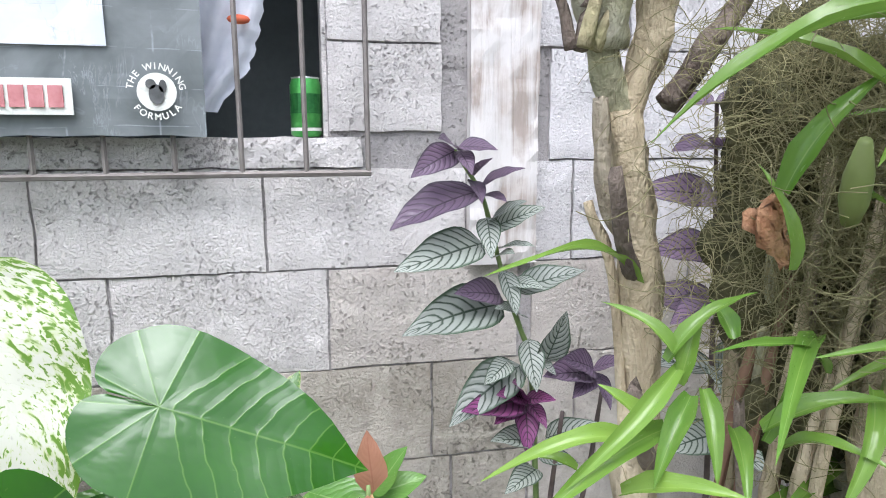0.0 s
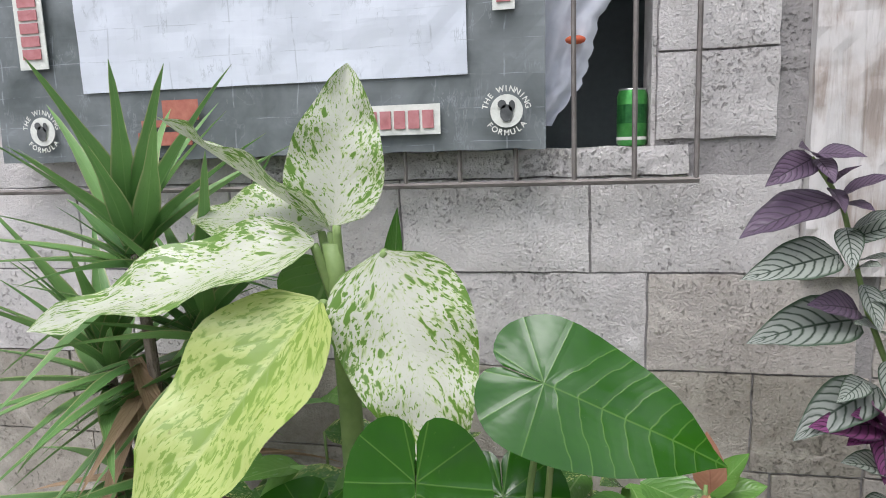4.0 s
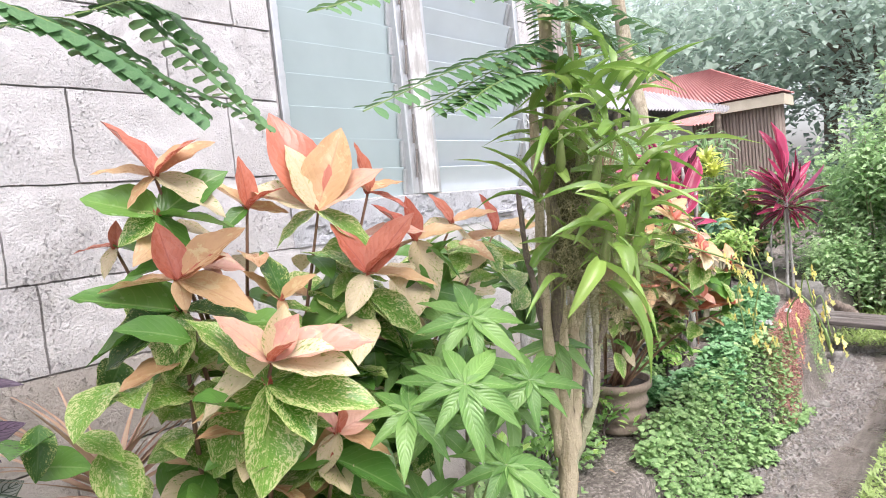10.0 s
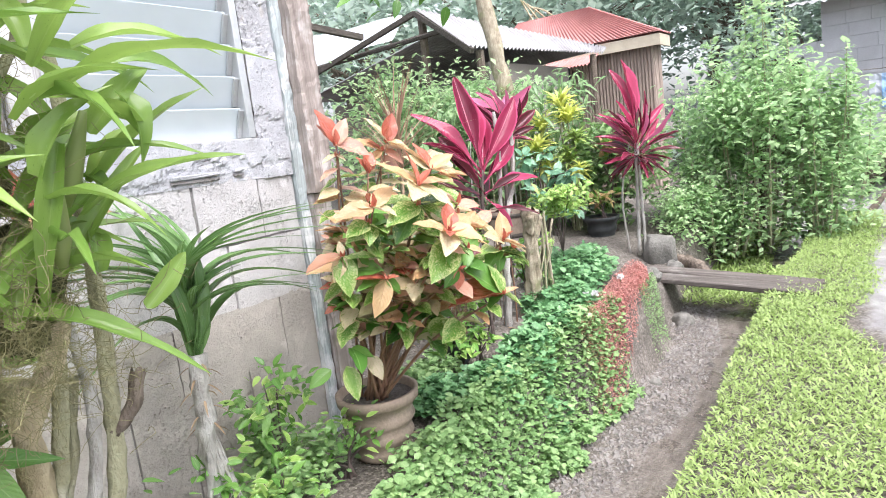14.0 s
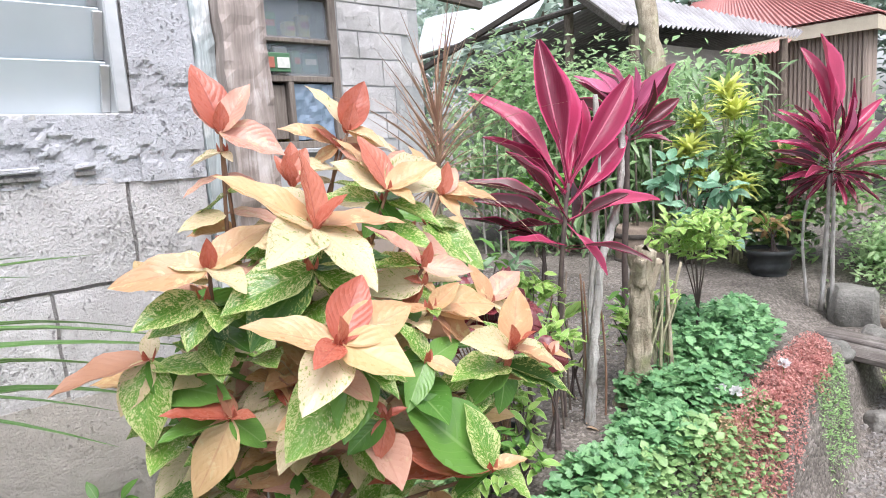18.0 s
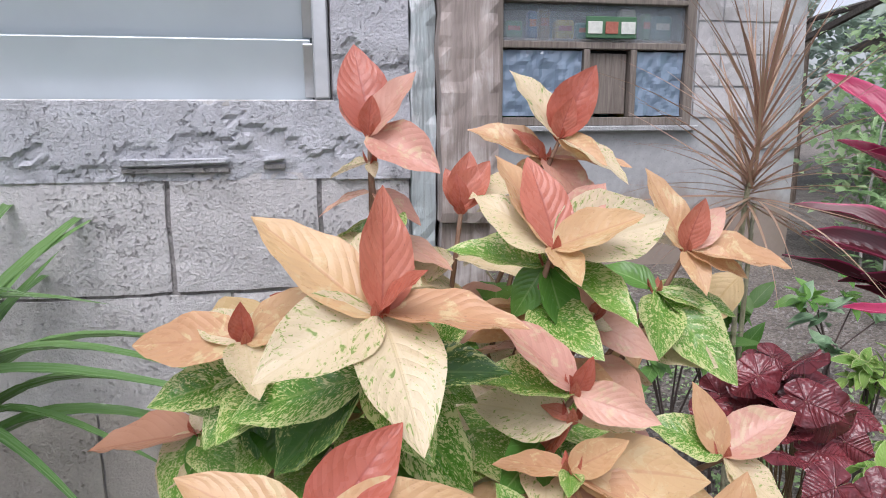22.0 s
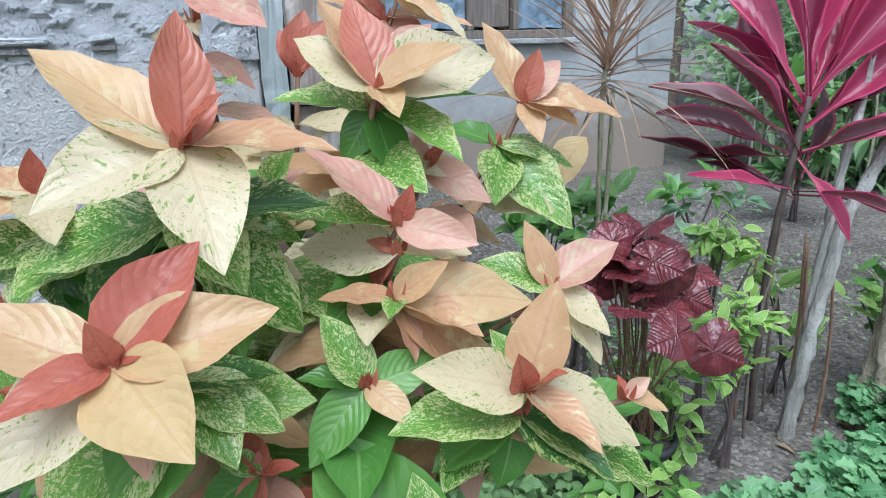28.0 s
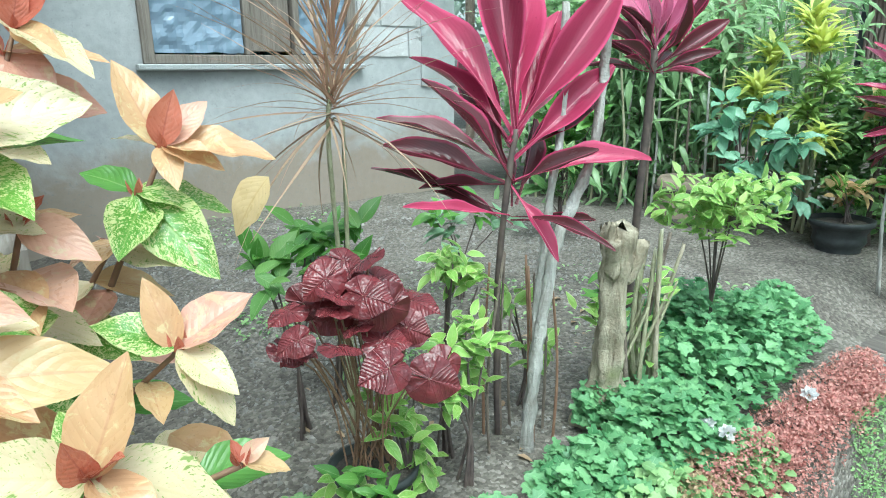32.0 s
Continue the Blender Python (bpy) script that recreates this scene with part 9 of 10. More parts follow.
def croton(cx, cy, heads):
    t = thing("croton", (cx, cy, 0.38), "croton with narrow bright yellow and green leaves", "bush", "croton bushes")
    for k, (hx, hy, hz, mt, lo, hi, droop) in enumerate(heads):
        limb("stem", t, BARK_GREEN, [(cx + 0.03 * math.cos(k * 2.1), cy + 0.03 * math.sin(k * 2.1), 0.34), (0.5 * (cx + hx), 0.5 * (cy + hy), 0.55 * hz + 0.1), (hx, hy, hz)], 0.010, 0.005, 7)
        for i in range(52):
            a = i * 2.39996 + k
            d = Vector((math.cos(a), math.sin(a), droop + 1.7 * ((i * 11) % 52) / 52)).normalized()
            shade = mt if i % 9 else CROTON_GREEN
            leaf(t, blade("lance", shade, 0.21, 0.35, 0.25, 0.01, 8, 1, i % 3), (hx + rs.gauss(0, 0.012), hy + rs.gauss(0, 0.012), hz - 0.10 * ((i * 7) % 52) / 52), d * rs.uniform(lo, hi), None, (0, -0.2, 1), rs.uniform(-0.3, 0.3))


croton(6.55, 1.95, [(6.50, 1.97, 1.22, CROTON, 0.15, 0.22, -0.2), (6.48, 1.90, 1.06, CROTON, 0.12, 0.18, -0.7), (6.62, 1.98, 1.40, CROTON, 0.12, 0.18, 0.0)])
croton(6.62, 1.72, [(6.60, 1.72, 1.44, CROTON, 0.13, 0.20, 0.0), (6.66, 1.80, 1.56, CROTON, 0.12, 0.19, 0.0), (6.58, 1.66, 1.26, CROTON_GREEN, 0.11, 0.17, -0.3), (6.55, 1.72, 1.12, CROTON_GREEN, 0.11, 0.17, -0.4), (6.50, 1.62, 1.00, CROTON, 0.10, 0.15, -0.5)])
blue = thing("broad_leaf_shrub", (6.35, 1.92, 0.38), "shrub with toothed blue-green glossy leaves below the croton", "shrub")
for i in range(15):
    c = Vector((6.32 + rs.uniform(-0.12, 0.12), 1.88 + rs.uniform(-0.30, 0.26), rs.uniform(0.66, 1.14)))
    limb("stem", blue, STEM_DARK, [(6.35 + rs.uniform(-0.04, 0.04), 1.92 + rs.uniform(-0.05, 0.05), 0.34), (6.35, 0.5 * (1.92 + c.y), 0.4 + 0.5 * c.z), c], 0.006, 0.003, 6, 4)
    for k in range(9):
        d = Vector((rs.uniform(-1.1, 0.5), rs.uniform(-1, 1), rs.uniform(-0.8, 0.5))).normalized()
        leaf(blue, blade("ovate", BLUE_GREEN, 0.55, 0.3, 0.3, 0.03, 8, 2, k % 3), c + d * 0.03, d * rs.uniform(0.08, 0.14), None, (-0.5, -0.2, 1), rs.uniform(-0.4, 0.4))
# dark thicket of narrow leaves and pale canes by the porch corner
for bx, by, bz, n in ((6.7, 2.35, 0.85, 650), (6.5, 2.75, 0.8, 800), (6.9, 3.1, 0.95, 700), (7.0, 2.0, 1.0, 500), (6.3, 3.2, 0.75, 500)):
    t = thing("thicket_shrub", (bx, by, 0.3), "dark thicket of narrow drooping green leaves by the porch corner", "shrub", "thicket by the porch corner")
    rows = []
    for i in range(n):
        c = Vector((bx + rs.gauss(0, 0.16), by + rs.gauss(0, 0.2), 0.36 + (bz + 0.45) * rs.random() ** 0.8))
        rows.append((c, Vector((rs.uniform(-1, 0.6), rs.uniform(-1, 1), rs.uniform(-0.9, 0.6))), Vector((-0.4, -0.2, 1)), rs.uniform(0.09, 0.19)))
    scatter("foliage", t, THICKET, rows, "lance", 0.22, 4, 0.3, 0.4)
    for i in range(6):
        x, y = bx - 0.22 + rs.uniform(-0.1, 0.1), by + rs.uniform(-0.3, 0.2)
        limb("cane", t, (BARK_GREY, BARK_GREEN, BARK_DARK)[i % 3], [(x, y, 0.28), (x + rs.uniform(-0.03, 0.03), y + rs.uniform(-0.03, 0.03), 0.8), (x + rs.uniform(-0.06, 0.06), y + rs.uniform(-0.06, 0.06), rs.uniform(1.1, 1.7))], 0.010, 0.006, 7)

# pots and a tyre by the porch corner
for cx, cy, r, h in ((6.50, 1.46, 0.14, 0.19),):
    t = thing("flower_pot", (cx, cy, 0.38), "dark plastic flower pot on the soil", "pot", "dark pots")
    ribbed_pot(t, cx, cy, 0.375, r, h, DARK_POT, 2)
bushlet("variegated_shrub_young", "young shrub with orange and yellow-green leaves in a pot", (6.50, 1.44, 0.68), 0.13, 0.10, 60, [YELLOW, SPECKLED, GREEN, PEACH], 0.07, 0.12, root=0.56)
bushlet("variegated_shrub_young", "young shrub with orange and yellow-green leaves", (6.70, 1.42, 1.12), 0.15, 0.16, 80, [YELLOW, SPECKLED, GREEN, PEACH], 0.07, 0.12)
barrel = thing("barrel_pot", (6.32, 2.22, 0.38), "brown hooped barrel-shaped planter on the soil", "pot")
part("barrel_wall", lathe(bmesh.new(), [(0.01, 0.375), (0.15, 0.375), (0.17, 0.46), (0.175, 0.55), (0.165, 0.68), (0.15, 0.70), (0.14, 0.68), (0.01, 0.66)], 6.32, 2.22, 30), CLAY, barrel, smooth=True)
for z, r in ((0.45, 0.173), (0.62, 0.174)):
    part("hoop", lathe(bmesh.new(), [(r, z), (r + 0.008, z + 0.005), (r + 0.008, z + 0.03), (r, z + 0.035)], 6.32, 2.22, 30), BEAM, barrel, smooth=True)
dark_bush = bushlet("leafy_shrub", "dark green leafy shrub behind the tyre", (5.45, 2.35, 0.95), 0.30, 0.35, 170, [GREEN_DARK, GREEN, PANDAN], 0.10, 0.16, sticks=12)

# plank bridge, rock, ditch stones
for i, dx in enumerate((0.0, 0.165)):
    b = thing("bridge_plank", (5.755 + dx, 0.44, 0.19), "wet dark grey plank laid across the ditch", "plank", "bridge planks")
    bm = box(bmesh.new(), -0.078, 0.078, -0.60, 0.62 - 0.05 * i, 0.0, 0.035, 0.006, 0.004)
    bmesh.ops.transform(bm, matrix=pose(5.755 + dx, 0.44, 0.192 + 0.006 * i, 2.5, 0, -7.6 - 1.2 * i), verts=bm.verts)
    part("board", bm, PLANK, b)


pipe = thing("old_log", (6.3, 0.72, 0.18), "short dark rounded log lying beside the rock", "log")
limb("trunk", pipe, BARK_DARK, [(6.42, 0.86, 0.20), (6.33, 0.72, 0.21), (6.20, 0.58, 0.15)], 0.055, 0.048, 12, 8, 0.5)
rock = thing("rock", (6.28, 0.95, 0.16), "squarish grey mossy rock at the ditch edge", "rock")
bm = box(bmesh.new(), -0.10, 0.10, -0.11, 0.11, 0.0, 0.26, 0.03)
bmesh.ops.subdivide_edges(bm, edges=bm.edges, cuts=4, use_grid_fill=True)
for v in bm.verts:
    v.co += Vector((noise.noise(v.co * 9), noise.noise(v.co * 9 + Vector((4, 0, 0))), noise.noise(v.co * 9 + Vector((0, 4, 0))))) * 0.022
    v.co += Vector((noise.noise(v.co * 30), noise.noise(v.co * 30 + Vector((4, 0, 0))), 0)) * 0.006
bmesh.ops.transform(bm, matrix=pose(6.28, 0.95, 0.17, 3, -4, 20), verts=bm.verts)
part("rock_body", bm, STONE, rock, smooth=True)
for i, (x, y, r) in enumerate(((5.42, 0.74, 0.06), (6.15, 0.80, 0.07), (6.5, 0.66, 0.09), (3.62, 0.60, 0.035), (4.05, 0.55, 0.03), (4.55, 0.50, 0.035), (3.3, 0.42, 0.025), (5.6, 0.62, 0.07))):
    stone("stone", (x, y, height(x, y) - 0.02), r, "small wet stone in the ditch", group="ditch stones")
# litter of pebbles by the porch and in the ditch
rows = []
bm = bmesh.new()
peb = []
for i in range(9500):
    if i < 5500:
        x, y = rs.uniform(3.4, 5.6), rs.uniform(1.05, 3.6)
        r = rs.uniform(0.004, 0.009) + 0.010 * rs.random() ** 5
    else:
        x = rs.uniform(2.8, 6.0)
        y = rs.uniform(bank_edge(x) - 0.28, bank_edge(x) + 0.01)
        r = rs.uniform(0.004, 0.010) + 0.016 * rs.random() ** 6
    peb.append((x, y, height(x, y), r))
tet = [(1, 0, -0.3), (-0.5, 0.85, -0.3), (-0.5, -0.85, -0.3), (0.2, 0.1, 0.7), (-0.3, 0.4, 0.5), (-0.2, -0.5, 0.5)]
vv, ff = [], []
for x, y, z, r in peb:
    k = len(vv)
    a = x * 91
    for p in tet:
        vv.append((x + r * (p[0] * math.cos(a) - p[1] * math.sin(a)), y + r * (p[0] * math.sin(a) + p[1] * math.cos(a)), z + r * p[2]))
    ff += [(k, k + 1, k + 4), (k, k + 4, k + 3), (k + 1, k + 2, k + 5), (k + 1, k + 5, k + 4), (k + 2, k, k + 3), (k + 2, k + 3, k + 5), (k + 3, k + 4, k + 5)]
me = bpy.data.meshes.new("pebbles")
me.from_pydata(vv, [], ff)
me.materials.append(PEBBLE)
tagged(new("pebbles", me), "scattered small grey pebbles on the soil", "pebbles", kind="stuff")

# ---- ground cover ----
def cover(name, label, category, spots, material, count, lo, hi, shape, w, rise, n=3, droop=0.3, tilt=0.8):
    rr = random.Random(name + label)
    rows = []
    for i in range(count):
        x, y, rad, h = spots[rr.randrange(len(spots))]
        a, q = rr.uniform(0, 6.283), rr.random() ** 0.6
        px, py = x + rad * q * math.cos(a), y + rad * q * math.sin(a) * 0.8
        z = height(px, py) + h * (1 - q * q * 0.6) * rr.uniform(0.25, 1.0) + rise
        d = Vector((rr.uniform(-1, 1), rr.uniform(-1, 1), rr.uniform(-0.2, tilt)))
        rows.append(((px, py, z), d, Vector((rr.uniform(-0.4, 0.4), rr.uniform(-0.6, 0.2), 1)), rr.uniform(lo, hi)))
    return tagged(scatter(name, None, material, rows, shape, w, n, 0.25, droop), label, category, kind="stuff")


rr = random.Random(77)
mum_spots = [(3.45, 0.80, 0.14, 0.09), (3.75, 0.76, 0.15, 0.09), (4.05, 0.80, 0.15, 0.10), (4.35, 0.83, 0.18, 0.13), (4.62, 0.95, 0.22, 0.18), (4.85, 0.98, 0.22, 0.22), (5.05, 1.0, 0.18, 0.2), (4.30, 1.0, 0.07, 0.10), (4.9, 1.2, 0.2, 0.2), (5.25, 1.1, 0.15, 0.14), (3.3, 0.95, 0.12, 0.08)]
small_spots = [(2.95, 0.70, 0.18, 0.10), (3.2, 0.72, 0.16, 0.13), (3.4, 0.70, 0.15, 0.14), (3.6, 0.66, 0.14, 0.12), (3.85, 0.66, 0.14, 0.10), (4.1, 0.68, 0.12, 0.10), (2.5, 0.95, 0.18, 0.16), (2.72, 1.02, 0.14, 0.18), (2.2, 0.95, 0.16, 0.14), (1.95, 0.95, 0.16, 0.10), (2.7, 0.66, 0.10, 0.06), (3.25, 1.05, 0.12, 0.16), (3.45, 1.05, 0.12, 0.14), (4.4, 0.68, 0.10, 0.06), (2.62, 1.08, 0.08, 0.30), (2.95, 0.58, 0.10, 0.02), (3.3, 0.58, 0.10, 0.03), (3.65, 0.58, 0.08, 0.03)] + [(2.9 + 0.16 * i, bank_edge(2.9 + 0.16 * i) + 0.04, 0.11, 0.05) for i in range(9)]
cover("lobed_ground_cover", "dense bed of lobed fresh green leaves", "ground cover", mum_spots, MUM, 7000, 0.022, 0.044, "lobed", 1.0, 0.02, 12)
cover("low_ground_cover", "dense low cover of small round green leaves on the bank", "ground cover", small_spots, SMALL_GREEN, 11000, 0.015, 0.034, "lobed", 1.0, 0.01, 7)
sed_spots = [(4.20 + 0.10 * i, 0.645 + 0.010 * i, 0.070 + 0.024 * ((i * 5) % 3), 0.050 + 0.022 * ((i * 7) % 3) + 0.003 * i) for i in range(10)] + [(4.16 + 0.085 * i, 0.59 + 0.010 * i, 0.055, 0.05) for i in range(11)]
cover("sedum_bed", "tight cushion of reddish sedum along the ditch edge", "sedum", sed_spots, SEDUM, 19000, 0.006, 0.0115, "oval", 0.8, 0.01, 2, 0.0, 1.5)
cover("sedum_bed", "olive sedum cushion on the bank", "sedum", [(4.17, 0.67, 0.10, 0.08), (4.28, 0.72, 0.08, 0.07), (4.45, 0.74, 0.07, 0.06), (4.08, 0.62, 0.07, 0.06)], SEDUM_GREEN, 6000, 0.006, 0.0115, "oval", 0.8, 0.01, 2, 0.0, 1.5)
cover("weed_cover", "low green weeds on the soil below the wall", "weeds", [(0.0, 0.95, 0.5, 0.06), (0.6, 0.8, 0.5, 0.06), (1.2, 0.7, 0.5, 0.08), (-0.8, 0.9, 0.5, 0.10), (1.6, 0.7, 0.3, 0.12), (2.0, 0.8, 0.3, 0.08)], SMALL_GREEN, 2600, 0.02, 0.045, "oval", 0.6, 0.01)
cover("moss_strip", "moss and tiny weeds on the ditch bank", "moss", [(4.86 + 0.07 * i, bank_edge(4.86 + 0.07 * i) + 0.05, 0.06, 0.025) for i in range(5)], SMALL_GREEN, 2200, 0.007, 0.016, "oval", 0.6, 0.0, 2)
cover("bank_weeds", "small green weeds hanging over the ditch bank", "weeds", [(2.8 + 0.12 * i, bank_edge(2.8 + 0.12 * i) + 0.045 + 0.02 * math.sin(i * 2.3), 0.085, 0.03) for i in range(14)], SMALL_GREEN, 4200, 0.012, 0.027, "lobed", 1.0, 0.0, 5)
cover("weed_cover", "scattered seedlings on the porch soil", "weeds", [(4.3, 1.9, 0.5, 0.03), (4.9, 1.6, 0.5, 0.04), (5.3, 1.3, 0.3, 0.05), (3.9, 2.1, 0.25, 0.02), (4.0, 1.5, 0.2, 0.03), (4.2, 3.6, 0.6, 0.02)], SMALL_GREEN, 1700, 0.010, 0.026, "oval", 0.5, 0.005)
dead = []
for i in range(160):
    x, y = rr.uniform(2.2, 5.4), rr.uniform(0.75, 1.9)
    dead.append(((x, y, height(x, y) + 0.008), Vector((rr.uniform(-1, 1), rr.uniform(-1, 1), 0.05)), Vector((0, 0, 1)), rr.uniform(0.02, 0.05)))
tagged(scatter("leaf_litter", None, DRY, dead, "lance", 0.4, 3, 0.4, 0.3), "dry brown fallen leaves on the soil", "litter", kind="stuff")

# lawn of a low creeping plant
rows = []
LAWN_X = (1.6, 2.4, 2.9, 3.4, 3.8, 4.2, 4.7, 5.1, 5.4, 6.0, 6.6, 7.5, 8.8)
LAWN_Y = (-0.38, -0.42, -0.50, -0.67, -0.59, -0.52, -0.44, -0.25, -0.30, -0.42, -0.35, -0.42, -0.45)
for i in range(52000):
    x = 1.6 + 7.2 * rr.random() ** 1.4
    lo = float(np.interp(x, LAWN_X, LAWN_Y)) + 0.05 * noise.noise(Vector((x * 9, 0, 4)))
    hi = lawn_edge(x) + 0.025
    y = rr.uniform(lo - 0.05, hi)
    if y < lo and rr.random() < 0.6:
        continue
    edge = smooth(lo, lo + 0.15, y)
    z = height(x, y) + rr.uniform(0.0, 0.035) * (0.3 + 0.7 * edge)
    rows.append(((x, y, z), Vector((rr.uniform(-1, 1), rr.uniform(-1, 1), rr.uniform(0.1, 1.2))), Vector((rr.uniform(-0.3, 0.3), rr.uniform(-0.3, 0.3), 1)), rr.uniform(0.017, 0.034)))
for i in range(17000):
    x = rr.uniform(-2.6, 1.66)
    lo = -0.36 + 0.06 * noise.noise(Vector((x * 3, 0, 4))) + 0.05 * noise.noise(Vector((x * 9, 0, 4)))
    y = rr.uniform(lo, lawn_edge(x) + 0.02)
    rows.append(((x, y, height(x, y) + rr.uniform(0.0, 0.03)), Vector((rr.uniform(-1, 1), rr.uniform(-1, 1), rr.uniform(0.1, 1.2))), Vector((rr.uniform(-0.3, 0.3), rr.uniform(-0.3, 0.3), 1)), rr.uniform(0.022, 0.04)))
tagged(scatter("lawn", None, GRASS, rows, "lance", 0.36, 2, 0.2, 0.25), "bright green creeping lawn beside the path", "lawn", kind="stuff")
rows = []
for i in range(9000):
    x, y = rr.uniform(6.0, 8.8), rr.uniform(0.0, 0.75)
    if y < 0.15 + 0.2 * math.sin(x):
        continue
    rows.append(((x, y, height(x, y) + rr.uniform(0, 0.05)), Vector((rr.uniform(-1, 1), rr.uniform(-1, 1), rr.uniform(0.1, 1.4))), Vector((0.1, -0.2, 1)), rr.uniform(0.03, 0.06)))
tagged(scatter("lawn", None, GRASS, rows, "lance", 0.34, 2, 0.2, 0.25), "rough green grass beyond the plank", "lawn", kind="stuff")

# white flowers
for c in ((4.36, 0.756, 0.49), (4.369, 0.711, 0.49), (4.676, 0.688, 0.50), (3.953, 0.84, 0.45)):
    f = thing("white_flower", c, "small pale ruffled flower head", "flower", "pale flowers")
    rows = []
    for i in range(60):
        d = rdir(-0.1, 1.0)
        rows.append((Vector(c) + d * 0.006, d, rdir(-1, 1), rr.uniform(0.012, 0.019)))
    scatter("petals", f, PETAL_WHITE, rows, "obovate", 0.7, 3, 0.2, 0.2, kind="")
    part("flower_stalk", tube(bmesh.new(), [(c[0], c[1], height(c[0], c[1])), c], 0.002, 5), STEM_GREEN, f)

# ---- bushes and trees farther off ----
def leafy(name, label, base, trunk, crown, count, lo, hi, material, bark=BARK_DARK, category="tree", shape="oval", w=0.55, shell=0.55, limbs=7):
    """Tapered trunk, limbs that fork, and a crown of many small leaves in clumps."""
    rr = random.Random(name + str(base))
    t = thing(name, base, label, category)
    b = Vector(base)
    top = b + Vector((rr.uniform(-0.1, 0.1), rr.uniform(-0.1, 0.1), trunk[0]))
    limb("trunk", t, bark, [b - Vector((0, 0, 0.1)), b.lerp(top, 0.5) + Vector((rr.uniform(-0.04, 0.04), rr.uniform(-0.04, 0.04), 0)), top], trunk[1], trunk[1] * 0.6, 10)
    cx, cy, cz, rx, ry, rz = crown
    centres = []
    for i in range(limbs):
        d = rdir(-0.4, 0.95)
        q = rr.uniform(0.45, 0.95)
        c = Vector((cx + d.x * rx * q, cy + d.y * ry * q, cz + d.z * rz * q))
        limb("branch", t, bark, [b.lerp(top, rr.uniform(0.5, 1.0)), top.lerp(c, 0.5) + Vector((0, 0, rr.uniform(-0.05, 0.1) * rz)), c], trunk[1] * 0.4, trunk[1] * 0.1, 6, 4)
        centres.append(c)
    for i in range(limbs * 4):
        d = rdir(-0.8, 1.0)
        q = rr.uniform(shell, 1.0)
        centres.append(Vector((cx + d.x * rx * q, cy + d.y * ry * q, cz + d.z * rz * q)))
    sp = 0.26 * (rx * ry * rz) ** (1 / 3)
    rows = []
    for i in range(count):
        c = centres[rr.randrange(len(centres))]
        p = c + Vector((rr.gauss(0, sp), rr.gauss(0, sp), rr.gauss(0, sp * 0.8)))
        if p.z < height(p.x, p.y) + 0.03:
            p.z = height(p.x, p.y) + rr.uniform(0.03, 0.2)
        rows.append((p, rdir(-0.7, 0.7), Vector((rr.uniform(-0.5, 0.5), rr.uniform(-0.8, 0.2), 1)), rr.uniform(lo, hi)))
    scatter("crown", t, material, rows, shape, w, 2, 0.2, 0.2)
    return t


def shoot_bush(name, label, base, spread, tall, shoots, count, lo, hi, material, lean=(0, 0)):
    """A loose bush of upright shoots with leaves all along them."""
    rr = random.Random(label)
    t = thing(name, base, label, "bush")
    rows = []
    b = Vector(base)
    for i in range(shoots):
        a, q = rr.uniform(0, 6.283), rr.random() ** 0.6
        tip = b + Vector((lean[0] + spread * q * math.cos(a), lean[1] + spread * q * math.sin(a), tall * rr.uniform(0.6, 1.05) * (1 - 0.28 * q)))
        foot = b + Vector((0.6 * spread * q * math.cos(a), 0.6 * spread * q * math.sin(a), -0.05))
        pts = bend([foot, foot.lerp(tip, 0.5) + Vector((0.12 * spread * math.cos(a), 0.12 * spread * math.sin(a), 0.06)), tip], 6)
        part("stem", tube(bmesh.new(), pts, [0.012 - 0.0008 * k for k in range(len(pts))], 5), BARK_GREEN, t, smooth=True)
        for k in range(count // shoots):
            s = 0.04 + 0.96 * rr.random() ** 0.9
            p = pts[min(int(s * 12), 11)].lerp(pts[min(int(s * 12) + 1, 12)], s * 12 % 1)
            out = 0.15 * (1.15 - s)
            p = p + Vector((rr.gauss(0, out), rr.gauss(0, out), rr.gauss(0, 0.03)))
            rows.append((p, rdir(-0.4, 0.8), Vector((rr.uniform(-0.5, 0.5), rr.uniform(-0.8, 0.2), 1)), rr.uniform(lo, hi)))
    scatter("foliage", t, material, rows, "oval", 0.55, 2, 0.2, 0.2)
    return t


shoot_bush("lime_bush", "tall loose citrus shrub with fresh pale green shoots", (7.75, 0.42, 0.13), 0.74, 2.25, 24, 4600, 0.05, 0.095, LIME_BUSH)
leafy("lime_bush", "rounded leafy citrus crown with dense fresh green leaves", (7.6, 0.45, 0.13), (0.7, 0.03), (7.6, 0.45, 1.15, 0.55, 0.62, 0.62), 5200, 0.05, 0.09, LIME_BUSH, category="bush", limbs=12)
shoot_bush("lime_bush", "slender pale green shrub beside the ditch", (7.75, -0.02, 0.13), 0.40, 1.55, 16, 2600, 0.05, 0.085, LIME_BUSH)
shoot_bush("lime_bush", "low bright green sprays at the foot of the citrus shrub", (7.3, 0.75, 0.13), 0.45, 1.0, 18, 2600, 0.045, 0.08, LIME_BUSH)
leafy("hedge_shrub", "dark leafy hedge shrub behind the cordyline", (6.95, 1.5, 0.3), (0.4, 0.025), (6.95, 1.45, 0.80, 0.35, 0.4, 0.55), 3200, 0.05, 0.09, HEDGE, category="bush")
leafy("hedge_shrub", "bushy green shrub below the tarpaulin", (6.9, 3.6, 0.2), (0.8, 0.03), (6.9, 3.6, 1.35, 0.7, 0.7, 0.75), 5200, 0.05, 0.10, LIME_BUSH, category="bush")
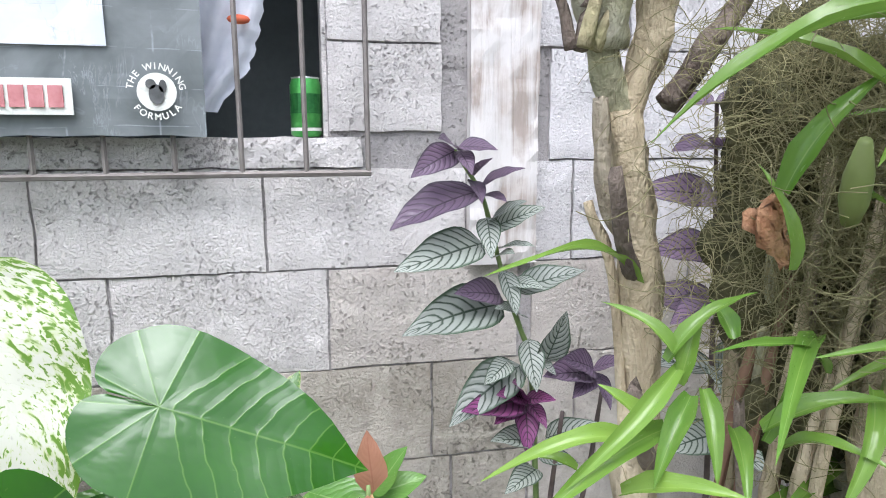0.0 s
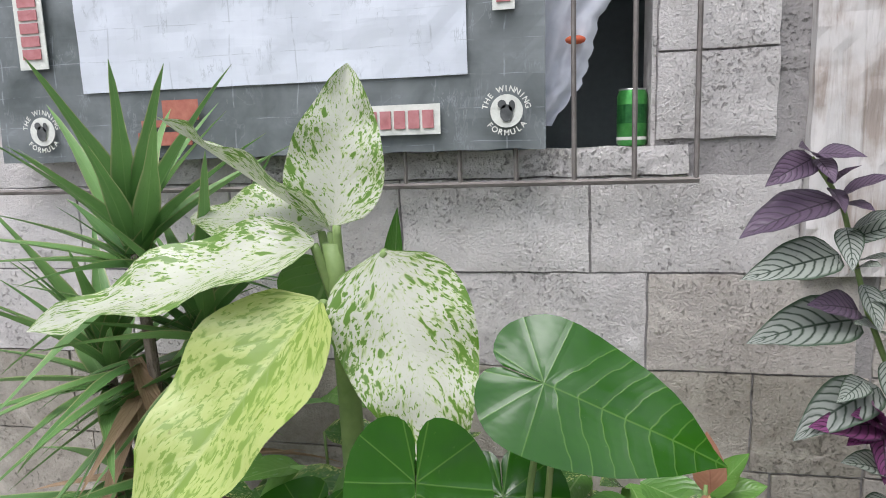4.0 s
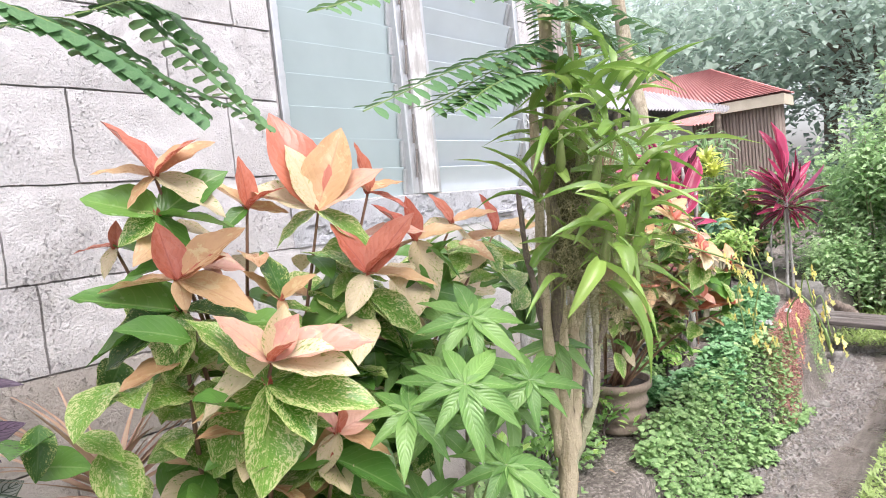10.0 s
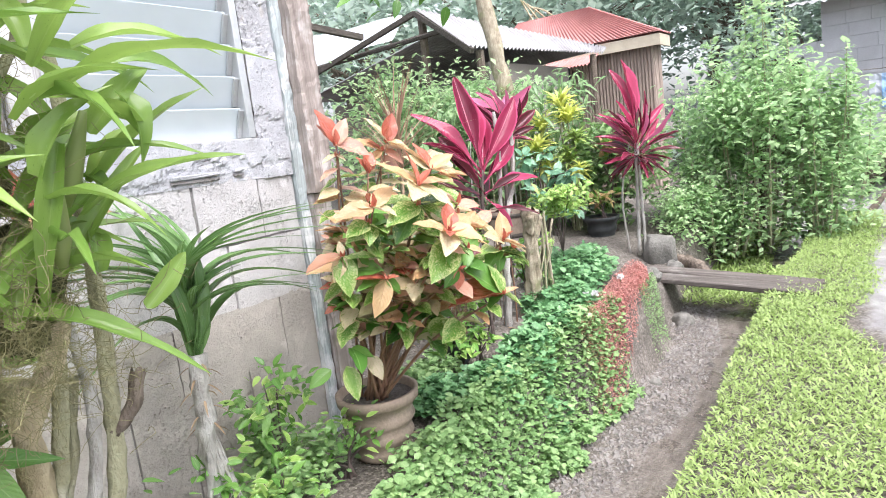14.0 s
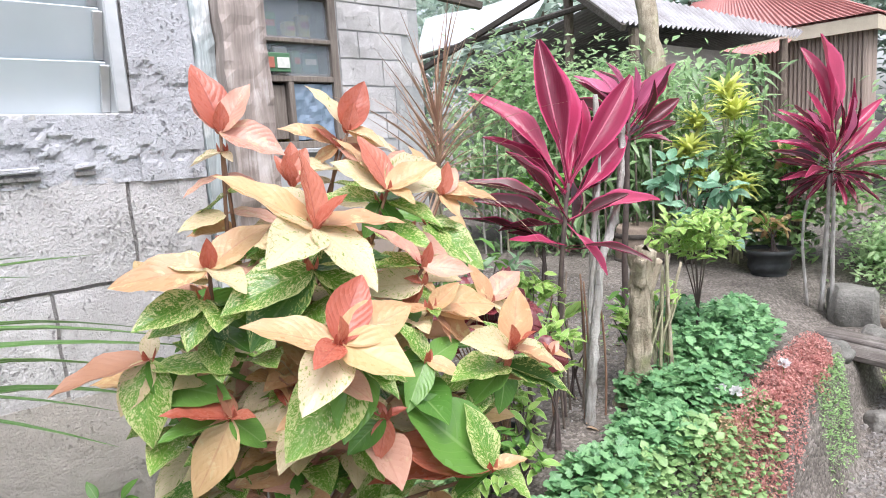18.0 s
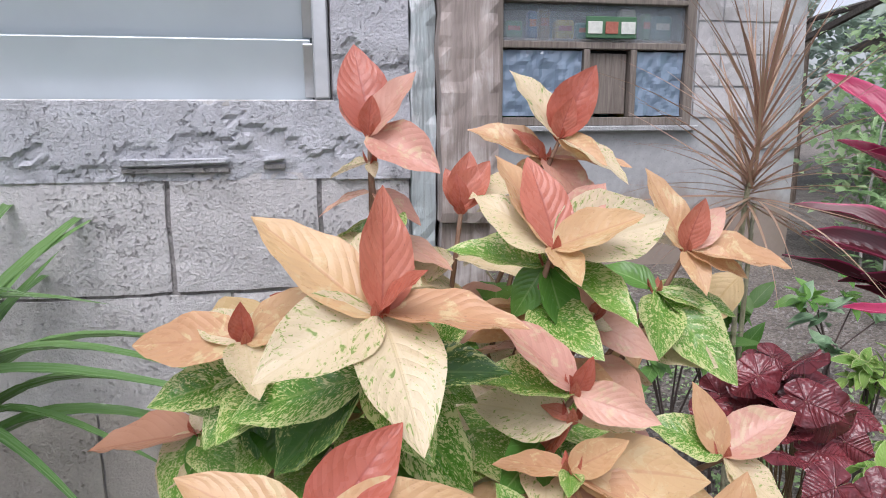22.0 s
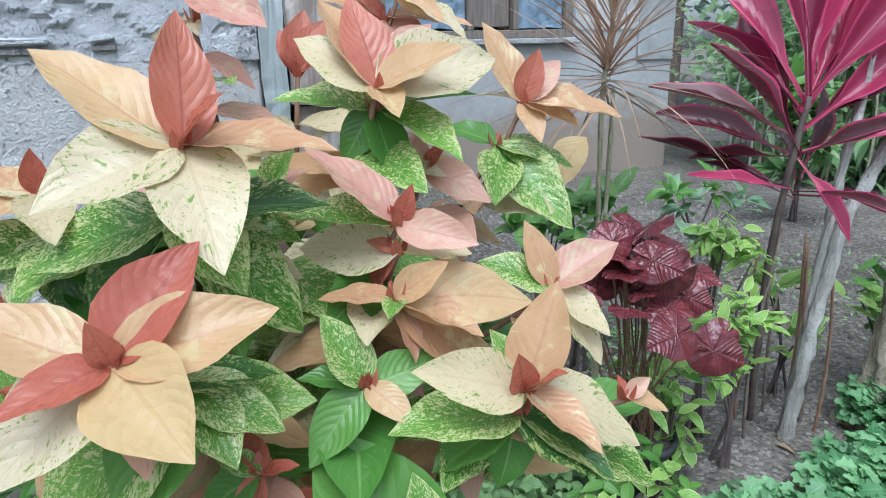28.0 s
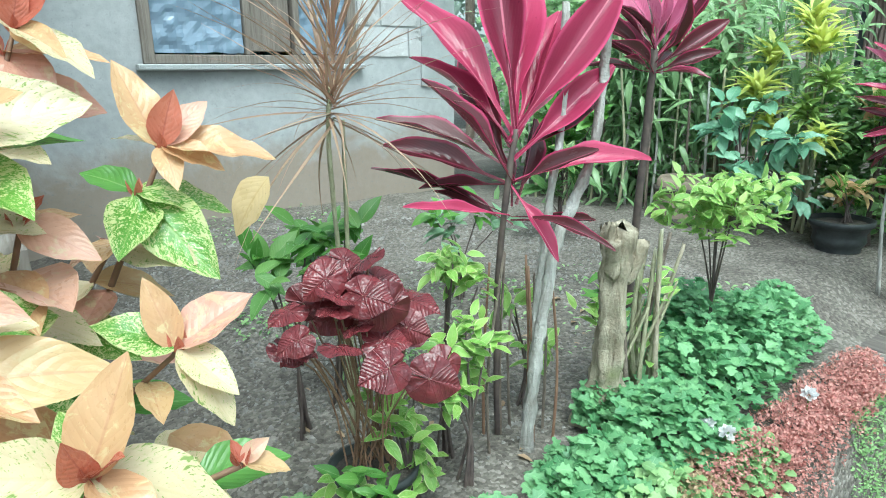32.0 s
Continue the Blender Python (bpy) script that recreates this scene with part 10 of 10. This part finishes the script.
leafy("hedge_shrub", "bushy green shrub below the tarpaulin", (7.3, 2.6, 0.2), (0.8, 0.03), (7.2, 2.8, 1.3, 0.6, 0.6, 0.65), 4600, 0.05, 0.10, LIME_BUSH, category="bush")
leafy("hedge_shrub", "weedy green growth along the ditch", (6.8, 0.85, 0.1), (0.25, 0.02), (6.9, 0.85, 0.45, 0.45, 0.25, 0.28), 2600, 0.03, 0.06, LIME_BUSH, category="bush")
leafy("hedge_shrub", "weedy green growth behind the yard", (10.5, -0.3, 0.1), (0.25, 0.02), (10.8, -0.6, 0.55, 1.3, 1.0, 0.35), 3600, 0.06, 0.12, LIME_BUSH, category="bush")

# the yard tree before the sheds
yard = thing("yard_tree", (7.0, 2.47, 0.2), "slim grey tree with a few broad leaves overhead", "tree")
limb("trunk", yard, BARK_STUMP, [(7.02, 2.45, 0.1), (7.0, 2.47, 1.0), (7.0, 2.48, 1.6), (6.98, 2.55, 2.2), (6.97, 2.65, 2.9), (6.9, 2.7, 4.5)], 0.085, 0.065, 12)
limb("branch", yard, BARK_DARK, [(6.98, 2.6, 2.6), (6.8, 2.9, 2.85), (6.6, 3.3, 2.95)], 0.03, 0.015, 8)
for i in range(60):
    p = Vector((6.55 + rr.gauss(0, 0.2), 3.2 + rr.gauss(0, 0.25), 2.95 + rr.gauss(0, 0.2)))
    leaf(yard, blade("ovate", GREEN, 0.45, 0.3, 0.2, 0.01, 6, 1, i % 3), p, rdir(-0.9, 0.2) * 0.2, None, (0, -0.5, 1))
leaf(yard, blade("oval", RED, 0.8, 0.3, 0.1, 0.01, 6, 1, 7), (6.62, 3.0, 2.9), (0.02, -0.02, -0.16))


# ---- sheds ----
def corrugated(name, parent, material, a, b, c, d, waves=26, amp=0.02, label=""):
    """A corrugated sheet between four corners; the waves run from the side a-d to b-c."""
    a, b, c, d = map(Vector, (a, b, c, d))
    nrm = (b - a).cross(d - a).normalized()
    bm = bmesh.new()
    n = waves * 4
    lo, hi = [], []
    for i in range(n + 1):
        t = i / n
        off = nrm * amp * math.sin(t * waves * 2 * math.pi)
        lo.append(bm.verts.new(a.lerp(b, t) + off))
        hi.append(bm.verts.new(d.lerp(c, t) + off))
    for i in range(n):
        bm.faces.new((lo[i], lo[i + 1], hi[i + 1], hi[i]))
    ob = part(name, bm, material, parent, label, True)
    return ob


shed = thing("shed", (10, 4.5, 0.1), "open timber shed with weathered corrugated grey roof", "shed")
corrugated("roof", shed, GREY_ROOF, (7.8, 3.30, 2.32), (11.2, 3.02, 2.36), (11.5, 3.05, 2.46), (8.0, 4.10, 2.90), 40, 0.02)
corrugated("roof", shed, GREY_ROOF, (8.85, 4.11, 2.83), (11.5, 3.06, 2.465), (11.5, 7.0, 2.2), (8.85, 7.0, 2.2), 40, 0.02)
for p in (((8.1, 3.35, 0.1), (8.1, 3.35, 2.30)), ((8.1, 4.1, 0.1), (8.1, 4.1, 2.85)), ((11.0, 3.1, 0.1), (11.0, 3.1, 2.34)), ((8.2, 6.8, 0.1), (8.2, 6.8, 2.2))):
    part("post", tube(bmesh.new(), p, 0.05, 8), BARK_DARK, shed)
for p in (((7.82, 3.28, 2.27), (8.0, 4.12, 2.86)), ((8.0, 4.12, 2.86), (8.0, 6.9, 2.17))):
    part("rafter", tube(bmesh.new(), p, 0.04, 4), BEAM, shed)
box_part("wall", shed, SHED_WALL, 9.4, 9.5, 3.5, 6.9, 0.1, 2.1, 0.0)
box_part("wall", shed, SHED_WALL, 8.4, 10.8, 3.42, 3.5, 0.1, 2.2, 0.0, "weathered grey side wall")
tarp = thing("tarpaulin", (7.9, 5.6, 2.4), "pale blue-white tarpaulin stretched over the shed side", "tarpaulin")
bm = bmesh.new()
g = []
for i in range(21):
    s, col = i / 20, []
    for k in range(9):
        v = k / 8
        y = 4.75 + 2.15 * s
        z = 3.03 + 0.04 * s - v * (0.35 + 0.17 * s)
        col.append(bm.verts.new((8.62 - 0.30 * v + 0.03 * math.sin(5 * s + 3 * v), y, z + 0.015 * math.sin(9 * s))))
    g.append(col)
for i in range(20):
    for k in range(8):
        bm.faces.new((g[i][k], g[i + 1][k], g[i + 1][k + 1], g[i][k + 1]))
part("sheet", bm, TARP, tarp, smooth=True)
part("pole", tube(bmesh.new(), [(7.95, 3.75, 2.58), (8.28, 7.0, 2.50)], 0.03, 6), BEAM, tarp)
part("pole", tube(bmesh.new(), [(8.32, 6.9, 0.2), (8.32, 6.9, 2.52)], 0.035, 6), BARK_DARK, tarp)

hut = thing("hut", (13, 3.2, 0.1), "small hut with faded red corrugated hip roof and bamboo walls", "hut")
ex0, ex1, ey0, ey1, ez, az = 12.0, 12.6, 2.37, 5.5, 2.62, 3.25
apex0, apex1 = (12.3, 4.9, az), (12.3, 3.6, az)
corrugated("roof", hut, RED_ROOF, (ex0, ey1, ez), (ex0, ey0, ez), apex1, apex0, 44, 0.013)
corrugated("roof", hut, RED_ROOF, (ex0, ey0, ez), (ex1, ey0, ez), apex1, apex1, 44, 0.013)
corrugated("roof", hut, RED_ROOF, (ex1, ey1, ez), (ex0, ey1, ez), apex0, apex0, 44, 0.013)
corrugated("roof", hut, RED_ROOF, (ex1, ey0, ez), (ex1, ey1, ez), apex0, apex1, 44, 0.013)
FASCIA = plain("cream_fascia", (0.50, 0.43, 0.33), (0.62, 0.55, 0.43), 6, 0.8)
box_part("fascia", hut, FASCIA, ex0 + 0.02, ex0 + 0.06, ey0 + 0.02, ey1, ez - 0.20, ez - 0.03, 0.0, "cream painted fascia board")
box_part("fascia", hut, FASCIA, ex0 + 0.06, ex1, ey0 + 0.02, ey0 + 0.06, ez - 0.20, ez - 0.03, 0.0, "cream painted fascia board")
for i in range(26):
    y = ey0 + 0.2 + i * 0.055
    part("slat", tube(bmesh.new(), [(12.2, y, 0.1), (12.2 + 0.01 * (i % 2), y, ez - 0.1)], 0.028, 6), BAMBOO, hut)
for i in range(4):
    x = 12.25 + i * 0.1
    part("slat", tube(bmesh.new(), [(x, ey0 + 0.2, 0.1), (x, ey0 + 0.2 + 0.01 * (i % 2), ez - 0.1)], 0.05, 6), BAMBOO, hut)
# dark sheet painted as the hut's unlit inside
box_part("dark_inside", hut, INTERIOR_SHADE, 12.35, 12.4, 3.7, 5.5, 0.1, ez - 0.2, 0.0)
corrugated("lean_to", hut, RED_ROOF, (11.6, 4.25, 2.27), (11.6, 3.42, 2.27), (12.15, 3.35, 2.50), (12.15, 4.30, 2.50), 14, 0.018, "small red lean-to roof")
for i in range(5):
    part("dead_branch", tube(bmesh.new(), bend([(12.5 + 0.04 * i, 4.3 + 0.12 * i, 3.26 - 0.06 * i), (12.5 + 0.05 * i, 4.5 + 0.1 * i, 3.42 - 0.03 * i), (12.4 + 0.08 * i, 4.7 + 0.1 * (i % 4), 3.5 + 0.08 * (i % 4))], 3), 0.016, 5), BARK, hut)

# block ruin and the far yard
ruin = thing("block_wall", (14.5, -1.0, 0.1), "old dark grey stacked block wall, paled for haze", "wall")
zz = 0.1
while zz < 2.75:
    y = -3.6
    while y < 0.55:
        w = random.uniform(0.34, 0.46)
        if not (zz > 2.2 and y > -0.2 + 0.2 * zz):
            box_part("block", ruin, CLIFF_HAZED, 14.5 + random.uniform(-0.008, 0.008), 14.8, y + 0.001, y + w - 0.001, zz + 0.001, zz + 0.214, 0.004)
        y += w
    zz += 0.215
corrugated("cap_roof", ruin, GREY_ROOF, (14.0, -3.8, 2.65), (14.0, 0.9, 2.85), (15.8, 0.9, 3.1), (15.8, -3.8, 2.95), 30, 0.02, "rusty sheet roof edge")
wash = thing("laundry", (11.9, -0.75, 1.0), "blue and white cloth hung on a line", "cloth")
bm = sheet(-0.20, 0.45, 0.0, 0.50, 0.0, 18, 12, 0.04)
bmesh.ops.transform(bm, matrix=pose(12.0, -0.75, 1.03, 0, 0, 90), verts=bm.verts)
part("white_cloth", bm, CLOTH, wash)
bm = sheet(-0.18, 0.28, 0.05, 0.5, 0.0, 14, 10, 0.05)
bmesh.ops.transform(bm, matrix=pose(11.93, -0.72, 1.03, 0, 0, 90), verts=bm.verts)
part("blue_cloth", bm, CLOTH_BLUE, wash, "crumpled blue cloth")
part("line", tube(bmesh.new(), [(12.0, -2.6, 1.66), (12.0, -0.7, 1.585), (12.0, 1.2, 1.66)], 0.006, 5), IRON, wash)
for y in (-2.6, 1.2):
    part("line_post", tube(bmesh.new(), [(12.0, y, 0.1), (12.0, y, 1.68)], 0.03, 6), BARK_DARK, wash)
fence = thing("log_pile", (12, -0.5, 0.1), "dark logs lying at the yard's far end", "logs")
for p in (((11.2, 0.1, 0.18), (11.8, -0.9, 0.28)), ((11.5, 0.2, 0.2), (11.9, -1.2, 0.2)), ((11.6, 0.0, 0.34), (11.9, -1.0, 0.36))):
    part("log", tube(bmesh.new(), bend([p[0], Vector(p[0]).lerp(Vector(p[1]), 0.5) + Vector((0, 0, 0.05)), p[1]], 4), 0.11, 9, 0.3), BARK_DARK, fence, smooth=True)
stick = thing("leaning_stick", (8.95, -0.31, 0.12), "bare branch leaning by the path", "branch")
limb("branch", stick, BARK_DARK, [(8.95, -0.31, 0.1), (9.1, -0.5, 0.35), (9.3, -0.70, 0.62), (9.5, -0.85, 0.95)], 0.03, 0.018, 8)
pole = thing("wooden_pole", (10, -1.45, 0.12), "rough upright wooden pole", "pole")
limb("shaft", pole, BARK_GREY, [(10.0, -1.44, 0.1), (10.0, -1.50, 1.5), (10.0, -1.62, 3.4)], 0.05, 0.04, 9)

# broad-leaved plants beyond the path
for k, (cx, cy, zt) in enumerate(((6.9, -1.15, 0.55), (7.6, -1.35, 0.75), (6.4, -1.55, 0.6), (8.4, -1.7, 1.15), (7.2, -1.9, 1.2), (9.2, -1.9, 1.3), (8.0, -2.3, 1.5))):
    t = thing("taro_plant", (cx, cy, 0.12), "broad-leaved green taro plant by the path", "plant", "taro plants")
    for i in range(16):
        a = i * 2.39996 + k
        hub = Vector((cx + 0.32 * math.cos(a) * (0.4 + 0.6 * ((i * 3) % 7) / 7), cy + 0.32 * math.sin(a), zt * (0.55 + 0.5 * ((i * 5) % 9) / 9)))
        leaf(t, heart(BIG_LEAF, 0.3, 0.85, 0.35, i % 3), hub, (math.cos(a), math.sin(a), -0.35), random.uniform(0.14, 0.25), (0.2 * math.cos(a) - 0.2, 0.2 * math.sin(a), 1))
        part("leaf_stalk", tube(bmesh.new(), bend([(cx, cy, 0.1), (cx + 0.1 * math.cos(a), cy + 0.1 * math.sin(a), zt * 0.5), hub], 3), 0.008, 5), STEM_GREEN, t)
cover("path_edge_weeds", "low green weeds along the far side of the path", "weeds", [(5.2 + 0.35 * i, -1.05 - 0.10 * math.sin(i) - 0.02 * i, 0.35, 0.16) for i in range(14)], SMALL_GREEN, 7000, 0.03, 0.06, "lance", 0.4, 0.01)

# the haze over these trees lies in their leaf colour alone
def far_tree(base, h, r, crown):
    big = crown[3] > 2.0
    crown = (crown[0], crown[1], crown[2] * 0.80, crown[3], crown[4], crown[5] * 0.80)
    leafy("shade_tree", "broad green tree behind the sheds, haze mixed into its leaf colour", base, (h * 0.8, r), crown, 5200 if big else 3600, 0.18 if big else 0.10, 0.34 if big else 0.20, HAZED_LEAF, limbs=13)


far_tree((17, 6.5, 0.1), 3.5, 0.18, (17, 6.5, 5.2, 3.0, 3.2, 2.6))
far_tree((19, 2.0, 0.1), 3.5, 0.2, (19, 2.0, 5.0, 3.0, 3.2, 2.8))
far_tree((18.5, -2.0, 0.1), 3.2, 0.2, (18.5, -2.0, 4.6, 2.8, 3.0, 2.6))
far_tree((17, -5.5, 0.1), 3.0, 0.2, (17, -5.5, 4.2, 2.8, 3.0, 2.8))
far_tree((13, -5.5, 0.1), 2.5, 0.16, (13, -5.5, 3.2, 2.2, 2.2, 2.4))
far_tree((14, 10, 0.1), 3.5, 0.2, (14, 10, 5.0, 3.2, 3.4, 2.8))
far_tree((10, 13, 0.1), 3.5, 0.2, (10, 13, 5.0, 3.6, 3.0, 2.8))
far_tree((24, 4, 0.1), 5, 0.25, (24, 4, 7.5, 4.5, 5, 4.0))
far_tree((24, -4, 0.1), 5, 0.25, (24, -4, 7.0, 4.5, 5, 4.0))
far_tree((22, 11, 0.1), 5, 0.25, (22, 11, 7.5, 4.5, 5, 4.0))
far_tree((16.5, 0.6, 0.1), 2.0, 0.12, (16.8, 1.0, 3.0, 1.4, 1.6, 1.4))
far_tree((11.5, -3.6, 0.1), 1.4, 0.10, (11.5, -3.8, 2.0, 1.5, 1.6, 1.6))
far_tree((24, -12, 0.1), 5, 0.25, (24, -12, 6.5, 4.5, 5, 4.2))
far_tree((29, 0, 0.1), 5, 0.25, (29, 0, 8.0, 3.5, 6, 5.0))
far_tree((28, 8, 0.1), 5, 0.25, (28, 8, 8.5, 3.5, 6, 5.0))
far_tree((28, -8, 0.1), 5, 0.25, (28, -8, 8.0, 3.5, 6, 5.0))
far_tree((18, 14, 0.1), 5, 0.25, (18, 14, 7.5, 4.5, 5, 4.5))
# undergrowth takes the same haze-paled leaf colour
cover("undergrowth", "tangled green undergrowth behind the sheds", "undergrowth", [(15 + 0.5 * (i % 5), -7 + 1.1 * i, 1.2, 1.8) for i in range(16)], HAZED_LEAF, 9000, 0.12, 0.25, "lance", 0.5, 0.05)
